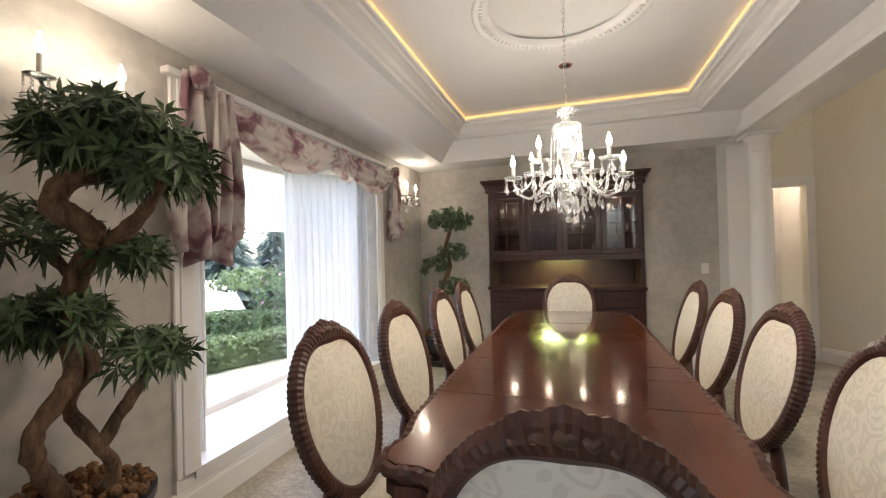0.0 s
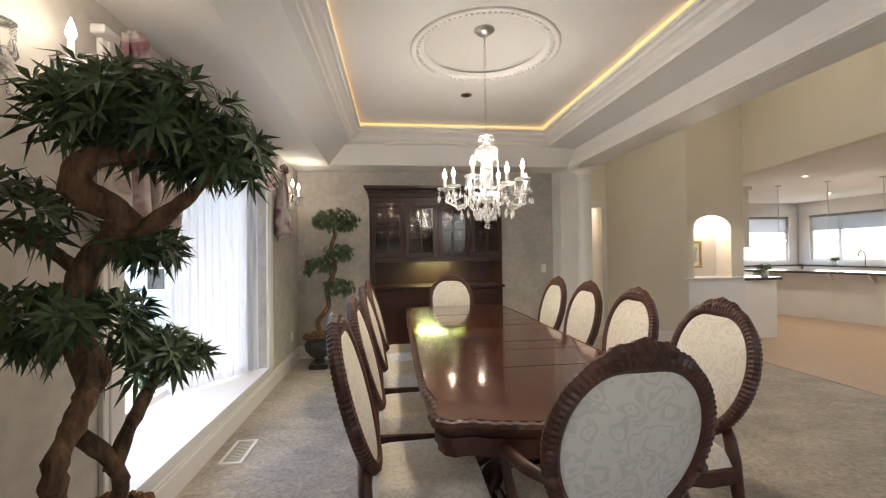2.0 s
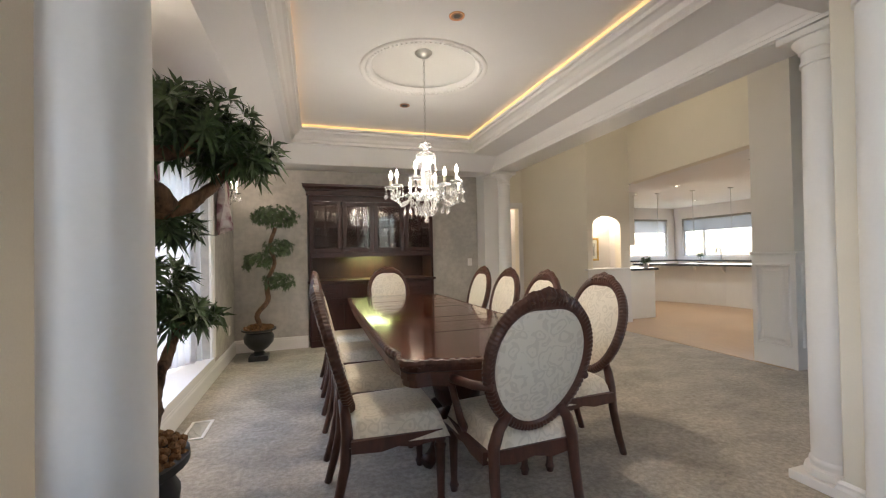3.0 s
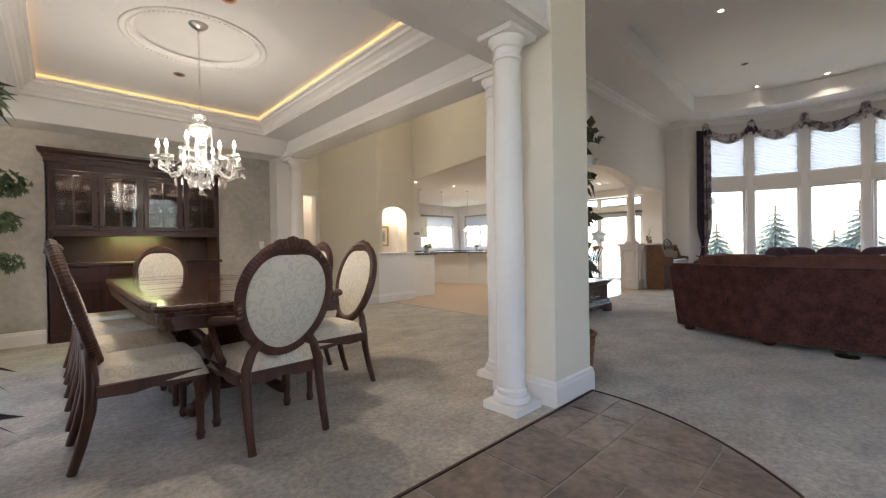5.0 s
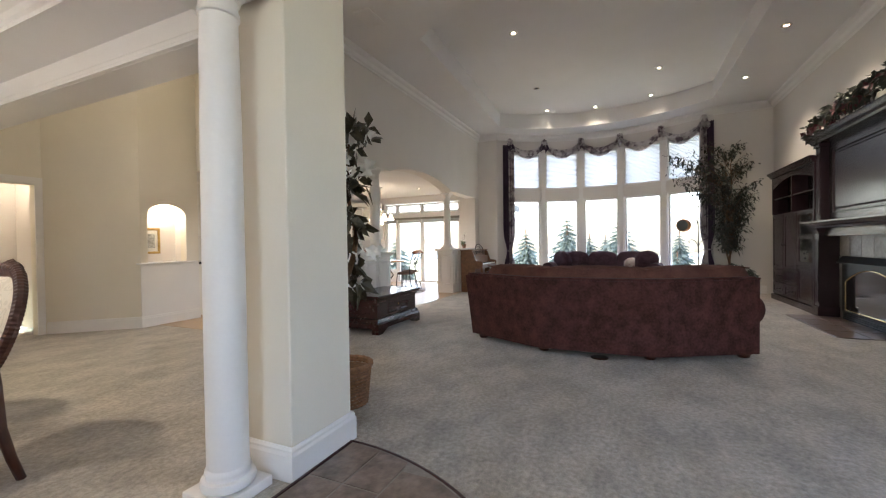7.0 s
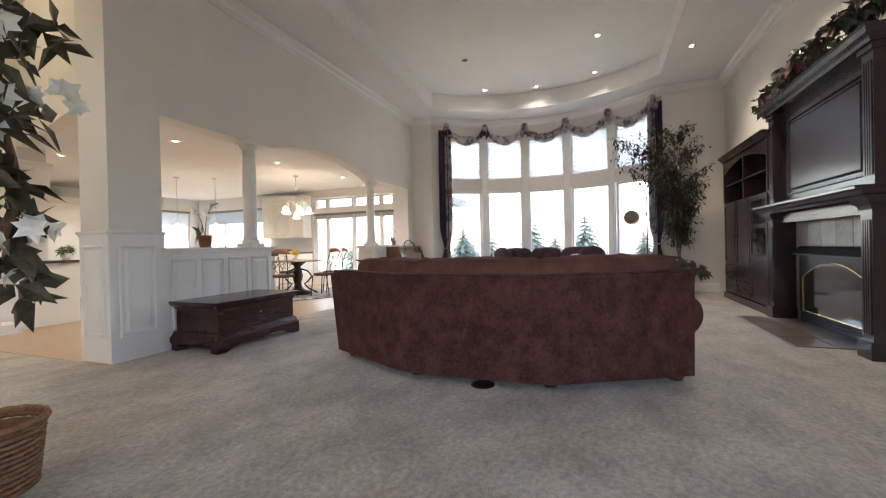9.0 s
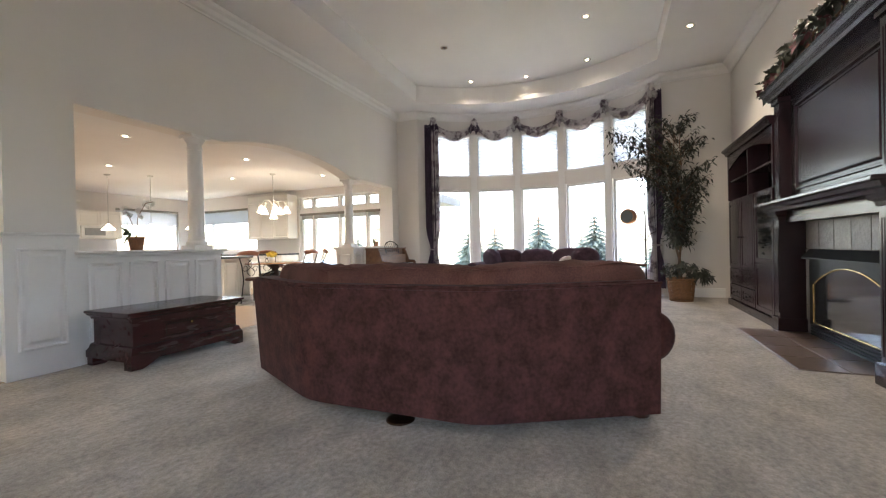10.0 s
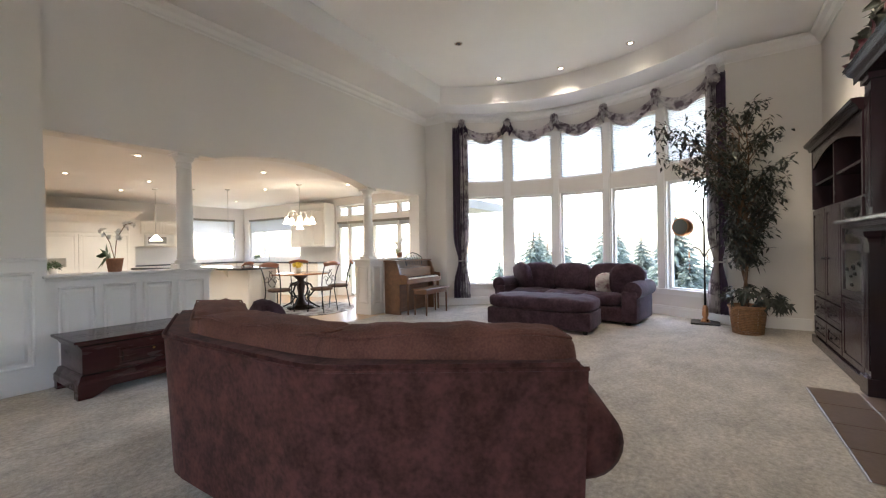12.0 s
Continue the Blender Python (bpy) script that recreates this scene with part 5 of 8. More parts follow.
for k in range(8):
    a = 2 * math.pi * k / 8 + 0.2
    c, s = math.cos(a), math.sin(a)
    rr, zz = (0.325, 1.79) if k % 2 == 0 else (0.27, 1.85)
    pts = [(c * r, s * r, z) for r, z in ((0.03, 1.74), (0.08, 1.79), (0.13, 1.77), (0.18, 1.70), (0.235, 1.68), (rr - 0.02, 1.715), (rr, zz))]
    arm = part("arm", tube(bmn(), pts, 0.0085, 8), CRYSTAL, ch, "curved glass arm", smooth=True)
    part("drip_pan", lathe(bmn(), [(0.005, zz), (0.045, zz + 0.006), (0.058, zz + 0.022), (0.05, zz + 0.018), (0.012, zz + 0.012), (0.014, zz + 0.03)], 16, (c * rr, s * rr, 0)), CRYSTAL, arm, smooth=True)
    part("candle", lathe(bmn(), [(0.0115, zz + 0.018), (0.0115, zz + 0.085)], 12, (c * rr, s * rr, 0)), IVORY, arm, "ivory candle sleeve")
    part("bulb", lathe(bmn(), [(0.006, zz + 0.085), (0.0155, zz + 0.105), (0.013, zz + 0.125), (0.005, zz + 0.148), (0.001, zz + 0.16)], 10, (c * rr, s * rr, 0)), BULB, arm, "lit flame-shaped bulb", smooth=True)
    bm = bmn()
    for j in range(5):
        b = 2 * math.pi * j / 5
        px, py = c * rr + 0.052 * math.cos(b), s * rr + 0.052 * math.sin(b)
        beads(bm, (px, py, zz + 0.016), (px, py, zz - 0.02), 3, 0.005)
        drop(bm, (px, py, zz - 0.022), 0.06)
    tagged(part("crystal_fringe", bm, CRYSTAL, arm, "hanging crystal drops"), kind="stuff")
    bm = bmn()
    beads(bm, (c * 0.085, s * 0.085, 2.09), (c * 0.10, s * 0.10, 1.80), 20, 0.006)
    a2 = 2 * math.pi * (k + 1) / 8 + 0.2
    beads(bm, (c * rr, s * rr, zz - 0.01), (math.cos(a2) * 0.30, math.sin(a2) * 0.30, 1.81), 14, 0.006, 0.07)
    beads(bm, (c * 0.09, s * 0.09, 1.78), (c * rr, s * rr, zz - 0.02), 14, 0.006, 0.10)
    for j in range(4):
        f = j / 4
        drop(bm, (c * (0.05 + 0.2 * f), s * (0.05 + 0.2 * f), 1.69 - 0.03 * f), 0.07)
    drop(bm, (math.cos(a + 0.4) * 0.06, math.sin(a + 0.4) * 0.06, 1.66), 0.08)
    drop(bm, (math.cos(a + 0.4) * 0.07, math.sin(a + 0.4) * 0.07, 2.08), 0.05)
    drop(bm, (math.cos(a + 0.4) * 0.05, math.sin(a + 0.4) * 0.05, 2.20), 0.03)
    tagged(part("bead_strand", bm, CRYSTAL, ch, "strands of crystal beads"), kind="stuff")
bm = bmn()
bmesh.ops.create_icosphere(bm, subdivisions=2, radius=0.022, matrix=Matrix.Translation((0, 0, 1.545)))
part("finial", bm, CRYSTAL, ch, smooth=False)
# domed ceiling medallion with an egg-and-dart rim
md = thing("ceiling_medallion", (DOME[0], DOME[1], TRAY_Z), "white plaster ceiling dome with a beaded rim above the chandelier", "medallion")
part("dome", lathe(bmn(), [(DOME_R * f, 0.18 * (1 - f * f) ** 0.8) for f in (1.0, 0.97, 0.92, 0.85, 0.75, 0.62, 0.48, 0.32, 0.16, 0.001)], 64, caps=False), DOMEPAINT, md, smooth=True)
part("rim", lathe(bmn(), [(DOME_R - 0.075, 0.04), (DOME_R - 0.06, 0.012), (DOME_R - 0.045, 0.0), (DOME_R - 0.01, -0.006), (DOME_R + 0.012, -0.014), (DOME_R + 0.024, -0.008), (DOME_R + 0.026, 0.0)], 64, caps=False), WHITE, md, smooth=True)
bm = bmn()
for k in range(84):
    a = 2 * math.pi * k / 84
    bmesh.ops.create_icosphere(bm, subdivisions=1, radius=1, matrix=Matrix.Translation(((DOME_R - 0.03) * math.cos(a), (DOME_R - 0.03) * math.sin(a), -0.001)) @ Matrix.Rotation(a, 4, "Z") @ Matrix.Diagonal((0.020, 0.013, 0.010, 1)))
part("beaded_rim", bm, WHITE, md, smooth=True)


def downlight(x, y, z, lit=True, r=0.065, trim=STEEL):
    t = thing("recessed_downlight", (x, y, z), "small recessed ceiling downlight with metal trim ring", "ceiling light", "recessed downlights")
    part("trim_ring", lathe(bmn(), [(r * 0.78, -0.002), (r, -0.006), (r * 1.05, -0.001), (r * 1.05, 0.0)], 20, caps=False), trim, t, smooth=True)
    part("baffle", lathe(bmn(), [(r * 0.78, -0.003), (r * 0.5, -0.0034)], 20, caps=False), BRONZE, t, "bronze baffle")
    part("lens", lathe(bmn(), [(r * 0.5, -0.003), (0.0005, -0.0035)], 16), CAN if lit else BLACK, t, "lit lens" if lit else "dark lens")


for x, y in ((0.05, 1.63), (0.06, 3.28)):
    downlight(x, y, TRAY_Z, False, 0.05, COPPER)
for x, y, on in ((6.21, -0.03, True), (8.67, -2.2, True), (8.64, 0.1, False), (10.2, 0.15, True), (10.46, -0.95, True), (10.2, -2.14, True)):
    downlight(x, y, 4.43, on)
for x, y in ((6.97, -3.62), (8.87, -3.58)):
    downlight(x, y, 4.07)
for x, y in ((5.6, 3.6), (6.6, 5.9), (8.6, 5.2), (9.4, 7.8), (6.7, 7.6), (9.3, 3.3), (7.4, 3.4), (5.4, 6.0)):
    downlight(x, y, 2.62)


# ---- wall sconces ----
def sconce(y):
    t = thing("wall_sconce", (W, y, 2.0), "crystal wall sconce with two lit candle bulbs", "wall lamp", "dining wall sconces")
    part("backplate", lathe(bmn(), [(0.05, 0), (0.045, 0.012), (0.01, 0.02)], 16, m=Matrix.Rotation(radians(90), 4, "Y") @ Matrix.Translation((0.0, 0, 0))), STEEL, t, smooth=True)
    for s in (-1, 1):
        part("arm", tube(bmn(), [(0.01, 0, 0), (0.05, s * 0.03, -0.05), (0.10, s * 0.10, -0.04), (0.12, s * 0.14, 0.03)], 0.007, 8), CRYSTAL, t, smooth=True)
        part("drip_pan", lathe(bmn(), [(0.01, 0.03), (0.05, 0.045), (0.012, 0.04)], 14, (0.12, s * 0.14, 0)), CRYSTAL, t, smooth=True)
        part("candle", lathe(bmn(), [(0.011, 0.04), (0.011, 0.13)], 12, (0.12, s * 0.14, 0)), IVORY, t)
        part("bulb", lathe(bmn(), [(0.006, 0.13), (0.017, 0.155), (0.012, 0.18), (0.001, 0.215)], 10, (0.12, s * 0.14, 0)), BULB, t, smooth=True)
        bm = bmn()
        for k in range(6):
            a = k * math.pi / 3
            beads(bm, (0.12 + 0.045 * math.cos(a), s * 0.14 + 0.045 * math.sin(a), 0.04), (0.12 + 0.045 * math.cos(a), s * 0.14 + 0.045 * math.sin(a), 0.0), 4, 0.005)
            drop(bm, (0.12 + 0.045 * math.cos(a), s * 0.14 + 0.045 * math.sin(a), 0.0), 0.06)
        beads(bm, (0.11, s * 0.1, 0.0), (0.04, 0, -0.12), 10, 0.006, 0.03)
        tagged(part("crystal_fringe", bm, CRYSTAL, t), kind="stuff")


sconce(1.04)
sconce(4.47)


# ---- leaves and trees ----
def leaf_cloud(centres, per, leaf_len, leaf_w, whorl, seed, droop=0.25):
    """Whorls of bent pointed leaves scattered over flattened clumps: centres are (x, y, z, rx, rz)."""
    rnd = random.Random(seed)
    verts, faces = [], []
    for cx, cy, cz, rx, rz in centres:
        for _ in range(per):
            th, u = rnd.uniform(0, 2 * math.pi), rnd.uniform(-0.75, 1)
            k = rnd.uniform(0.55, 1.08)
            s = math.sqrt(max(0, 1 - u * u))
            d = Vector((s * math.cos(th), s * math.sin(th), u))
            p = Vector((cx + d.x * rx * k, cy + d.y * rx * k, cz + d.z * rz * k))
            axis = (d + Vector((rnd.uniform(-0.5, 0.5), rnd.uniform(-0.5, 0.5), rnd.uniform(-0.1, 0.5)))).normalized()
            side = axis.orthogonal().normalized()
            oth = axis.cross(side)
            ph = rnd.uniform(0, 6.28)
            for j in range(whorl):
                a = ph + 2 * math.pi * j / whorl + rnd.uniform(-0.2, 0.2)
                out = side * math.cos(a) + oth * math.sin(a)
                ln = leaf_len * rnd.uniform(0.7, 1.15)
                tip = rnd.uniform(0.15, 0.75)
                way = (out + axis * tip).normalized()
                wd = way.cross(axis)
                wd = wd.normalized() * leaf_w * rnd.uniform(0.8, 1.2) if wd.length > 1e-6 else side * leaf_w
                m1 = p + way * ln * 0.4 + axis * ln * 0.05
                e = p + way * ln - Vector((0, 0, ln * droop * rnd.uniform(0.3, 1.3)))
                b = len(verts)
                verts += [p, m1 + wd, m1 - axis * leaf_w * 0.25, m1 - wd, e]
                faces += [(b, b + 1, b + 2), (b, b + 2, b + 3), (b + 1, b + 4, b + 2), (b + 2, b + 4, b + 3)]
    me = bpy.data.meshes.new("crown")
    me.from_pydata([tuple(v) for v in verts], [], faces)
    return me


def crown(parent, centres, per, leaf_len, leaf_w, whorl, seed, material, name="crown", label="", droop=0.25):
    me = leaf_cloud(centres, per, leaf_len, leaf_w, whorl, seed, droop)
    me.materials.append(material)
    ob = new(name, me)
    ob.parent = parent
    if label:
        ob["label"] = label
    return ob


def urn(parent, s=1.0):
    prof = [(0.001, 0.06), (0.06, 0.06), (0.065, 0.09), (0.05, 0.11), (0.11, 0.15), (0.165, 0.22), (0.175, 0.29), (0.15, 0.335), (0.155, 0.35), (0.20, 0.365), (0.20, 0.385), (0.17, 0.38), (0.15, 0.34)]
    part("urn", lathe(bmn(), [(a * (0.5 + 0.5 * s), z * s) for a, z in prof], 32), URN, parent, "black footed urn", smooth=True, angle=40)
    part("urn_base", cbox(-0.11, 0.11, -0.11, 0.11, 0, 0.06 * s, 0.008), URN, parent)


def moss(parent, z, r):
    rnd = random.Random(7)
    bm = bmn()
    for k in range(190):
        a, q = rnd.uniform(0, 6.28), r * math.sqrt(rnd.random())
        s = rnd.uniform(0.010, 0.024)
        bmesh.ops.create_icosphere(bm, subdivisions=1, radius=s, matrix=Matrix.Translation((q * math.cos(a), q * math.sin(a), z + rnd.uniform(-0.01, 0.035) + 0.03 * (1 - q / r))))
    part("coir_moss", bm, MOSS, parent, "brown coir moss", smooth=False)


def wavy(a, b, amp, turns, n=16, ph=0.0):
    a, b = Vector(a), Vector(b)
    return [a.lerp(b, i / n) + Vector((math.cos(ph + turns * 6.28 * i / n), math.sin(ph + turns * 6.28 * i / n), 0)) * amp * math.sin(math.pi * i / n) for i in range(n + 1)]


def gnarled(bm, pts, rads, seed, seg=12):
    """A knobbly limb through points, smoothed and roughened."""
    rnd = random.Random(seed)
    P = [Vector(p) for p in pts]
    out, rr = [], []
    n = len(P)
    for i in range(n - 1):
        p0, p1, p2, p3 = P[max(0, i - 1)], P[i], P[i + 1], P[min(n - 1, i + 2)]
        for k in range(6):
            u = k / 6
            out.append(0.5 * ((2 * p1) + (p2 - p0) * u + (2 * p0 - 5 * p1 + 4 * p2 - p3) * u * u + (3 * p1 - p0 - 3 * p2 + p3) * u ** 3))
            rr.append((rads[i] * (1 - u) + rads[i + 1] * u) * rnd.uniform(0.9, 1.1))
    out.append(P[-1])
    rr.append(rads[-1])
    start = len(bm.verts)
    tube(bm, out, rr, seg)
    bm.verts.ensure_lookup_table()
    for v in bm.verts[start:]:
        v.co += Vector((noise.noise(v.co * 28), noise.noise(v.co * 28 + Vector((5, 0, 0))), 0)) * 0.009
    return bm


t = thing("topiary_tree", (-1.56, 0.86, 0), "artificial podocarpus tree with thick twisted trunk in a black urn", "potted tree", "dining topiaries")
urn(t, 1.42)
moss(t, 0.54, 0.23)
part("trunk", gnarled(bmn(), [(0.0, 0.02, 0.52), (0.06, -0.09, 0.68), (0.10, -0.15, 0.84), (0.11, -0.06, 0.98), (0.06, -0.02, 1.12), (0.07, -0.016, 1.30), (0.14, 0.0, 1.42), (0.19, -0.05, 1.47), (0.11, -0.09, 1.54), (0.12, -0.06, 1.62), (0.22, -0.01, 1.65), (0.32, 0.0, 1.70)], [0.034, 0.027, 0.027, 0.027, 0.031, 0.037, 0.033, 0.037, 0.038, 0.033, 0.026, 0.018], 1), BARK, t, "thick twisted brown trunk", smooth=True)
part("branch", gnarled(bmn(), [(0.06, 0.05, 0.52), (0.12, 0.06, 0.66), (0.13, -0.01, 0.78), (0.05, -0.03, 0.90), (0.10, 0.01, 1.02), (0.06, -0.02, 1.14)], [0.026, 0.021, 0.021, 0.021, 0.022, 0.026], 2), BARK, t, smooth=True)
part("branch", gnarled(bmn(), [(0.13, 0.0, 0.74), (0.14, 0.07, 0.84), (0.16, 0.14, 0.94), (0.17, 0.20, 1.00)], [0.026, 0.022, 0.018, 0.010], 3, 9), BARK, t, smooth=True)
part("branch", gnarled(bmn(), [(0.13, 0.0, 1.40), (0.24, 0.03, 1.46), (0.34, 0.04, 1.55), (0.42, 0.03, 1.64)], [0.034, 0.028, 0.022, 0.012], 4, 9), BARK, t, smooth=True)
part("branch", gnarled(bmn(), [(0.08, -0.01, 1.30), (0.0, -0.04, 1.38), (-0.06, -0.07, 1.45)], [0.022, 0.016, 0.010], 5, 8), BARK, t, smooth=True)
crown(t, [(0.28, -0.01, 1.74, 0.21, 0.13), (0.14, 0.0, 1.77, 0.16, 0.12), (0.42, 0.03, 1.66, 0.13, 0.10)], 82, 0.088, 0.0088, 8, 3, LEAF, label="dense rosettes of narrow green leaves")
crown(t, [(0.17, 0.08, 1.39, 0.10, 0.055), (-0.06, -0.08, 1.47, 0.13, 0.09)], 34, 0.085, 0.0088, 8, 5, LEAF)
crown(t, [(0.14, -0.12, 1.18, 0.14, 0.07), (-0.05, -0.02, 1.18, 0.13, 0.07)], 44, 0.088, 0.009, 8, 6, LEAF)
crown(t, [(0.17, 0.14, 1.04, 0.14, 0.06)], 52, 0.085, 0.009, 8, 8, LEAF)

t = thing("topiary_tree", (-1.53, 4.60, 0), "artificial podocarpus tree with twisted trunk in a black urn", "potted tree", "dining topiaries")
urn(t)
moss(t, 0.37, 0.17)
part("trunk", tube(bmn(), wavy((0, 0, 0.36), (0.10, 0, 0.85), 0.06, 1.0, 14, 1.0) + wavy((0.10, 0, 0.85), (0.20, 0, 1.62), 0.05, 1.3, 14, 3.0)[1:], [0.03] * 15 + [0.024] * 14, 8), BARK, t, "twisted brown trunk", smooth=True)
crown(t, [(0.20, 0, 1.76, 0.27, 0.14)], 170, 0.055, 0.009, 8, 11, LEAF)
crown(t, [(0.24, 0, 1.36, 0.18, 0.11)], 80, 0.055, 0.009, 8, 12, LEAF)
crown(t, [(0.00, 0, 1.20, 0.18, 0.10)], 80, 0.055, 0.009, 8, 13, LEAF)
crown(t, [(0.23, 0, 0.95, 0.18, 0.11)], 80, 0.055, 0.009, 8, 14, LEAF)


def basket(parent, r0, r1, h, n=26):
    """Woven wicker: stacked waved rings."""
    bm = bmn()
    rows = int(h / 0.022)
    for k in range(rows):
        z = 0.012 + k * h / rows
        r = r0 + (r1 - r0) * k / rows
        tube(bm, [((r + 0.005 * math.cos(i * math.pi + k * math.pi)) * math.cos(2 * math.pi * i / (2 * n)), (r + 0.005 * math.cos(i * math.pi + k * math.pi)) * math.sin(2 * math.pi * i / (2 * n)), z) for i in range(2 * n)], 0.0105, 5, True)
    part("wicker_body", bm, WICKER, parent, "woven wicker body", smooth=True)
    part("rim", tube(bmn(), [(r1 * 1.03 * math.cos(a), r1 * 1.03 * math.sin(a), h + 0.01) for a in [2 * math.pi * i / 40 for i in range(40)]], [0.02 if i % 2 else 0.016 for i in range(40)], 7, True), WICKER, parent, "braided rim")
    part("soil", lathe(bmn(), [(r1 * 0.98, h - 0.03), (0.001, h - 0.01)], 20), MOSS, parent)


t = thing("ficus_tree", (10.05, -3.57, 0), "tall artificial ficus tree in a round wicker basket", "potted tree")
basket(t, 0.165, 0.205, 0.36)
rnd = random.Random(21)
for k in range(3):
    part("trunk", tube(bmn(), wavy((0.03 * k - 0.03, 0.03 * (k % 2), 0.34), (0.05 - 0.03 * k, 0.08 * k - 0.02, 2.75), 0.05, 2.0, 18, 2.1 * k), [0.022 - 0.0008 * i for i in range(19)], 6), BARK, t, smooth=True)


def sprays(parent, limits, count, seed, leaf_len, leaf_w, material):
    """Arching twigs from a trunk up to points of a crown, with drooping leaves in two ranks along them."""
    rnd = random.Random(seed)
    verts, faces, bm = [], [], bmn()
    for k in range(count):
        z = limits[0][0] + (limits[-1][0] - limits[0][0]) * ((k + rnd.random()) / count)
        for (za, la, ra), (zb, lb, rb) in zip(limits, limits[1:]):
            if za <= z <= zb:
                f = (z - za) / (zb - za)
                lo, hi = la + (lb - la) * f, ra + (rb - ra) * f
        tip = Vector((rnd.uniform(-0.32, 0.32), rnd.uniform(lo, hi), z))
        root = Vector((rnd.uniform(-0.02, 0.02), rnd.uniform(-0.03, 0.05), max(0.95, z - 0.25 - 0.55 * abs(tip.y))))
        mid = root.lerp(tip, 0.55) + Vector((0, 0, 0.16))
        pts = [root.lerp(mid, u).lerp(mid.lerp(tip, u), u) for u in [i / 10 for i in range(11)]]
        tube(bm, pts, [0.006 - 0.0004 * i for i in range(11)], 4)
        for i in range(3, 11):
            for q in range(3):
                p = pts[i] + Vector((rnd.gauss(0, 0.045), rnd.gauss(0, 0.045), rnd.gauss(-0.02, 0.035)))
                d = Vector((rnd.uniform(-1, 1), rnd.uniform(-1, 1), rnd.uniform(-1.0, 0.25))).normalized()
                w = d.cross(Vector((rnd.uniform(-0.4, 0.4), rnd.uniform(-0.4, 0.4), 1))).normalized() * leaf_w * rnd.uniform(0.8, 1.2)
                ln = leaf_len * rnd.uniform(0.7, 1.2)
                up = d.cross(w).normalized() * leaf_w * 0.35
                b = len(verts)
                verts += [p, p + d * ln * 0.45 + w, p + d * ln * 0.45 - up, p + d * ln * 0.45 - w, p + d * ln - Vector((0, 0, ln * 0.2))]
                faces += [(b, b + 1, b + 2), (b, b + 2, b + 3), (b + 1, b + 4, b + 2), (b + 2, b + 4, b + 3)]
    tagged(part("twig", bm, BARK, parent), kind="stuff")
    me = bpy.data.meshes.new("crown")
    me.from_pydata([tuple(v) for v in verts], [], faces)
    me.materials.append(material)
    ob = new("crown", me)
    ob.parent = parent
    ob["label"] = "drooping pointed dark green leaves"


sprays(t, [(0.95, -0.12, 0.16), (1.4, -0.3, 0.25), (2.0, -0.5, 0.45), (2.5, -0.48, 1.05), (3.14, -0.3, 1.28)], 150, 22, 0.10, 0.019, DARKLEAF)
crown(t, [(0, 0, 0.52, 0.28, 0.12), (0.0, -0.25, 0.42, 0.18, 0.12)], 40, 0.09, 0.018, 6, 23, DARKLEAF, "undergrowth", "leafy undergrowth in the basket", 0.5)

t = thing("magnolia_tree", (2.36, 0.29, 0), "artificial magnolia tree with white blossoms in a wicker basket", "potted tree")
basket(t, 0.15, 0.18, 0.28)
part("trunk", tube(bmn(), wavy((0, 0, 0.25), (0.10, 0.0, 1.95), 0.06, 1.5, 20), [0.03 - 0.001 * i for i in range(21)], 8), BARK, t, smooth=True)
rnd = random.Random(31)
crown(t, [(0.05 + rnd.gauss(0, 0.07), rnd.gauss(0, 0.08), 0.85 + 0.085 * k, 0.11, 0.07) for k in range(15)], 7, 0.15, 0.043, 3, 32, MAGLEAF, label="large dark magnolia leaves", droop=0.3)
crown(t, [(0.05 + rnd.gauss(0, 0.09), rnd.gauss(0, 0.09), rnd.uniform(0.9, 2.0), 0.10, 0.07) for k in range(9)], 3, 0.07, 0.026, 6, 33, PETAL, "blossoms", "white silk blossoms", 0.1)

t = thing("foyer_plant", (-1.33, -0.42, 0), "dark purple-leaved artificial plant in a black pot", "potted plant")
part("pot", lathe(bmn(), [(0.11, 0), (0.15, 0.25), (0.16, 0.27), (0.14, 0.26)], 24), URN, t, smooth=True)
for k in range(7):
    a = k * 0.9
    part("stem", tube(bmn(), [(0, 0, 0.2), (0.08 * math.cos(a), 0.08 * math.sin(a), 0.45), (0.2 * math.cos(a), 0.2 * math.sin(a), 0.72)], 0.006, 5), BARK, t)
crown(t, [(0.22 * math.cos(k * 0.9), 0.22 * math.sin(k * 0.9), 0.76 - 0.11 * (k % 4), 0.15, 0.12) for k in range(11)], 12, 0.15, 0.0155, 5, 41, PLUMLEAF, label="long purple-black leaves", droop=0.35)


# ---- drapery ----
def cloth(name, rows, material, parent, label="", thick=0.004):
    ob = part(name, sheet(bmn(), rows), material, parent, label, smooth=True)
    md = ob.modifiers.new("thickness", "SOLIDIFY")
    md.thickness = thick
    return ob


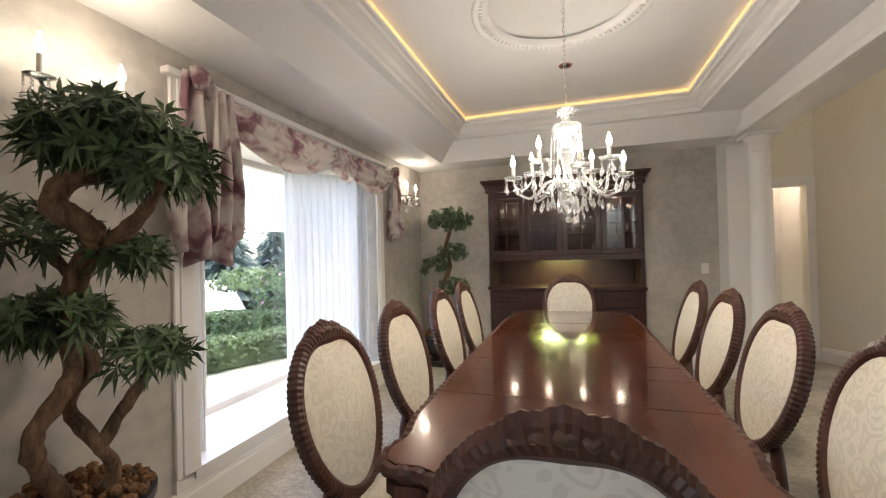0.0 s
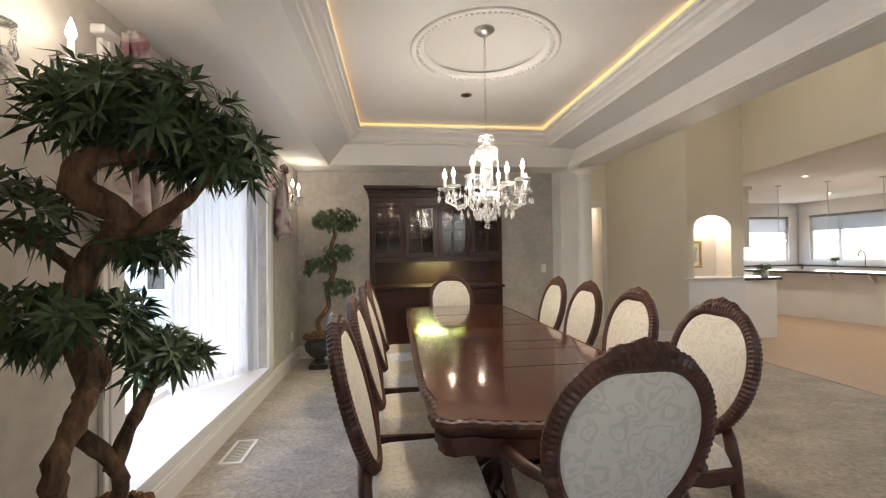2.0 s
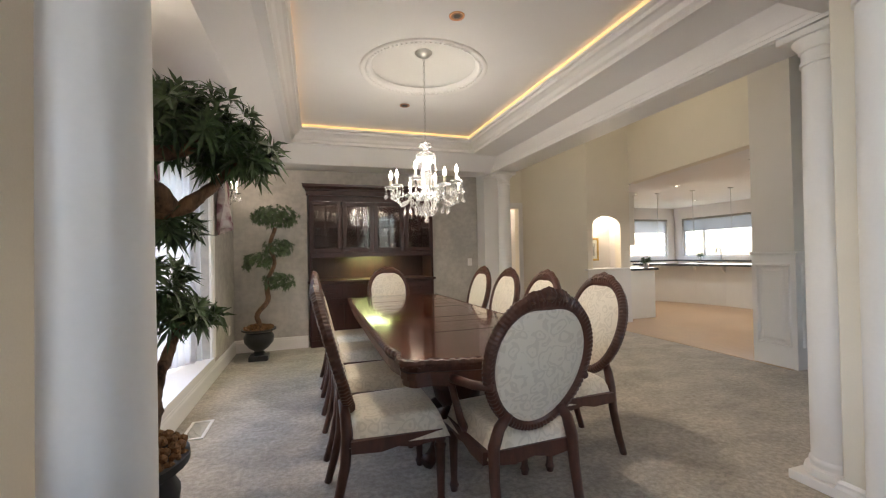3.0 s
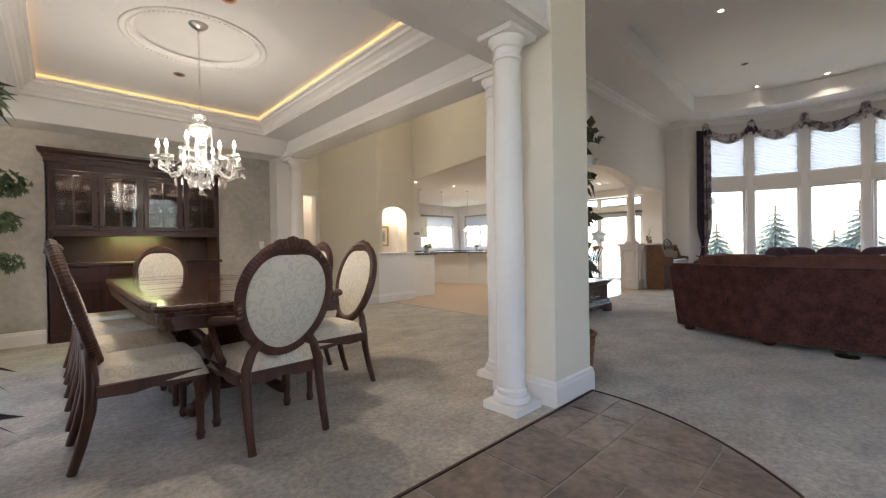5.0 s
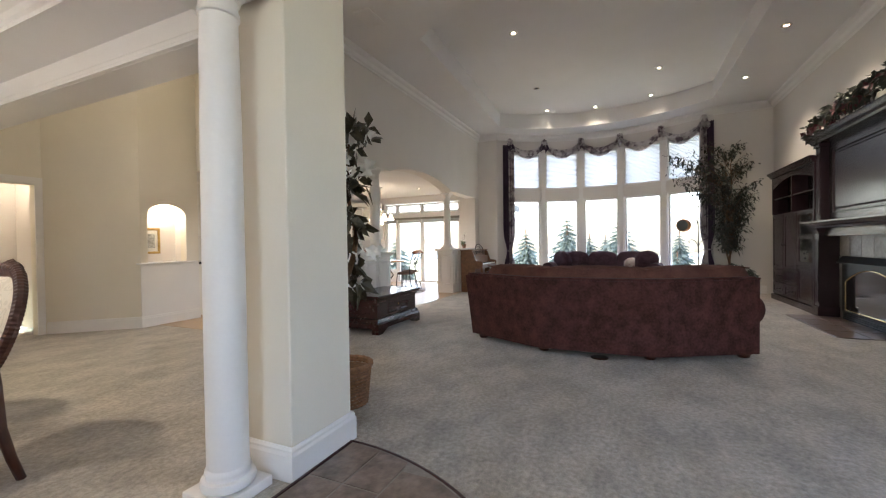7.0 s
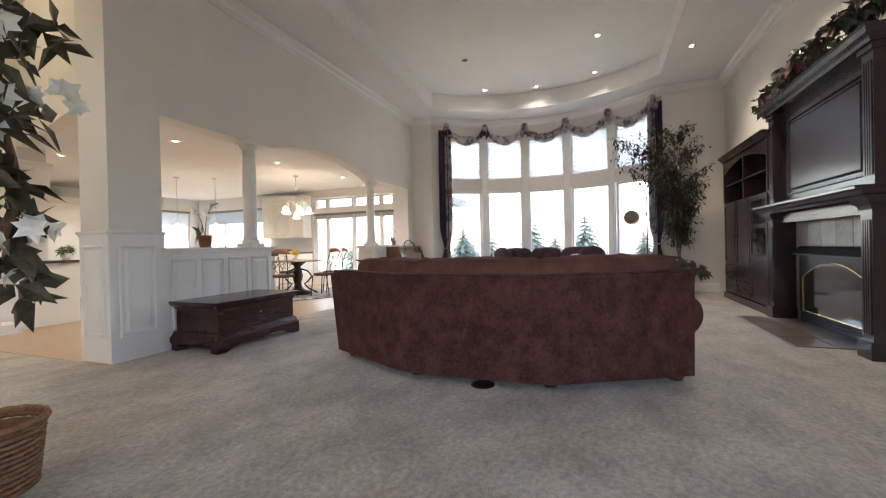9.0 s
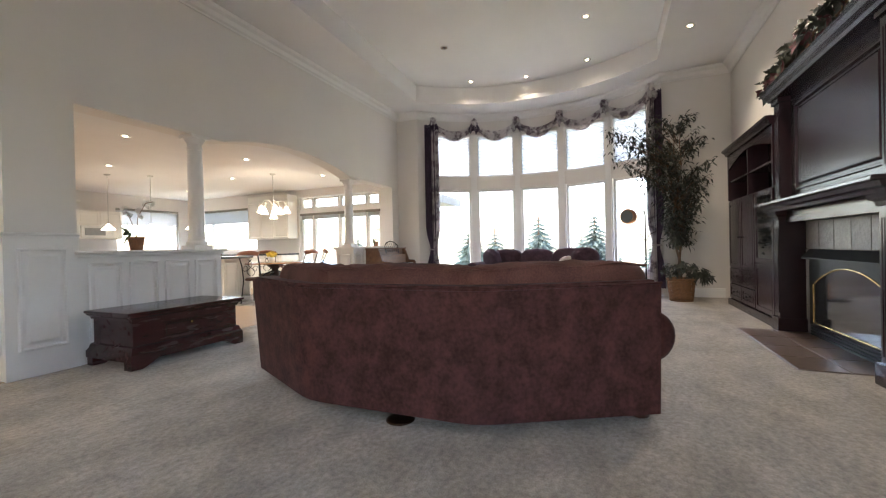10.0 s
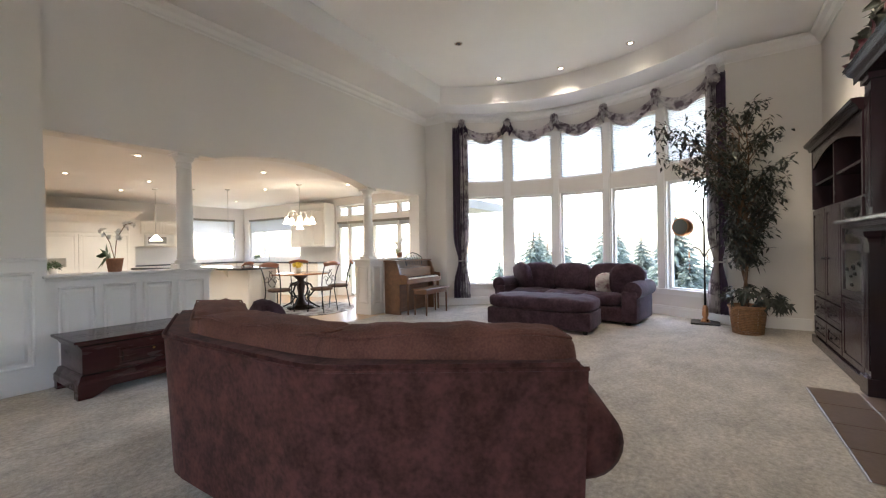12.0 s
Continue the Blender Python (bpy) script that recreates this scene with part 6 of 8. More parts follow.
def hanging(p0, p1, ztop, zbot, folds, depth, n=None, gather=0.0, seed=0):
    """Rows of a pleated curtain between two plan points."""
    rnd = random.Random(seed)
    a, b = Vector((p0[0], p0[1], 0)), Vector((p1[0], p1[1], 0))
    d = (b - a)
    nrm = Vector((-d.y, d.x, 0)).normalized()
    n = n or folds * 8
    ph = [rnd.uniform(-0.6, 0.6) for _ in range(folds + 2)]
    rows = []
    zs = [ztop + (zbot - ztop) * i / 24 for i in range(25)]
    for i, z in enumerate(zs):
        row = []
        for k in range(n + 1):
            u = k / n
            w = math.sin(2 * math.pi * folds * u + ph[int(u * folds)] * 0.3 + 0.15 * math.sin(i * 0.4))
            p = a + d * u + nrm * depth * w * (0.5 + 0.5 * min(1, i / 6)) + nrm * 0.2 * depth * math.sin(5 * u + i * 0.2)
            row.append((p.x, p.y, z + (0.006 * math.sin(17 * u) if i == 24 else 0)))
        rows.append(row)
    return rows


cur = thing("sheer_curtain", (0, 0, 0), "white sheer curtain panel hanging in the bay window", "curtain", "bay sheers")
cloth("panel", hanging((-2.40, 2.98), (-1.93, 3.66), 2.15, 0.27, 13, 0.018, seed=2), SHEER, cur, "pleated white sheer", 0.0008)
cur = thing("sheer_curtain", (0, 0, 0), "narrow white sheer curtain panel at the bay window edge", "curtain", "bay sheers")
cloth("panel", hanging((-1.93, 1.67), (-2.24, 1.93), 2.15, 0.27, 5, 0.02, seed=3), SHEER, cur, "thin white sheer", 0.0008)


def swag(a, b, ztop, drop_by, out, n=20, rowsn=14, seed=0, tilt=None):
    """A draped swag between two plan points; hangs outward along 'out'."""
    rnd = random.Random(seed)
    a, b, out = Vector(a), Vector(b), Vector(out).normalized()
    rows = []
    for j in range(rowsn + 1):
        v = j / rowsn
        row = []
        for k in range(n + 1):
            u = k / n
            s = math.sin(math.pi * u) ** 0.75
            p = a.lerp(b, u)
            fold = 0.022 * math.sin(v * 6 * math.pi + 2.2 * math.sin(math.pi * u) + 0.6 * math.sin(9 * u + seed))
            z = ztop(u) - drop_by * (0.28 + 0.72 * s) * v - 0.05 * s * v
            q = p + out * (0.05 + fold * (0.3 + v) + 0.03 * s * math.sin(math.pi * v))
            row.append((q.x, q.y, z))
        rows.append(row)
    return rows


def jabot(at, out, along, z0, z1, w, seed=0, taper=0.5, depth=0.035):
    """A gathered hanging tail."""
    at, out, along = Vector(at), Vector(out).normalized(), Vector(along).normalized()
    rows = []
    for j in range(15):
        v = j / 14
        row = []
        ww = w * (taper + (1 - taper) * min(1, v * 1.6))
        for k in range(29):
            u = k / 28 - 0.5
            q = at + along * u * ww + out * (0.06 + depth * (math.sin(u * 15 + seed + 1.1 * v + 0.7 * math.sin(5 * v + seed)) + 0.35 * math.sin(u * 31 + 3 * v)) * (0.4 + v))
            zb = z1 + 0.09 * abs(math.sin(u * 6 + seed)) * v
            row.append((q.x, q.y, z0 + (zb - z0) * v))
        rows.append(row)
    return rows


def knot(at, s, seed=0):
    """One gathered rosette of cloth: a ball with deep folds."""
    bm = bmn()
    bmesh.ops.create_uvsphere(bm, u_segments=40, v_segments=20, radius=1)
    for v in bm.verts:
        a, p = math.atan2(v.co.y, v.co.x), math.asin(max(-1, min(1, v.co.z)))
        f = 1 + 0.16 * math.sin(7 * a + 2.5 * p + seed) + 0.10 * math.sin(11 * a - 4 * p + 2 * seed) + 0.12 * noise.noise(v.co * 1.7 + Vector((seed, 0, 0)))
        v.co = Vector(at) + Vector((v.co.x * 0.95, v.co.y * 0.95, v.co.z * 1.15)) * s * f
    return bm


val = thing("window_valance", (0, 0, 0), "floral fabric scarf valance swagged over the bay window", "valance")
X = W + 0.03
cloth("swag", swag((X, 1.62, 0), (X, 2.92, 0), lambda u: 2.27 - 0.01 * u, 0.27, (1, 0, 0), 24, 16, 1), FLORAL, val)
cloth("swag", swag((X, 2.95, 0), (X, 4.02, 0), lambda u: 2.26, 0.25, (1, 0, 0), 24, 16, 2), FLORAL, val)
cloth("tail", jabot((X, 1.58, 0), (1, 0, 0), (0, 1, 0), 2.33, 1.31, 0.34, 1, 0.55, 0.05), FLORAL, val)
cloth("tail", jabot((X + 0.05, 1.70, 0), (1, 0, 0), (0, 1, 0), 2.28, 1.42, 0.20, 2, 0.6, 0.04), FLORAL, val)
cloth("tail", jabot((X, 4.06, 0), (1, 0, 0), (0, 1, 0), 2.30, 1.50, 0.26, 3, 0.5, 0.045), FLORAL, val)
part("knot", knot((X + 0.08, 1.57, 2.31), 0.05, 1), FLORAL, val, smooth=True)
part("knot", knot((X + 0.08, 2.93, 2.20), 0.055, 2), FLORAL, val, smooth=True)
cloth("tail", jabot((X + 0.03, 2.96, 0), (1, 0, 0), (0, 1, 0), 2.22, 1.98, 0.20, 5, 0.5, 0.04), FLORAL, val)
part("knot", knot((X + 0.07, 4.06, 2.27), 0.045, 3), FLORAL, val, smooth=True)

val = thing("window_valance", (0, 0, 0), "grey-mauve patterned swag valance over the bowed windows", "valance")


def bow_pt(a, r):
    return Vector((C[0] + r * math.cos(a), C[1] + r * math.sin(a), 0))


for i in range(5):
    a0, a1 = WA0 - step * i, WA0 - step * (i + 1)
    mid = (a0 + a1) / 2
    cloth("swag", swag(bow_pt(a0, R - 0.06), bow_pt(a1, R - 0.06), lambda u: 3.84 - 0.19 * math.sin(math.pi * u), 0.19, (-math.cos(mid), -math.sin(mid), 0), 20, 12, i), SMOKE, val)
for i in range(6):
    a = WA0 - step * i
    part("knot", knot(tuple(bow_pt(a, R - 0.14) + Vector((0, 0, 3.85))), 0.075, i + 9), SMOKE, val, smooth=True)
    cloth("tail", jabot(bow_pt(a, R - 0.1), (-math.cos(a), -math.sin(a), 0), (-math.sin(a), math.cos(a), 0), 3.86, 3.58, 0.27, i, 0.45, 0.035), SMOKE if i not in (0, 1) else PURPLE, val)
for a, sgn, lab in ((WA0 + 0.012, 1, 0), (WA1 - 0.012, -1, 5)):
    dr = thing("side_drape", (0, 0, 0), "long purple drape with grey-mauve edge, tied back low", "drape", "bow window drapes")
    p = bow_pt(a, R - 0.1)
    tan = Vector((-math.sin(a), math.cos(a), 0))
    for nm, off, wd, mt, sd in (("panel", 0.05 * sgn, 0.22, PURPLE, 1), ("edge_panel", -0.07 * sgn, 0.16, SMOKE, 2)):
        rows = []
        for j in range(31):
            v = j / 30
            z = 3.78 - 3.62 * v
            pinch = 1 - 0.6 * math.exp(-((z - 0.95) / 0.28) ** 2)
            row = []
            for k in range(29):
                u = k / 28 - 0.5
                q = p + tan * (off * pinch + u * wd * pinch * (1 + 0.2 * v)) + Vector((-math.cos(a), -math.sin(a), 0)) * (0.03 * math.sin(u * 26 + sd) * pinch + (0.02 if sd == 2 else 0))
                row.append((q.x, q.y, z))
            rows.append(row)
        cloth(nm, rows, mt, dr)
    part("tie_back", tube(bmn(), [tuple(p + tan * 0.09 * math.cos(b) + Vector((-math.cos(a), -math.sin(a), 0)) * 0.06 * math.sin(b) + Vector((0, 0, 0.95))) for b in [2 * math.pi * i / 16 for i in range(16)]], 0.014, 6, True), SMOKE, dr)


# ---- sofas ----
def offset_poly(pts, d):
    """An open plan line moved to its left by d."""
    out = []
    for i, p in enumerate(pts):
        p = Vector(p)
        d0 = (p - Vector(pts[i - 1])).normalized() if i else (Vector(pts[1]) - p).normalized()
        d1 = (Vector(pts[i + 1]) - p).normalized() if i < len(pts) - 1 else d0
        n0, n1 = Vector((-d0.y, d0.x)), Vector((-d1.y, d1.x))
        m = (n0 + n1)
        m = m / m.dot(n0)
        out.append(tuple(p + m * d))
    return out


def cushion(name, parent, c, size, rz, material, label="", puff=0.5, rx=0.0, ry=0.0, e=5.0):
    """A soft rounded block of full size."""
    bm = bmn()
    bmesh.ops.create_cube(bm, size=1)
    bmesh.ops.subdivide_edges(bm, edges=bm.edges[:], cuts=9, use_grid_fill=True)
    m = pose(*c, rx, ry, rz)
    rn = random.Random(hash(name) % 7 + int(c[1] * 100) % 50)
    p1, p2 = rn.uniform(0, 6), rn.uniform(0, 6)
    for v in bm.verts:
        x, y, z = (v.co * 2)
        l = (abs(x) ** e + abs(y) ** e + abs(z) ** e) ** (1 / e)
        big = max(abs(x), abs(y), abs(z))
        f = big / max(l, 1e-6)
        x, y, z = x * f, y * f, z * f
        bul = puff * 0.12
        w = 0.012 * math.sin(9 * x + p1) * math.cos(7 * y + p2) + 0.007 * noise.noise(Vector((x * 4 + p1, y * 3, z * 3)))
        v.co = m @ Vector((x * size[0] / 2 * (1 + bul * (1 - y * y) * (1 - z * z) * 0.5), y * size[1] / 2 * (1 + bul * (1 - x * x) * (1 - z * z)), z * size[2] / 2 * (1 + bul * 2 * (1 - x * x) * (1 - y * y)) + w))
    return part(name, bm, material, parent, label, smooth=True)


sofa = thing("sectional_sofa", (0, 0, 0), "brown microsuede curved sectional sofa with loose back cushions", "sofa")
line = [(4.67, -2.74), (4.18, -1.83), (4.17, -0.74), (4.60, 0.12)]
line_top = [(4.72, -2.76), (4.155, -1.86), (4.165, -0.66), (4.63, 0.22)]


def skin_wall(bm, low, high, inner_low, inner_high, z0, z1):
    n = len(low)
    A, B, Cc, D = ([bm.verts.new((x, y, z)) for x, y in pl] for pl, z in ((low, z0), (high, z1), (inner_high, z1), (inner_low, z0)))
    for i in range(n - 1):
        for p, q in ((A, B), (B, Cc), (Cc, D), (D, A)):
            bm.faces.new((p[i], p[i + 1], q[i + 1], q[i]))
    for i in (0, n - 1):
        bm.faces.new((A[i], B[i], Cc[i], D[i]))
    bmesh.ops.recalc_face_normals(bm, faces=bm.faces)
    return bm


def densify(pts, k, soft=0.12):
    """A line with rounded corners and k points a span."""
    P = [Vector(p) for p in pts]
    out = []
    for i in range(len(P) - 1):
        for j in range(k):
            out.append(P[i].lerp(P[i + 1], j / k))
    out.append(P[-1])
    for _ in range(1):
        out = [out[0]] + [(out[i - 1] + out[i] * 2 + out[i + 1]) / 4 for i in range(1, len(out) - 1)] + [out[-1]]
    return [tuple(p) for p in out]


lo, hi = densify(line, 10, 0.05), densify(line_top, 10, 0.06)
bm = skin_wall(bmn(), lo, hi, offset_poly(lo, -0.20), offset_poly(hi, -0.20), 0.07, 0.80)
bmesh.ops.bevel(bm, geom=[e for e in bm.edges if all(v.co.z > 0.7 for v in e.verts)], offset=0.025, segments=3, affect="EDGES")
part("back", bm, SOFA, sofa, "mottled brown microsuede back", smooth=True, angle=60)
part("back_piping", tube(bmn(), [(x, y, 0.784) for x, y in offset_poly(hi, 0.002)[:-1]], 0.009, 6), SOFA, sofa, "rolled top seam")
seat_line = offset_poly(lo, -0.20)
bm = skin_wall(bmn(), seat_line, seat_line, offset_poly(lo, -0.92), offset_poly(lo, -0.92), 0.07, 0.30)
part("seat_base", bm, SOFA, sofa)
for i in range(3):
    a, b = Vector(line[i]), Vector(line[i + 1])
    d = (b - a)
    ang = math.degrees(math.atan2(d.y, d.x))
    nrm = Vector((d.y, -d.x)).normalized()
    mid = (a + b) / 2
    cs = mid + nrm * 0.60
    L = d.length * (0.92 if i != 1 else 0.86)
    cushion("seat_cushion", sofa, (cs.x, cs.y, 0.38), (L * 0.92, 0.66, 0.19), ang, CORD, "brown seat cushion")
    cb = mid + nrm * 0.24 - d.normalized() * (0.10 if i == 2 else 0.0)
    W3 = L * (0.98 if i == 2 else 1.13)
    cushion("back_cushion", sofa, (cb.x, cb.y, 0.725), (W3, 0.32, 0.34), ang, CORD, "plump ribbed brown back cushion", 0.35, rx=4, e=6.0)
    mw = pose(cb.x, cb.y, 0.725, 4, 0, ang)
    hx, hy = W3 / 2 * 0.95, 0.16 * 0.90
    welt = [mw @ Vector((hx * a, hy * b, 0.152 + 0.010 * math.sin(7 * a + 3 * i))) for a, b in [(-1 + k / 8, -1) for k in range(17)] + [(1, -0.5), (1, 0), (1, 0.5)] + [(1 - k / 8, 1) for k in range(17)] + [(-1, 0.5), (-1, 0), (-1, -0.5)]]
    part("cushion_welt", tube(bmn(), welt, 0.006, 6, True), CORD, sofa, "welted cushion edge", smooth=True)
for p, d in ((line[0], Vector(line[1]) - Vector(line[0])), (line[3], Vector(line[3]) - Vector(line[2]))):
    d.normalize()
    nrm = Vector((d.y, -d.x))
    s = -1 if p == line[0] else 1
    base = Vector(p) + nrm * 0.52 - d * 0.10 * s
    ang = math.degrees(math.atan2(d.y, d.x))
    part("arm", cbox(-0.10, 0.10, -0.42, 0.42, 0.07, 0.56, 0.03, 2, pose(base.x, base.y, 0, 0, 0, ang)), SOFA, sofa, smooth=True, angle=50)
    m = pose(base.x + d.x * 0.15 * s, base.y + d.y * 0.15 * s, 0.46, 90, 0, ang)
    part("arm_roll", lathe(bmn(), [(0.001, -0.42), (0.11, -0.41), (0.15, -0.37), (0.16, 0.0), (0.15, 0.36), (0.12, 0.41), (0.001, 0.42)], 24, m=m), SOFA, sofa, "rolled sofa arm", smooth=True, angle=60)
for x, y in ((4.80, -2.64), (4.40, -1.80), (4.38, -0.78), (4.72, 0.02), (5.40, -2.30), (5.30, -0.40)):
    part("foot", lathe(bmn(), [(0.05, 0), (0.06, 0.03), (0.055, 0.07)], 14, (x, y, 0)), MAHOGANY, sofa, "dark bun foot", smooth=True)
cushion("throw_pillow", sofa, (5.20, -0.10, 0.60), (0.45, 0.16, 0.40), 80, PLUM, "plum throw pillow", 1.0, rx=-20)
# floor outlet
tagged(link("floor_outlet", lathe(bmn(), [(0.085, 0.0005), (0.085, 0.008), (0.07, 0.012), (0.001, 0.012)], 24, (4.26, -1.345, 0)), mat("bronze_cover", (0.07, 0.035, 0.02), 0.35, metal=0.8), None, "", True), "round bronze floor outlet cover on the carpet", "floor outlet")

s2 = thing("sofa", (10.42, -1.05, 0), "plum microsuede three-seat sofa with rolled arms", "sofa", rz=-97)
part("base", cbox(-1.22, 1.22, -0.48, 0.44, 0.05, 0.27, 0.02, 2), PLUM, s2, smooth=True, angle=50)
part("back", cbox(-1.18, 1.18, 0.20, 0.46, 0.25, 0.80, 0.05, 3), PLUM, s2, smooth=True, angle=60)
for i in range(3):
    x = -0.66 + i * 0.66
    cushion("seat_cushion", s2, (x, -0.10, 0.36), (0.65, 0.72, 0.19), 0, PLUM)
    cushion("back_cushion", s2, (x, 0.18, 0.66), (0.66, 0.24, 0.44), 0, PLUM, "", 0.9, rx=-10)
for s in (-1, 1):
    part("arm", cbox(s * 1.14 - 0.11, s * 1.14 + 0.11, -0.50, 0.44, 0.05, 0.52, 0.02, 2), PLUM, s2, smooth=True, angle=50)
    part("arm_roll", lathe(bmn(), [(0.001, -0.47), (0.11, -0.465), (0.135, -0.43), (0.135, 0.46), (0.001, 0.50)], 20, m=pose(s * 1.18, 0, 0.53, 90)), PLUM, s2, "rolled arm", smooth=True, angle=60)
    for y in (-0.40, 0.36):
        part("foot", lathe(bmn(), [(0.035, 0), (0.045, 0.03), (0.04, 0.05)], 12, (s * 1.1, y, 0)), BLACK, s2)
for c, sz, rz, mt, lb in (((0.98, -0.02, 0.66), (0.50, 0.17, 0.42), 30, PLUM, "plum throw pillow on the sofa"), ((-0.92, 0.0, 0.66), (0.52, 0.18, 0.42), -35, PLUM, "plum throw pillow on the sofa"), ((0.68, -0.12, 0.60), (0.30, 0.12, 0.27), 22, FLORAL, "small floral throw pillow on the sofa")):
    tp = thing("throw_pillow", (0, 0, 0), lb, "pillow")
    tp.matrix_world = s2.matrix_world @ pose(*c, 12, 0, rz)
    cushion("cover", tp, (0, 0, 0), sz, 0, mt, "", 1.4)
ot = thing("ottoman", (9.18, -1.0, 0), "long plum microsuede ottoman with padded top", "ottoman", rz=-90)
part("body", cbox(-0.78, 0.78, -0.34, 0.34, 0.05, 0.30, 0.02, 2), PLUM, ot, smooth=True, angle=50)
cushion("padded_top", ot, (0, 0, 0.39), (1.60, 0.72, 0.21), 0, PLUM, "", 0.3)
for x in (-0.7, 0.7):
    for y in (-0.28, 0.28):
        part("foot", lathe(bmn(), [(0.03, 0), (0.04, 0.03), (0.035, 0.05)], 12, (x, y, 0)), BLACK, ot)


# ---- blanket chest ----
cst = thing("blanket_chest", (0, 0, 0), "dark mahogany blanket chest with a flat lid, by the knee wall", "chest")
part("body", cbox(4.36, 5.40, 1.345, 1.93, 0.10, 0.44, 0.004), CHESTWOOD, cst)
part("lid", cbox(4.295, 5.465, 1.285, 1.955, 0.475, 0.50, 0.008, 2), CHESTWOOD, cst)
cv = [(0, 0), (0.012, 0.0), (0.016, 0.02), (0.035, 0.035), (0.04, 0.055), (0, 0.055)]
rect = [(4.36, 1.345), (4.36, 1.93), (5.40, 1.93), (5.40, 1.345)]
part("lid_moulding", moulding(bmn(), cv, [(x, y, 0.42) for x, y in rect], True), CHESTWOOD, cst)
part("base_moulding", moulding(bmn(), [(0, 0), (0.045, 0), (0.045, 0.06), (0.03, 0.08), (0.02, 0.12), (0, 0.13)], [(x, y, 0.07) for x, y in rect], True), CHESTWOOD, cst)
for x0, x1 in ((4.315, 4.55), (5.21, 5.445)):
    for y0, y1 in ((1.30, 1.40), (1.87, 1.95)):
        bm = prism(bmn(), [(x0, 0), (x0 + 0.10 if x0 < 5 else x0 + 0.135, 0), (x1, 0.07), (x0, 0.07)] if x0 < 5 else [(x0, 0.07), (x1 - 0.10, 0), (x1, 0), (x1, 0.07)], y0, y1, Matrix(((1, 0, 0, 0), (0, 0, 1, 0), (0, 1, 0, 0), (0, 0, 0, 1))))
        part("bracket_foot", bm, CHESTWOOD, cst)
bm = bmn()
raised_panel(bm, 4.62, 5.16, 0.235, 0.37, Matrix(((1, 0, 0, 0), (0, 0, -1, 1.345), (0, 1, 0, 0), (0, 0, 0, 1))), 0.006)
part("front_panel", bm, CHESTWOOD, cst)
part("keyhole", lathe(bmn(), [(0.012, 0), (0.012, 0.004)], 10, m=Matrix.Translation((4.89, 1.343, 0.33)) @ Matrix.Rotation(radians(90), 4, "X")), BRASS, cst)


# ---- fireplace wall ----
fp = thing("fireplace", (0, 0, 0), "tall espresso wood fireplace surround with mantel shelf and panelled overmantel", "fireplace")
XA, XB, FYF = 5.80, 7.755, -4.19
for x in (XA, XB):
    part("pilaster", cbox(x - 0.075, x + 0.075, SY, FYF, 0.14, 1.22), ESPRESSO, fp)
    part("pilaster_plinth", cbox(x - 0.10, x + 0.10, SY, FYF + 0.025, 0, 0.15, 0.004), ESPRESSO, fp)
    bm = bmn()
    for k in range(4):
        box(bm, x - 0.055 + k * 0.03, x - 0.04 + k * 0.03, FYF - 0.002, FYF + 0.008, 0.2, 1.14)
    part("fluting", bm, ESPRESSO, fp)
    part("upper_pilaster", cbox(x - 0.075, x + 0.075, SY, FYF - 0.02, 1.42, 2.50), ESPRESSO, fp)
    bm = bmn()
    for k in range(4):
        box(bm, x - 0.055 + k * 0.03, x - 0.04 + k * 0.03, FYF - 0.022, FYF - 0.012, 1.5, 2.42)
    part("fluting", bm, ESPRESSO, fp)
    part("mantel_block", moulding(bmn(), [(0, 0), (0.01, 0), (0.015, 0.03), (0.04, 0.05), (0.05, 0.09), (0, 0.09)], [(x - 0.08, SY + 0.01, 1.22), (x - 0.08, FYF, 1.22), (x + 0.08, FYF, 1.22), (x + 0.08, SY + 0.01, 1.22)]), ESPRESSO, fp)
    part("upper_block", cbox(x - 0.10, x + 0.10, SY, FYF + 0.0, 2.50, 2.55), ESPRESSO, fp)
part("mantel_shelf", cbox(XA - 0.20, XB + 0.17, SY, -4.03, 1.375, 1.41, 0.008, 2), ESPRESSO, fp, "deep mantel shelf")
part("mantel_moulding", moulding(bmn(), [(0, 0), (0.012, 0), (0.02, 0.025), (0.05, 0.04), (0.065, 0.07), (0, 0.07)], [(XB + 0.12, SY + 0.01, 1.305), (XB + 0.12, FYF + 0.05, 1.305), (XA - 0.12, FYF + 0.05, 1.305), (XA - 0.12, SY + 0.01, 1.305)][::-1]), ESPRESSO, fp)
part("frieze", cbox(XA + 0.075, XB - 0.075, SY, FYF - 0.06, 1.19, 1.375), ESPRESSO, fp)
part("overmantel", cbox(XA + 0.075, XB - 0.075, SY, -4.31, 1.41, 2.55), ESPRESSO, fp)
bm = bmn()
raised_panel(bm, XA + 0.22, XB - 0.22, 1.52, 2.42, Matrix(((1, 0, 0, 0), (0, 0, 1, -4.31), (0, 1, 0, 0), (0, 0, 0, 1))), 0.022)
part("panel", bm, ESPRESSO, fp)
part("cornice", moulding(bmn(), [(0, 0), (0.02, 0), (0.03, 0.03), (0.06, 0.06), (0.075, 0.10), (0.09, 0.12), (0, 0.12)], [(XB + 0.10, SY + 0.01, 2.55), (XB + 0.10, FYF, 2.55), (XA - 0.10, FYF, 2.55), (XA - 0.10, SY + 0.01, 2.55)][::-1]), ESPRESSO, fp)
part("cornice_top", cbox(XA - 0.10, XB + 0.10, SY, FYF, 2.55, 2.665), ESPRESSO, fp)
fb = thing("firebox", (0, 0, 0), "black gas firebox with arched glass and brass trim", "fireplace insert")
FB0, FB1, FZ = 6.02, 7.54, 0.90
FC = (FB0 + FB1) / 2
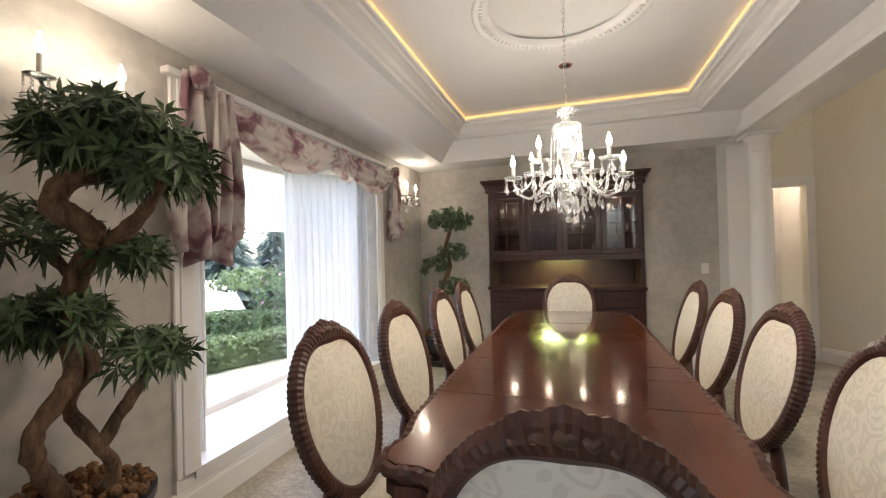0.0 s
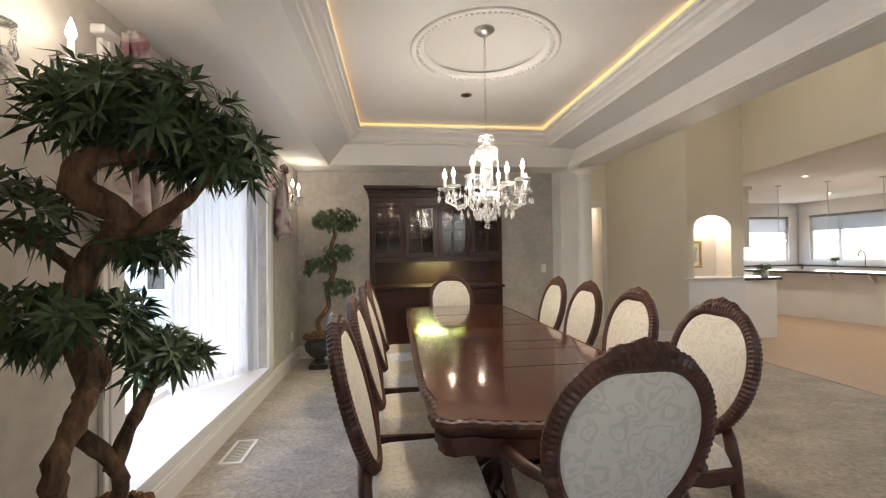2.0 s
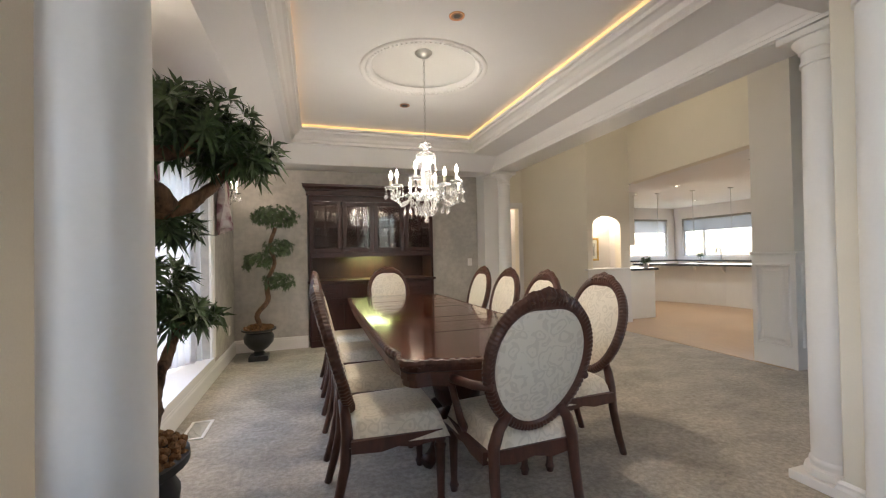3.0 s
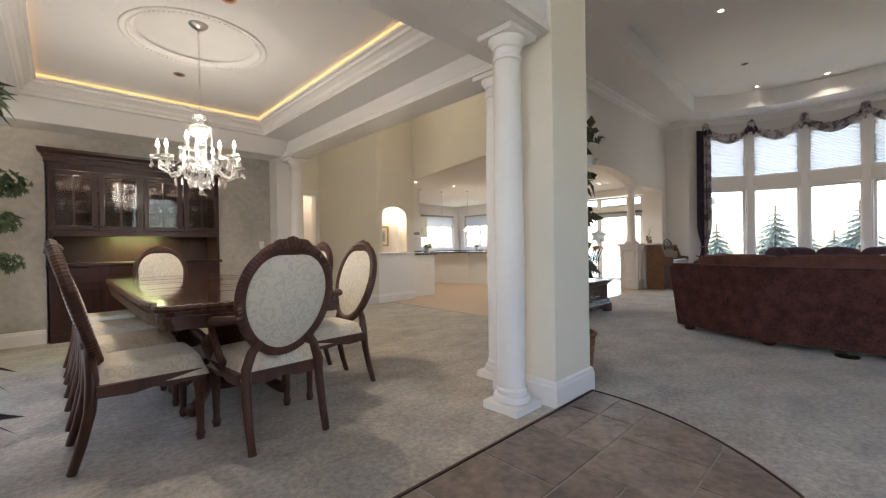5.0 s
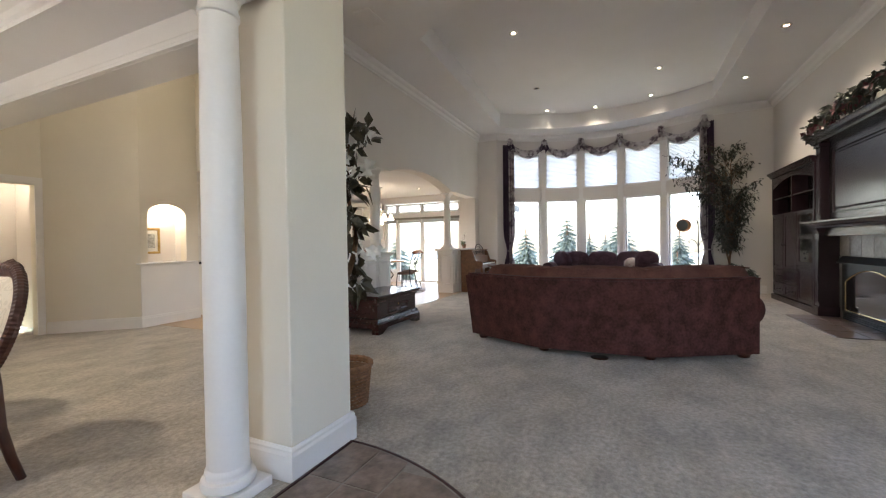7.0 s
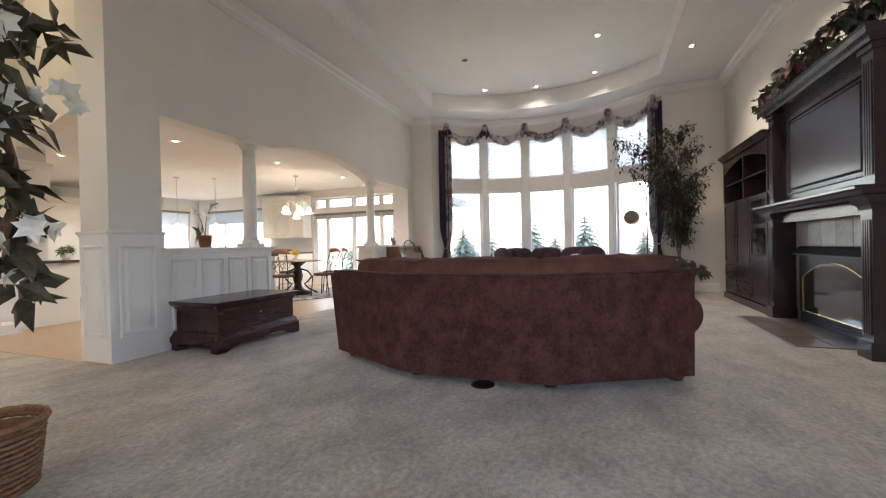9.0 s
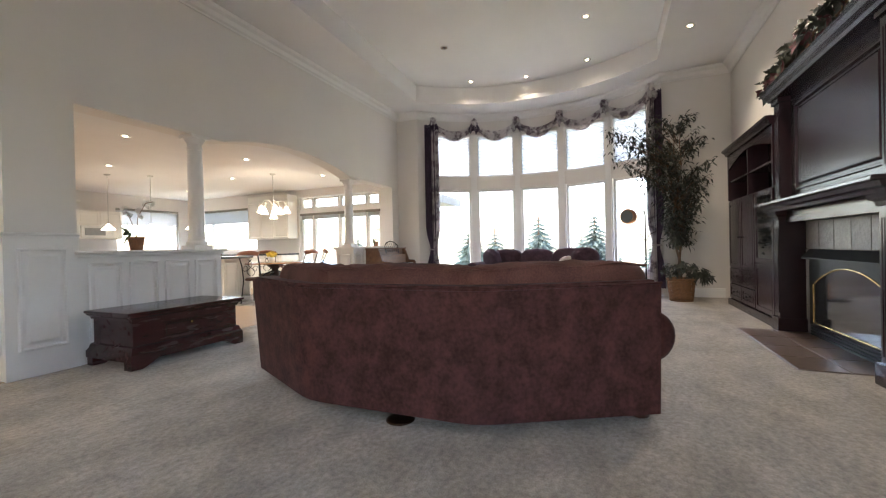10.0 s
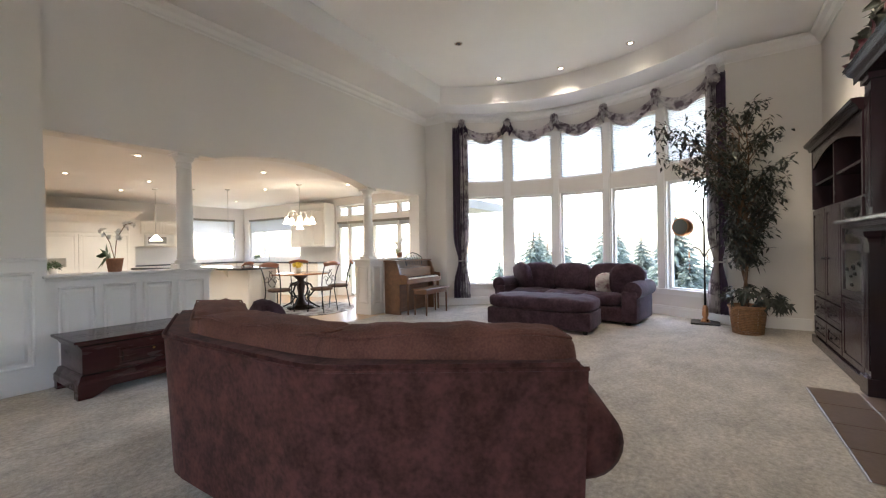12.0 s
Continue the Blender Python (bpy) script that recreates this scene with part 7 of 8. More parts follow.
part("surround_backing", cbox(XA + 0.075, XB - 0.075, SY, -4.43, 0, 1.19), GROUT, fp)
part("front", cbox(FB0, FB1, -4.43, -4.395, 0.12, 0.83, 0.004), BLACK, fb)
part("hood", prism(bmn(), [(-4.43, 0.83), (-4.33, 0.80), (-4.33, 0.815), (-4.40, 0.90), (-4.43, 0.90)], FB0, FB1, Matrix(((0, 0, 1, 0), (1, 0, 0, 0), (0, 1, 0, 0), (0, 0, 0, 1)))), BLACK, fb)
bm = bmn()
for k in range(4):
    box(bm, FB0, FB1, -4.43, -4.40, 0.012 + k * 0.028, 0.03 + k * 0.028)
part("lower_louvre", bm, BLACK, fb)
ap = [(FC - 0.65, 0.15), (FC + 0.65, 0.15)] + [(FC + 0.65 * u, 0.54 + 0.19 * (1 - u * u)) for u in [1 - i / 12 for i in range(25)]]
mF = Matrix(((1, 0, 0, 0), (0, 0, 1, 0), (0, 1, 0, 0), (0, 0, 0, 1)))
part("glass", prism(bmn(), ap, -4.394, -4.391, mF), FIREGLASS, fb, "dark reflective glass")
part("brass_trim", tube(bmn(), [(x, -4.39, z) for x, z in ap], 0.008, 6, True), BRASS, fb, "thin brass trim")

cab = thing("built_in_cabinet", (0, 0, 0), "espresso built-in cabinet with arched open shelves, doors and drawers", "cabinet")
CX0, CX1, CF = 7.86, 9.80, -4.20
bm = bmn()
box(bm, CX0, CX1, SY, CF + (-0.02), 0.09, 1.62)
part("lower_carcass", bm, ESPRESSO, cab)
bm = bmn()
box(bm, CX0, CX0 + 0.04, SY, CF, 1.62, 2.32)
box(bm, CX1 - 0.04, CX1, SY, CF, 1.62, 2.32)
box(bm, CX0, CX1, SY, SY + 0.015, 1.62, 2.32)
box(bm, CX0 + 0.04, CX1 - 0.04, SY, CF, 2.30, 2.32)
box(bm, CX0 + 0.04, CX1 - 0.04, SY, CF - 0.02, 1.90, 1.925)
box(bm, (CX0 + CX1) / 2 - 0.02, (CX0 + CX1) / 2 + 0.02, SY, CF - 0.01, 1.62, 2.30)
part("shelf_carcass", bm, ESPRESSO, cab)
bm = bmn()
top = [(CX0 + 0.04 + (CX1 - CX0 - 0.08) * i / 16, 2.10 + 0.14 * math.sin(math.pi * i / 16)) for i in range(17)]
prism(bm, top + [(CX1 - 0.04, 2.32), (CX0 + 0.04, 2.32)], CF - 0.025, CF - 0.003, mF)
part("arched_valance", bm, ESPRESSO, cab)
part("cornice", moulding(bmn(), [(0, 0), (0.02, 0), (0.03, 0.04), (0.06, 0.07), (0.065, 0.10), (0, 0.10)], [(CX1, SY + 0.01, 2.32), (CX1, CF, 2.32), (CX0, CF, 2.32)][::-1]), ESPRESSO, cab)
part("cornice_top", cbox(CX0, CX1, SY, CF, 2.32, 2.415), ESPRESSO, cab)
part("base", cbox(CX0, CX1 + 0.03, SY, CF + 0.015, 0, 0.10, 0.006), ESPRESSO, cab)
ws = [(CX1 - 0.03, CX1 - 0.62), (CX1 - 0.64, CX1 - 1.23)]
for j, (b, a) in enumerate(ws):
    panel_door("door", cab, a, b, 0.60, 1.60, CF, ESPRESSO, (a + 0.03 if j == 0 else b - 0.03, 1.05), None, 1)
    panel_door("drawer", cab, a, b, 0.36, 0.58, CF, ESPRESSO, ((a + b) / 2, 0.47), None, 1)
    panel_door("drawer", cab, a, b, 0.12, 0.34, CF, ESPRESSO, ((a + b) / 2, 0.23), None, 1)
GX0, GX1 = CX0 + 0.03, CX1 - 1.26
panel_door("door", cab, GX0, GX1, 0.12, 0.70, CF, ESPRESSO, None, None, 1)
bm = bmn()
for a, b, z0, z1 in ((GX0, GX0 + 0.05, 0.72, 1.60), (GX1 - 0.05, GX1, 0.72, 1.60), (GX0 + 0.05, GX1 - 0.05, 0.72, 0.78), (GX0 + 0.05, GX1 - 0.05, 1.54, 1.60), (GX0 + 0.05, GX1 - 0.05, 1.15, 1.21)):
    box(bm, a, b, CF - 0.02, CF, z0, z1, 0.002)
gd = part("glazed_door", bm, ESPRESSO, cab)
part("pane", cbox(GX0 + 0.05, GX1 - 0.05, CF - 0.014, CF - 0.010, 0.78, 1.54), FIREGLASS, gd, "dark reflective glass")
bm = bmn()
rnd = random.Random(5)
for k in range(16):
    x, z = rnd.uniform(GX0 + 0.09, GX1 - 0.09), rnd.uniform(0.82, 1.5)
    r = rnd.uniform(0.03, 0.06)
    tube(bm, [(min(max(x + (r - 0.004 * i) * math.cos(i * 0.5), GX0 + 0.055), GX1 - 0.055), CF - 0.006, min(max(z + (r - 0.004 * i) * math.sin(i * 0.5), 0.785), 1.535)) for i in range(12)], 0.004, 5)
tagged(part("scrollwork", bm, BLACK, gd, "black iron scrollwork"), kind="stuff")

# garland along the mantel top
gl = thing("leaf_garland", (0, 0, 0), "artificial leaf and berry garland along the overmantel top", "garland")
rnd = random.Random(51)
pts = [(8.35 - 0.16 * k, -4.33 + rnd.uniform(-0.02, 0.04), 2.76 + 0.10 * math.sin(min(1, k / 12) * 1.6) + (0.03 * math.sin(k * 1.7)) + (0.08 if k < 4 else 0.08)) for k in range(17)]
part("vine", tube(bmn(), pts, 0.012, 6), BARK, gl)
crown(gl, [(x, y + 0.02, z + 0.02, 0.10, 0.11) for x, y, z in pts], 9, 0.10, 0.03, 4, 52, DARKLEAF, "leaves", "dark green silk leaves", 0.3)
crown(gl, [(x, y + 0.05, z - 0.02, 0.10, 0.10) for x, y, z in pts], 3, 0.07, 0.024, 4, 53, mat("burgundy_leaf", (0.09, 0.022, 0.03), 0.6, vary=0.4, scale=20), "burgundy_leaves", "burgundy silk leaves", 0.4)

# ---- floor clock lamp ----
fl = thing("standing_clock", (10.60, -3.08, 0), "wrought iron stand with a hanging copper drum clock", "standing clock")
part("base_plate", cbox(-0.19, 0.19, -0.19, 0.19, 0, 0.025, 0.006), BLACK, fl, "pierced black iron base")
part("copper_foot", lathe(bmn(), [(0.07, 0.025), (0.055, 0.05), (0.03, 0.09), (0.045, 0.13), (0.035, 0.24), (0.025, 0.28)], 16), COPPER, fl, smooth=True)
part("pole", lathe(bmn(), [(0.016, 0.25), (0.014, 0.6), (0.018, 0.62), (0.013, 0.64), (0.012, 1.88), (0.02, 1.90), (0.001, 1.95)], 12), BLACK, fl, smooth=True)
part("upper_arm", tube(bmn(), [(0, 0, 1.50), (0, 0.05, 1.66), (0, 0.16, 1.76), (0, 0.28, 1.76), (0, 0.31, 1.72), (0, 0.28, 1.69)], 0.010, 7), BLACK, fl, smooth=True)
part("lower_arm", tube(bmn(), [(0, 0.0, 1.02), (0, 0.06, 1.14), (0, 0.13, 1.18), (0, 0.19, 1.13), (0, 0.16, 1.09)], 0.008, 7), BLACK, fl, smooth=True)
part("lower_arm", tube(bmn(), [(0, 0.0, 1.02), (0, -0.06, 1.14), (0, -0.13, 1.18), (0, -0.19, 1.22), (0, -0.22, 1.20)], 0.008, 7), BLACK, fl, smooth=True)
mc = pose(0, 0.28, 1.50, 90, 0, 62)
clk = part("clock_drum", lathe(bmn(), [(0.10, -0.075), (0.135, -0.07), (0.145, -0.05), (0.15, 0.0), (0.145, 0.05), (0.135, 0.07), (0.10, 0.075)], 28, m=mc), COPPER, fl, "banded copper drum", smooth=True, angle=30)
part("dial", lathe(bmn(), [(0.118, 0.076), (0.001, 0.077)], 28, m=mc), mat("grey_dial", (0.12, 0.13, 0.13), 0.25), clk, "dark clock dial")
part("dial", lathe(bmn(), [(0.118, -0.076), (0.001, -0.077)], 28, m=mc), MATS["grey_dial"], clk, "dark clock dial")

# ---- piano and bench ----
pn = thing("upright_piano", (0, 0, 0), "walnut spinet piano with open key lid and scrolled music rest", "piano")
cheek = [(2.02, 0), (1.66, 0), (1.66, 0.56), (1.48, 0.58), (1.475, 0.70), (1.50, 0.735), (1.64, 0.75), (1.70, 0.93), (1.74, 0.985), (2.02, 0.985)]
mP = Matrix(((0, 0, 1, 0), (1, 0, 0, 0), (0, 1, 0, 0), (0, 0, 0, 1)))
for x in (8.98, 10.06):
    part("side", prism(bmn(), cheek, x, x + 0.04, mP), WALNUT, pn)
bm = bmn()
for k in range(30):
    if k % 7 not in (2, 6):
        box(bm, 9.085 + k * 0.0315, 9.10 + k * 0.0315, 1.565, 1.66, 0.68, 0.69)
tagged(part("black_keys", bm, BLACK, pn, "black keys"), kind="stuff")
part("lower_panel", cbox(9.10, 9.98, 1.765, 1.78, 0.10, 0.50, 0.006), WALNUT, pn)
part("case", cbox(9.02, 10.06, 1.78, 2.02, 0.02, 0.98, 0.004), WALNUT, pn)
part("lid", cbox(8.96, 10.12, 1.72, 2.03, 0.985, 1.01, 0.005), WALNUT, pn)
part("key_bed", cbox(9.02, 10.06, 1.48, 1.80, 0.57, 0.66, 0.006), WALNUT, pn)
part("keys", cbox(9.06, 10.02, 1.50, 1.66, 0.66, 0.68), IVORY, pn, "ivory keys")
part("fallboard", cbox(9.02, 10.06, 1.70, 1.78, 0.66, 0.86, 0.004, 1), WALNUT, pn)
part("music_rest", tube(bmn(), [(9.30, 1.74, 0.90), (9.28, 1.76, 1.05), (9.40, 1.78, 1.12), (9.55, 1.78, 1.15), (9.70, 1.78, 1.12), (9.82, 1.76, 1.05), (9.80, 1.74, 0.90)], 0.010, 6), BLACK, pn)
bm = bmn()
for k in range(6):
    tube(bm, [(9.34 + k * 0.08, 1.755, 0.92), (9.38 + k * 0.08, 1.77, 1.02), (9.34 + k * 0.08, 1.78, 1.10)], 0.005, 5)
part("music_rest_scroll", bm, BLACK, pn)
for x in (9.05, 10.04):
    part("leg", lathe(bmn(), [(0.016, 0), (0.018, 0.04), (0.026, 0.40), (0.03, 0.5), (0.03, 0.57)], 10, (x, 1.52, 0)), WALNUT, pn, smooth=True)
bn = thing("piano_bench", (9.45, 1.28, 0), "walnut piano bench with tapered legs", "bench")
part("seat", cbox(-0.38, 0.38, -0.17, 0.17, 0.46, 0.49, 0.006), WALNUT, bn)
part("apron", cbox(-0.34, 0.34, -0.14, 0.14, 0.39, 0.46), WALNUT, bn)
for x in (-0.33, 0.33):
    for y in (-0.13, 0.13):
        part("leg", lathe(bmn(), [(0.014, 0), (0.022, 0.38)], 8, (x, y, 0)), WALNUT, bn, smooth=True)

# ---- breakfast set ----
tagged(link("round_rug", lathe(bmn(), [(1.12, 0.005), (1.12, 0.014), (1.08, 0.018), (0.001, 0.018)], 64, (8.60, 4.05, 0)), RUG), "round patterned rug under the breakfast table", "rug")
bt = thing("breakfast_table", (8.63, 4.05, 0.018), "round wood breakfast table on a scrolled black iron pedestal", "table")
part("tabletop", lathe(bmn(), [(0.58, 0.715), (0.60, 0.72), (0.60, 0.735), (0.58, 0.745), (0.001, 0.745)], 48), mat("warm_maple_top", (0.35, 0.17, 0.08), 0.25, coat=0.6), bt, smooth=True, angle=30)
part("pedestal", lathe(bmn(), [(0.28, 0.0), (0.28, 0.05), (0.16, 0.08), (0.09, 0.14), (0.06, 0.3), (0.09, 0.5), (0.06, 0.6), (0.2, 0.715)], 20), mat("dark_iron_bronze", (0.045, 0.025, 0.018), 0.45, metal=0.4), bt, smooth=True)
for k in range(4):
    a = k * math.pi / 2 + 0.4
    part("scroll", tube(bmn(), [(r * math.cos(a), r * math.sin(a), z) for r, z in ((0.08, 0.55), (0.22, 0.5), (0.3, 0.38), (0.22, 0.28), (0.14, 0.22), (0.22, 0.12), (0.36, 0.05), (0.42, 0.03))], 0.018, 7), BLACK, bt, smooth=True)


def iron_chair(at, rz):
    t = thing("iron_chair", at, "black iron breakfast chair with scrolled back and wood crest rail", "chair", "breakfast chairs", rz)
    part("seat", lathe(bmn(), [(0.19, 0.42), (0.21, 0.43), (0.215, 0.455), (0.19, 0.475), (0.001, 0.48)], 24), mat("brown_seat_fabric", (0.09, 0.05, 0.035), 0.9, vary=0.4, scale=30), t, "brown patterned seat", smooth=True)
    for sx in (-1, 1):
        part("leg", tube(bmn(), [(sx * 0.19, 0.19, 0), (sx * 0.17, 0.15, 0.43)], 0.011, 6), BLACK, t)
        part("leg", tube(bmn(), [(sx * 0.19, -0.24, 0), (sx * 0.17, -0.17, 0.43), (sx * 0.18, -0.20, 0.7), (sx * 0.19, -0.28, 0.92)], 0.011, 6), BLACK, t)
        part("scroll", tube(bmn(), [(sx * (0.02 + 0.06 * math.sin(i * 0.55)), -0.19 - 0.004 * i, 0.52 + 0.026 * i) for i in range(13)], 0.007, 5), BLACK, t)
        part("scroll", tube(bmn(), [(sx * (0.10 + 0.045 * math.cos(i * 0.7)), -0.20 - 0.05 * i / 9, 0.66 + 0.05 * math.sin(i * 0.7)) for i in range(10)], 0.006, 5), BLACK, t)
    part("crest_rail", tube(bmn(), [(-0.21, -0.285, 0.93), (-0.1, -0.30, 0.955), (0, -0.305, 0.96), (0.1, -0.30, 0.955), (0.21, -0.285, 0.93)], [0.045, 0.056, 0.060, 0.056, 0.045], 8, False, 0.3), mat("crest_wood", (0.23, 0.075, 0.035), 0.4), t, "reddish wood crest rail", smooth=True)
    part("stretcher", tube(bmn(), [(-0.18, -0.2, 0.16), (0.18, -0.2, 0.16)], 0.007, 5), BLACK, t)
    return t


ic = iron_chair((7.98, 3.85, 0.018), -73)
for x, y, r in ((8.18, 4.75, -147), (8.55, 3.30, 5), (9.2, 3.55, 48), (9.1, 4.72, 145)):
    copy_thing(ic, pose(x, y, 0.018, 0, 0, r))
fv = thing("flower_pot", (8.60, 4.10, 0.764), "yellow flowers in a white pot on the breakfast table", "flowers")
part("pot", lathe(bmn(), [(0.05, 0), (0.07, 0.10), (0.065, 0.1)], 16), PETAL, fv, smooth=True)
crown(fv, [(0, 0, 0.16, 0.09, 0.06)], 26, 0.045, 0.015, 6, 61, YELLOW, "blossoms", "yellow blossoms", 0.1)

kc = thing("breakfast_chandelier", (8.63, 4.05, 0), "nickel chandelier with frosted glass bell shades", "chandelier")
part("canopy", lathe(bmn(), [(0.06, 2.619), (0.055, 2.60), (0.01, 2.585)], 16), STEEL, kc, smooth=True)
part("rod", lathe(bmn(), [(0.007, 2.6), (0.007, 2.05), (0.02, 2.03), (0.022, 1.98), (0.007, 1.92), (0.007, 1.80)], 10), STEEL, kc, smooth=True)
for k in range(5):
    a = 2 * math.pi * k / 5 + 0.3
    c, s = math.cos(a), math.sin(a)
    rr, zz = (0.26, 1.93) if k < 4 else (0.26, 1.93)
    part("arm", tube(bmn(), [(0, 0, 1.95), (c * 0.1, s * 0.1, 2.06), (c * 0.2, s * 0.2, 2.05), (c * rr, s * rr, zz)], 0.007, 6), STEEL, kc, smooth=True)
    part("shade", lathe(bmn(), [(0.02, zz), (0.04, zz - 0.03), (0.05, zz - 0.09), (0.08, zz - 0.14), (0.075, zz - 0.14)], 18, (c * rr, s * rr, 0)), FROST, kc, "lit frosted bell shade", smooth=True)
part("shade", lathe(bmn(), [(0.02, 1.82), (0.04, 1.79), (0.05, 1.73), (0.08, 1.68), (0.075, 1.68)], 18), FROST, kc, "lit frosted bell shade", smooth=True)


def pendant(x, y):
    t = thing("pendant_lamp", (x, y, 0), "slim nickel pendant with a white cone shade", "pendant lamp", "kitchen pendants")
    part("canopy", lathe(bmn(), [(0.06, 2.619), (0.05, 2.60), (0.008, 2.59)], 14), STEEL, t, smooth=True)
    part("rod", lathe(bmn(), [(0.006, 2.60), (0.006, 1.62)], 8), STEEL, t)
    part("shade", lathe(bmn(), [(0.02, 1.62), (0.05, 1.58), (0.12, 1.50), (0.11, 1.495), (0.02, 1.56)], 20), FROST, t, "lit white glass cone", smooth=True)


for x, y in ((7.07, 6.86), (7.57, 6.33), (8.07, 5.80)):
    pendant(x, y)

# ---- kitchen ----
isl = thing("kitchen_peninsula", (0, 0, 0), "cream curved kitchen peninsula with dark granite bar top", "kitchen counter")
poly = [(6.95, 7.35), (7.2, 6.75), (7.45, 6.2), (7.58, 5.6), (7.62, 4.30), (8.22, 4.30), (8.22, 5.7), (8.0, 6.6), (7.6, 7.35)]
part("base", prism(bmn(), poly, 0.0, 0.87), CABINET, isl)
cxm, cym = 7.75, 5.8
part("worktop", prism(bmn(), [(x - 0.16 if x < 7.63 else x + 0.04, y + (0.05 if y > 7 else (-0.05 if y < 4.5 else 0))) for x, y in poly], 0.87, 0.91), GRANITE, isl, "dark granite top")
for k in range(2):
    bm = bmn()
    raised_panel(bm, 4.35 + 0.3 * k - 4.35, 0.28 + 0.3 * k, 0.12, 0.82, Matrix(((1, 0, 0, 7.64), (0, 0, -1, 4.30), (0, 1, 0, 0), (0, 0, 0, 1))), 0.012)
    part("door", bm, CABINET, isl)
for y in (5.0, 5.6, 6.2):
    part("bracket", prism(bmn(), [(0, 0.87), (-0.13, 0.87), (0, 0.70)], -0.02, 0.02, Matrix(((1, 0, 0, 7.6 - max(0, y - 5.3) * 0.12), (0, 0, 1, y), (0, 1, 0, 0), (0, 0, 0, 1)))), CABINET, isl)

rf = thing("panelled_refrigerator", (0, 0, 0), "cream panelled built-in refrigerator with ice dispenser", "refrigerator")
part("body", cbox(5.35, 7.42, 8.95, 9.74, 0, 2.2), CABINET, rf)
part("cornice", moulding(bmn(), CROWN, [(5.35, 9.73, 2.13), (5.35, 8.95, 2.13), (7.42, 8.95, 2.13), (7.42, 9.73, 2.13)][::-1]), CABINET, rf)
part("grille", cbox(5.60, 7.30, 8.93, 8.95, 1.74, 1.98, 0.004), CABINET, rf)
panel_door("freezer_door", rf, 5.60, 6.30, 0.1, 1.70, 8.93, CABINET)
panel_door("door", rf, 6.32, 7.30, 0.1, 1.70, 8.93, CABINET)
part("ice_dispenser", cbox(5.80, 6.10, 8.915, 8.932, 0.95, 1.15), STEEL, rf)
oc = thing("wall_cabinet", (0, 0, 0), "cream kitchen wall cabinets over a built-in microwave", "cabinet", "kitchen cabinets")
part("body", cbox(7.46, 8.65, 9.30, 9.74, 1.40, 2.10), CABINET, oc)
for k in range(2):
    panel_door("door", oc, 7.67 + 0.49 * k, 8.15 + 0.49 * k, 1.75, 2.08, 9.28, CABINET)
part("microwave", cbox(7.75, 8.45, 9.26, 9.30, 1.42, 1.72, 0.004), mat("white_appliance", (0.7, 0.69, 0.66), 0.3), oc, "white built-in microwave")
part("microwave_window", cbox(7.82, 8.25, 9.25, 9.262, 1.48, 1.66), mat("grey_glass", (0.25, 0.25, 0.25), 0.15), oc)
bc = thing("base_cabinet", (0, 0, 0), "cream kitchen base cabinets with dark granite counter along the windows", "cabinet", "kitchen cabinets")
part("body", cbox(7.44, 10.74, 9.15, 9.74, 0.0, 0.88), CABINET, bc)
part("worktop", cbox(7.43, 10.74, 9.12, 9.74, 0.88, 0.92), GRANITE, bc)
bc = thing("base_cabinet", (0, 0, 0), "cream kitchen base cabinets with dark granite counter below the sink window", "cabinet", "kitchen cabinets")
part("body", cbox(10.14, 10.74, 5.35, 9.10, 0.0, 0.88), CABINET, bc)
part("worktop", cbox(10.11, 10.74, 5.33, 9.11, 0.88, 0.92), GRANITE, bc)
for k in range(7):
    bm = bmn()
    raised_panel(bm, -(5.40 + 0.52 * (k + 1)) + 0.02, -(5.40 + 0.52 * k) - 0.02, 0.12, 0.84, Matrix(((0, 0, -1, 10.14), (-1, 0, 0, 0), (0, 1, 0, 0), (0, 0, 0, 1))), 0.012)
    part("door", bm, CABINET, bc)
uc = thing("wall_cabinet", (0, 0, 0), "cream kitchen wall cabinet beside the terrace doors", "cabinet", "kitchen cabinets")
part("body", cbox(10.40, 10.74, 5.36, 6.78, 1.32, 2.35), CABINET, uc)
part("cornice", moulding(bmn(), CROWN, [(10.74, 6.78, 2.33), (10.40, 6.78, 2.33), (10.40, 5.36, 2.33), (10.74, 5.36, 2.33)]), CABINET, uc)
for k in range(3):
    bm = bmn()
    raised_panel(bm, -(5.38 + 0.47 * (k + 1)) + 0.01, -(5.38 + 0.47 * k) - 0.01, 1.34, 2.32, Matrix(((0, 0, -1, 10.40), (-1, 0, 0, 0), (0, 1, 0, 0), (0, 0, 0, 1))), 0.014)
    part("door", bm, CABINET, uc)
fc = thing("kitchen_faucet", (10.45, 7.9, 0.92), "curved nickel kitchen faucet at the sink", "faucet")
part("spout", tube(bmn(), [(0, 0, 0), (0, 0, 0.25), (-0.04, 0, 0.34), (-0.12, 0, 0.36), (-0.18, 0, 0.30), (-0.19, 0, 0.22)], 0.012, 8), STEEL, fc, smooth=True)
wc = thing("wall_cabinet", (0, 0, 0), "cream kitchen wall cabinet near the niche", "cabinet", "kitchen cabinets")
part("body", cbox(4.42, 4.95, 5.35, 5.75, 1.38, 2.28), CABINET, wc)
part("cornice", cbox(4.42, 4.99, 5.31, 5.757, 2.28, 2.34, 0.01), CABINET, wc)
bc = thing("base_cabinet", (0, 0, 0), "cream cabinet with dark granite top near the niche", "cabinet", "kitchen cabinets")
part("body", cbox(4.42, 5.15, 5.10, 5.75, 0, 0.88), CABINET, bc)
part("worktop", cbox(4.41, 5.20, 5.05, 5.757, 0.88, 0.92, 0.004), GRANITE, bc)
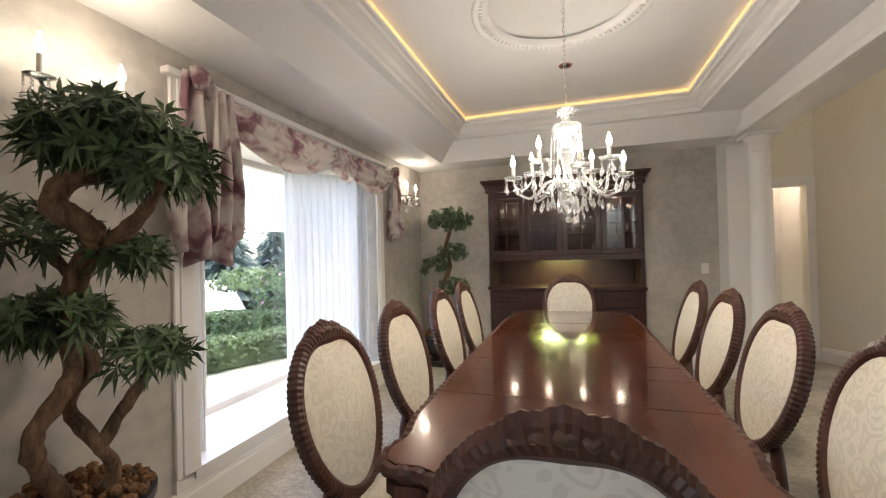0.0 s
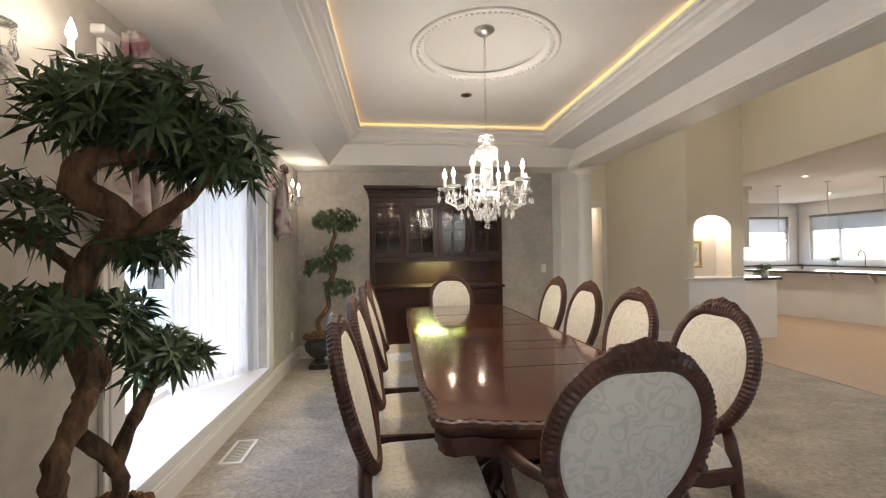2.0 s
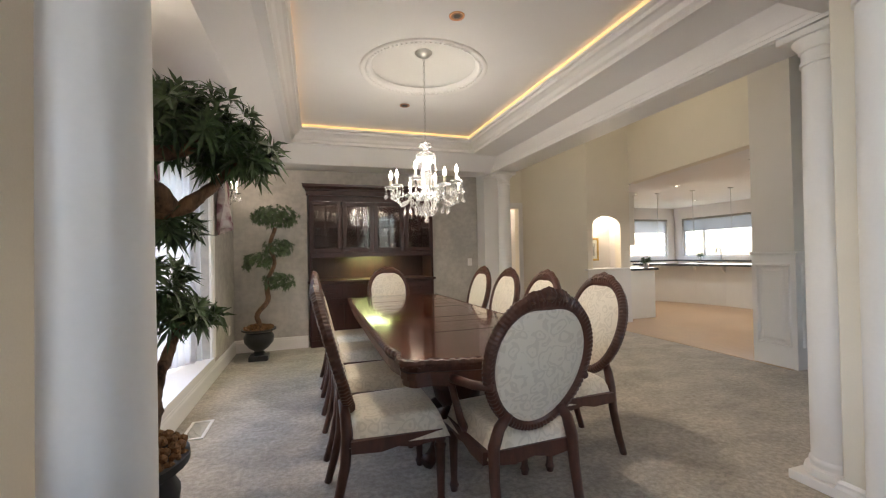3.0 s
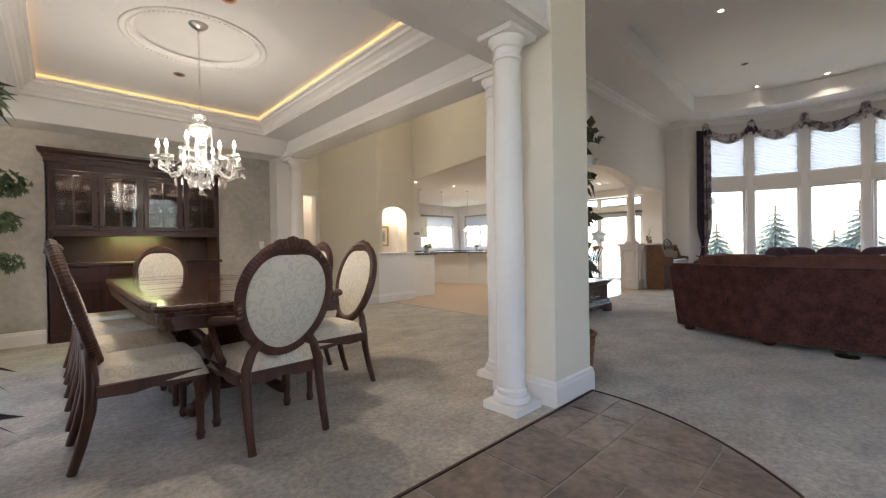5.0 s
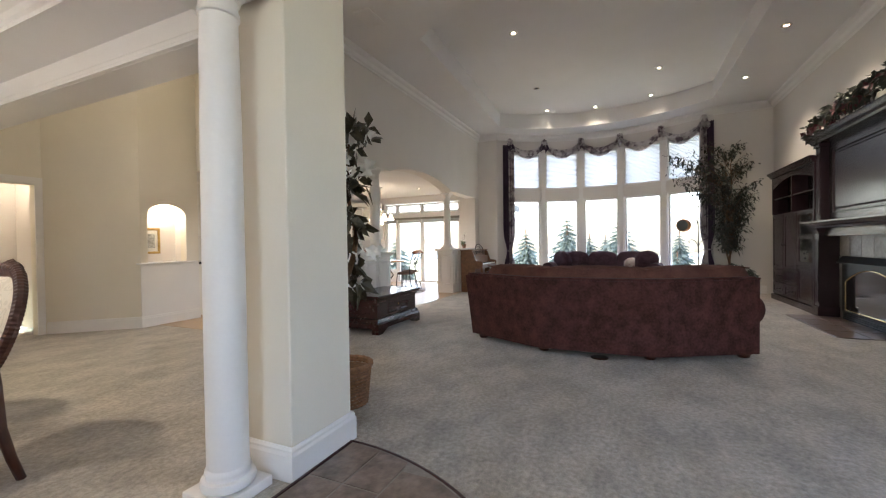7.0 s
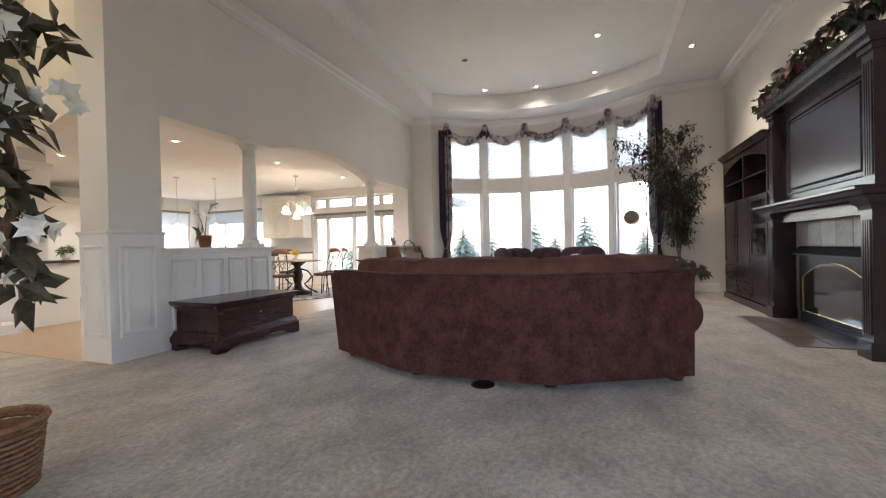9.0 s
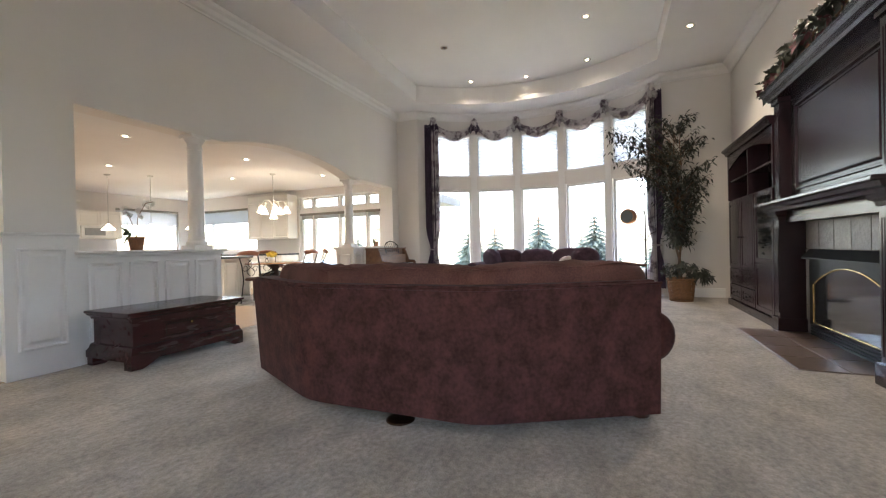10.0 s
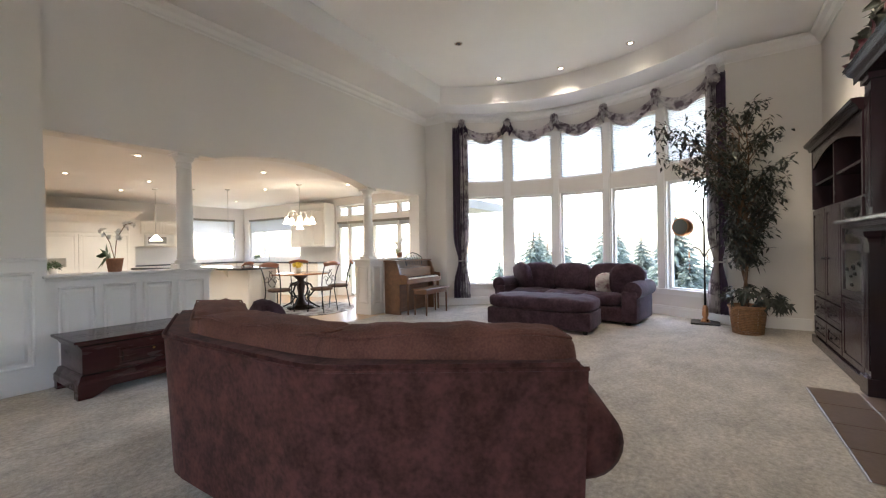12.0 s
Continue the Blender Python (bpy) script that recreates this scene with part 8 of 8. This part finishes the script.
structure("wall_kitchen_return", cbox(4.40, 5.1, 5.76, 5.9, 0, 2.62), CREAM, "cream kitchen wall behind the cabinets", "wall")


def small_plant(x, y, z, label, leafmat=LEAF, s=1.0):
    t = thing("potted_plant", (x, y, z), label, "plant", s=s)
    part("pot", lathe(bmn(), [(0.045, 0), (0.06, 0.10), (0.055, 0.10)], 14), PETAL, t, smooth=True)
    crown(t, [(0, 0, 0.14, 0.07, 0.05)], 16, 0.08, 0.008, 7, 71, leafmat, droop=0.2)


small_plant(5.05, 5.2, 0.92, "small green grass plant in a white pot on the counter")
small_plant(10.5, 8.6, 0.92, "small green plant by the kitchen window")


def orchid(x, y, z, s=1.0, label="white orchid in a terracotta pot"):
    t = thing("orchid", (x, y, z), label, "orchid", "orchids", s=s)
    part("pot", lathe(bmn(), [(0.055, 0), (0.075, 0.13), (0.08, 0.14), (0.07, 0.13), (0.001, 0.12)], 18), TERRACOTTA, t, smooth=True)
    crown(t, [(0, 0, 0.16, 0.05, 0.04)], 2, 0.15, 0.035, 4, 81, LEAF, "leaves", "broad green leaves", 0.2)
    part("stem", tube(bmn(), [(0, 0, 0.13), (0.02, 0, 0.35), (0.10, 0, 0.50), (0.16, -0.02, 0.52)], 0.004, 5), BARK, t)
    part("stem", tube(bmn(), [(0, 0, 0.13), (-0.03, 0.02, 0.3), (-0.08, 0.03, 0.42)], 0.004, 5), BARK, t)
    crown(t, [(0.13, 0, 0.51, 0.04, 0.03), (0.08, 0, 0.47, 0.04, 0.03), (0.04, 0, 0.41, 0.03, 0.03), (0.03, 0, 0.35, 0.03, 0.03), (-0.06, 0.02, 0.38, 0.03, 0.03), (-0.08, 0.03, 0.42, 0.03, 0.03)], 3, 0.036, 0.017, 5, 82, PETAL, "blossoms", "white orchid blossoms", 0.1)


orchid(4.83, 2.08, 1.046)
orchid(9.65, 2.2, 1.051, 0.75, "small white orchid in a dark vase on the ledge")

# ---- niche picture, switches, vents ----
pc = thing("framed_picture", (3.80, 5.145, 1.28), "gilt framed print hanging in the lit niche", "picture")
bm = bmn()
for a in ((-0.15, 0.15, -0.20, -0.165), (-0.15, 0.15, 0.165, 0.20), (-0.15, -0.115, -0.165, 0.165), (0.115, 0.15, -0.165, 0.165)):
    box(bm, a[0], a[1], -0.012, 0.012, a[2], a[3], 0.004)
part("frame", bm, GOLD, pc, "gilt frame")
part("print", cbox(-0.115, 0.115, -0.002, 0.008, -0.165, 0.165), PAPER, pc, "pale print")
part("image_field", cbox(-0.07, 0.07, -0.004, -0.002, -0.11, 0.11), mat("print_ink", (0.33, 0.33, 0.31), 0.8, vary=0.5, scale=30), pc, "grey image")
vt = thing("floor_vent", (-1.70, 2.54, 0.0), "white metal floor register in the carpet", "floor vent")
bm = bmn()
for a in ((-0.075, 0.075, -0.17, -0.15), (-0.075, 0.075, 0.15, 0.17), (-0.075, -0.055, -0.15, 0.15), (0.055, 0.075, -0.15, 0.15)):
    box(bm, a[0], a[1], a[2], a[3], 0.001, 0.008)
part("frame", bm, WHITE, vt)
for k in range(14):
    part("slat", cbox(-0.055, 0.055, -0.145 + k * 0.0215, -0.133 + k * 0.0215, 0.002, 0.006), mat("beige_slat", (0.55, 0.52, 0.46), 0.5) if k == 0 else MATS["beige_slat"], vt)
def outlet(at, rz, label):
    t = thing("wall_outlet", at, label, "outlet", rz=rz)
    part("cover", cbox(-0.035, 0.035, -0.006, 0, -0.057, 0.057, 0.003), WHITE, t)
    for z in (-0.022, 0.022):
        part("socket", cbox(-0.014, 0.014, -0.008, -0.006, z - 0.012, z + 0.012), IVORY, t)


outlet((W + 0.001, 4.72, 0.36), 90, "white wall outlet on the grey wall")
outlet((1.46, 5.069, 1.12), 0, "white light switch on the grey wall")
vg = thing("ceiling_vent", (4.33, 1.37, 4.069), "white ceiling air vent", "vent")
part("frame", cbox(-0.2, 0.2, -0.12, 0.12, -0.012, 0), WHITE, vg)
for k in range(8):
    part("slat", cbox(-0.18, 0.18, -0.10 + k * 0.027, -0.085 + k * 0.027, -0.018, -0.012), WHITE, vg)

# ---- outdoors ----
def ground_z(x, y):
    e = max(0, x - 12.5)
    n = max(0, y - 11)
    w = max(0, -x - 8)
    return -0.45 - 11 * (1 - math.exp(-(e + 0.6 * n) / 8)) - 0.004 * w


bm = bmn()
xs = [-400, -120, -60, -30, -15, -8, -4, 0, 6, 11, 12.5, 15, 19, 25, 35, 50, 80, 150, 400]
ys = [-400, -150, -60, -30, -15, -5, 0, 5, 10, 14, 20, 35, 60, 150, 400]
structure("ground", sheet(bm, [[(x, y, ground_z(x, y)) for x in xs] for y in ys]), LAWN, "mown lawn falling away to the woods", "ground", True)
structure("road", flat([(-11, -30), (-6.5, -30), (-6.6, 4), (-9.0, 9.5), (-16, 16), (-34, 33), (-52, 33), (-30, 12), (-12, 2)], -0.46, -0.435), GRAVEL, "pale driveway crossing the lawn", "driveway")


def conifer(x, y, h, seed):
    z0 = ground_z(x, y)
    t = thing("conifer_tree", (x, y, z0), "tall green conifer, its colour paled for mist", "tree", "conifers outside")
    part("trunk", lathe(bmn(), [(h * 0.018, 0), (h * 0.004, h)], 7), BARK, t)
    rnd = random.Random(seed)
    verts, faces = [], []
    tiers = 44
    for k in range(tiers):
        f = k / tiers
        z = h * (0.08 + 0.9 * f)
        r = h * 0.31 * (1 - f) ** 0.8 + 0.12
        for j in range(28):
            a = rnd.uniform(0, 6.28)
            rr = r * rnd.uniform(0.55, 1.15)
            d = Vector((math.cos(a), math.sin(a), 0))
            roll = rnd.uniform(-1.3, 1.3)
            s = Vector((-d.y * math.cos(roll), d.x * math.cos(roll), math.sin(roll)))
            for q in range(3):
                f0, f1 = q / 3, (q + 1) / 3
                w = rr * 0.22 * (1 - f0 * 0.6)
                p0 = d * rr * f0 + Vector((0, 0, z - rr * 0.35 * f0 + rnd.uniform(-0.1, 0.1)))
                p1 = d * rr * (f1 + 0.12) + Vector((0, 0, z - rr * 0.35 * f1 - rr * 0.10))
                b = len(verts)
                verts += [tuple(p0), tuple(p0.lerp(p1, 0.55) + s * w * rnd.uniform(0.6, 1.1) - Vector((0, 0, w * 0.4))), tuple(p1), tuple(p0.lerp(p1, 0.55) - s * w * rnd.uniform(0.6, 1.1) - Vector((0, 0, w * 0.4)))]
                faces += [(b, b + 1, b + 2), (b, b + 2, b + 3)]
    me = bpy.data.meshes.new("crown")
    me.from_pydata(verts, [], faces)
    me.materials.append(CONIFER)
    ob = new("crown", me)
    ob.parent = t


for i, (x, y, h) in enumerate(((34, 8.5, 11.6), (30, 5.2, 10.6), (36, -1.2, 12.6), (40, 1.5, 11.2), (30, -8.5, 12.0), (33, -11.5, 13.0), (27, -12.5, 11.5), (48, -16, 12), (45, 12, 12.5), (52, 5, 11.5), (26, 14, 10), (40, -22, 13))):
    conifer(x, y, h + 1.9, 100 + i)
rnd = random.Random(77)
for i in range(18):
    conifer(rnd.uniform(31, 50), -15 + 1.7 * i + rnd.uniform(-0.8, 0.8), rnd.uniform(10.8, 14.0), 150 + i)
for i, (x, y, h) in enumerate(((-26, 17, 15), (-31, 22, 17), (-29, 28, 16), (-38, 14, 18), (-24, 33, 15), (-44, 30, 20), (-36, 5, 17), (-34, 40, 18))):
    conifer(x, y, h, 200 + i)


def bush(name, x, y, z, rx, rz, label, material, seed, per=260, leaf=0.06, extra=None):
    t = thing(name, (x, y, z), label, "shrub")
    part("stems", tube(bmn(), [(0, 0, 0), (0.02, 0.02, rz)], 0.03, 6), BARK, t)
    crown(t, [(0, 0, rz, rx, rz)], per, leaf, leaf * 0.28, 5, seed, material, droop=0.1)
    if extra:
        crown(t, [(0, 0, rz, rx * 1.03, rz * 1.03)], 30, 0.05, 0.022, 6, seed + 1, extra, "blossoms", "pink blossoms", 0.0)


PINK = mat("pink_petal", (0.55, 0.25, 0.42), 0.7, vary=0.2)
bush("rhododendron", -7.3, 8.55, -0.45, 0.55, 0.85, "flowering rhododendron bush on the lawn", HEDGE, 301, 320, 0.09, PINK)
bush("shrub", -3.75, 5.35, -0.45, 0.25, 0.25, "small bright green shrub below the window", LEAF, 305, 200, 0.07)
bush("shrub", -20, 14, -0.5, 2.2, 0.7, "low rounded shrub across the lawn", HEDGE, 307, 260, 0.25)
bush("shrub", -17, 18, -0.5, 2.0, 0.6, "low rounded shrub across the lawn", HEDGE, 308, 260, 0.25)


def hedge(x, y, length, depth, rz, h, seed):
    t = thing("box_hedge", (x, y, -0.45), "clipped dark green box hedge below the window", "hedge", rz=rz)
    rnd = random.Random(seed)
    lx, ly = length / 2, depth / 2
    part("core", cbox(-lx * 0.86, lx * 0.86, -ly * 0.8, ly * 0.8, 0, h * 0.9, 0.03), HEDGE, t)
    cl = []
    for k in range(900):
        f = rnd.random()
        if f < 0.45:
            cl.append((rnd.uniform(-lx, lx), rnd.uniform(-ly, ly), h + rnd.gauss(0, 0.015), 0.06, 0.03))
        elif f < 0.75:
            cl.append((lx * rnd.choice((-1, 1)), rnd.uniform(-ly, ly), rnd.uniform(0.05, h), 0.05, 0.06))
        else:
            cl.append((rnd.uniform(-lx, lx), ly * rnd.choice((-1, 1)), rnd.uniform(0.05, h), 0.05, 0.06))
    crown(t, cl, 4, 0.055, 0.015, 5, seed, HEDGE, "foliage", "", 0.1)


hedge(-5.30, 5.60, 3.2, 0.6, 65, 0.44, 401)
hedge(-7.0, 7.6, 2.4, 0.6, 10, 0.50, 402)

wing = thing("house_wing", (0, 0, 0), "white sided garage wing of the house with a grey roof", "building")
mG = Matrix(((1, 0, 0, 0), (0, 0, 1, 0), (0, 1, 0, 0), (0, 0, 0, 1)))
part("wall", prism(bmn(), [(-7.2, -0.6), (-1.2, -0.6), (-1.2, 2.3), (-4.2, 5.2), (-7.2, 2.3)], 9.6, 9.8, mG), SIDING, wing)
for k in range(13):
    part("siding_board", cbox(-7.2, -1.2, 9.575, 9.6, -0.45 + k * 0.19, -0.45 + k * 0.19 + 0.17), SIDING, wing)
part("roof", prism(bmn(), [(-7.78, 2.12), (-4.2, 5.62), (-4.2, 5.80), (-7.82, 2.27)], 8.9, 15, mG), SHINGLE, wing, "grey shingle roof")
part("roof", prism(bmn(), [(-0.62, 2.12), (-4.2, 5.62), (-4.2, 5.80), (-0.58, 2.27)], 8.9, 15, mG), SHINGLE, wing, "grey shingle roof")
part("fascia", prism(bmn(), [(-7.82, 1.99), (-4.2, 5.50), (-4.2, 5.78), (-7.82, 2.27)], 8.82, 8.9, mG), WHITE, wing, "white gable fascia")
part("soffit", prism(bmn(), [(-7.78, 2.06), (-4.2, 5.57), (-4.2, 5.60), (-7.78, 2.10)], 8.9, 9.6, mG), WHITE, wing)
part("side_wall", cbox(-7.2, -7.0, 9.8, 14.5, -0.6, 2.3), SIDING, wing)
PANE = mat("dark_pane", (0.03, 0.035, 0.04), 0.08)
for x in (-6.3, -4.65, -3.0):
    w1 = part("window", cbox(x, x + 0.9, 9.54, 9.58, 0.55, 1.65), WHITE, wing)
    for kx in range(2):
        for kz in range(2):
            part("pane", cbox(x + 0.07 + kx * 0.40, x + 0.43 + kx * 0.40, 9.53, 9.542, 0.62 + kz * 0.50, 1.08 + kz * 0.50), PANE, w1)
ev = thing("roof_eave", (0, 0, 0), "grey shingle roof corner of the kitchen bay outside", "building")
part("roof", prism(bmn(), [(1.75, 2.32), (6.0, 3.9), (6.0, 4.02), (1.72, 2.42)], 11.6, 13.6, Matrix(((0, 0, 1, 0), (1, 0, 0, 0), (0, 1, 0, 0), (0, 0, 0, 1)))), SHINGLE, ev)
part("fascia", cbox(11.6, 13.65, 1.70, 1.76, 2.20, 2.40), SHINGLE, ev)
part("soffit", cbox(11.6, 13.6, 1.76, 6.0, 2.22, 2.25), SHINGLE, ev)
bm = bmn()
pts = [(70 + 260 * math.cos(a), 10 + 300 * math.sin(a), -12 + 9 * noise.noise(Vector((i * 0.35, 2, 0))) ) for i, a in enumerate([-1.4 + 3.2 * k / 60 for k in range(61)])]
structure("backdrop", sheet(bm, [[(x, y, -30) for x, y, z in pts], [(x, y, z + 4) for x, y, z in pts]]), HILL, "distant hills with haze painted into their colour", "backdrop")

# ---- tiles ----
def clip_poly_inside(x, y):
    if y > -0.125 or x > 1.9:
        return False
    if x < 0:
        return y > -1.74
    return (x / 1.88) ** 2 + ((y + 0.115) / (1.88 * 0.86)) ** 2 < 1


def cut_tile(x0, x1, y0, y1):
    """A tile, clipped by the foyer's curved edge."""
    n = 10
    b = bmn()
    cs = [(x0, y0), (x1, y0), (x1, y1), (x0, y1)]
    loop = []
    for i in range(4):
        p, q = Vector(cs[i]), Vector(cs[(i + 1) % 4])
        for k in range(n):
            loop.append(p.lerp(q, k / n))
    cen = Vector(((x0 + x1) / 2, (y0 + y1) / 2))
    inside = [p for p in loop if clip_poly_inside(*p)]
    if len(inside) < 5:
        b.free()
        return None
    c = sum(inside, Vector((0, 0))) / len(inside)
    if not clip_poly_inside(*c):
        b.free()
        return None
    out = []
    for p in loop:
        if clip_poly_inside(*p):
            out.append(p)
        else:
            lo, hi = 0.0, 1.0
            for _ in range(14):
                m = (lo + hi) / 2
                if clip_poly_inside(*c.lerp(p, m)):
                    lo = m
                else:
                    hi = m
            out.append(c.lerp(p, lo))
    clean = [p for i, p in enumerate(out) if (p - out[i - 1]).length > 0.004]
    if len(clean) < 3:
        b.free()
        return None
    prism(b, [(p.x, p.y) for p in clean], -0.01, 0.0065)
    return b


g = 0.006
yy = -0.125
rows = 0
while yy > -1.8:
    h = 0.42
    xx = 1.95 - (0.21 if rows % 2 else 0.0)
    while xx > -1.7:
        if (rows + int((1.95 - xx) / 0.42)) % 3 == 0:
            cells = [(xx - 0.42 + g, xx - g, yy - 0.21 + g, yy - g), (xx - 0.42 + g, xx - g, yy - h + g, yy - 0.21 - g)]
        else:
            cells = [(xx - 0.42 + g, xx - g, yy - h + g, yy - g)]
        for c4 in cells:
            b = cut_tile(*c4)
            if b:
                ob = link("tile", b, SLATE, foyer_floor)
        xx -= 0.42
    yy -= h
    rows += 1
part("edge_strip", tube(bmn(), [(1.90 * math.cos(-i * math.pi / 60), -0.115 + 1.90 * 0.86 * math.sin(-i * math.pi / 60), 0.004) for i in range(31)], 0.008, 6), HUTCH, foyer_floor, "dark tile edge strip")
part("edge_strip", cbox(-1.4, 1.9, -0.122, -0.108, 0.0, 0.011), HUTCH, foyer_floor)
hearth = structure("floor_hearth", cbox(6.08, 7.73, -4.45, -3.80, -0.1, 0.004), GROUT, "dark tiled hearth flush with the carpet", "hearth")
for i in range(4):
    for j in range(2):
        part("tile", cbox(6.085 + i * 0.411, 6.485 + i * 0.411, -4.125 + j * 0.322 - 0.322 + 0.004, -3.805 - (1 - j) * 0.322 - 0.004, -0.01, 0.010, 0.003), HEARTH, hearth)
sur = thing("tile_surround", (0, 0, 0), "grey slate tile surround around the firebox", "tile surround")
for i in range(6):
    w = (FB1 + 0.13 - (FB0 - 0.13)) / 6
    x0 = FB0 - 0.13 + i * w
    part("tile", cbox(x0 + 0.003, x0 + w - 0.003, -4.43, -4.418, 0.905, 1.187, 0.003), SURROUND, sur)
for x0, x1 in ((FB0 - 0.14, FB0 - 0.003), (FB1 + 0.003, FB1 + 0.14)):
    for j in range(3):
        part("tile", cbox(x0, x1, -4.43, -4.418, 0.003 + j * 0.30, 0.297 + j * 0.30, 0.003), SURROUND, sur)
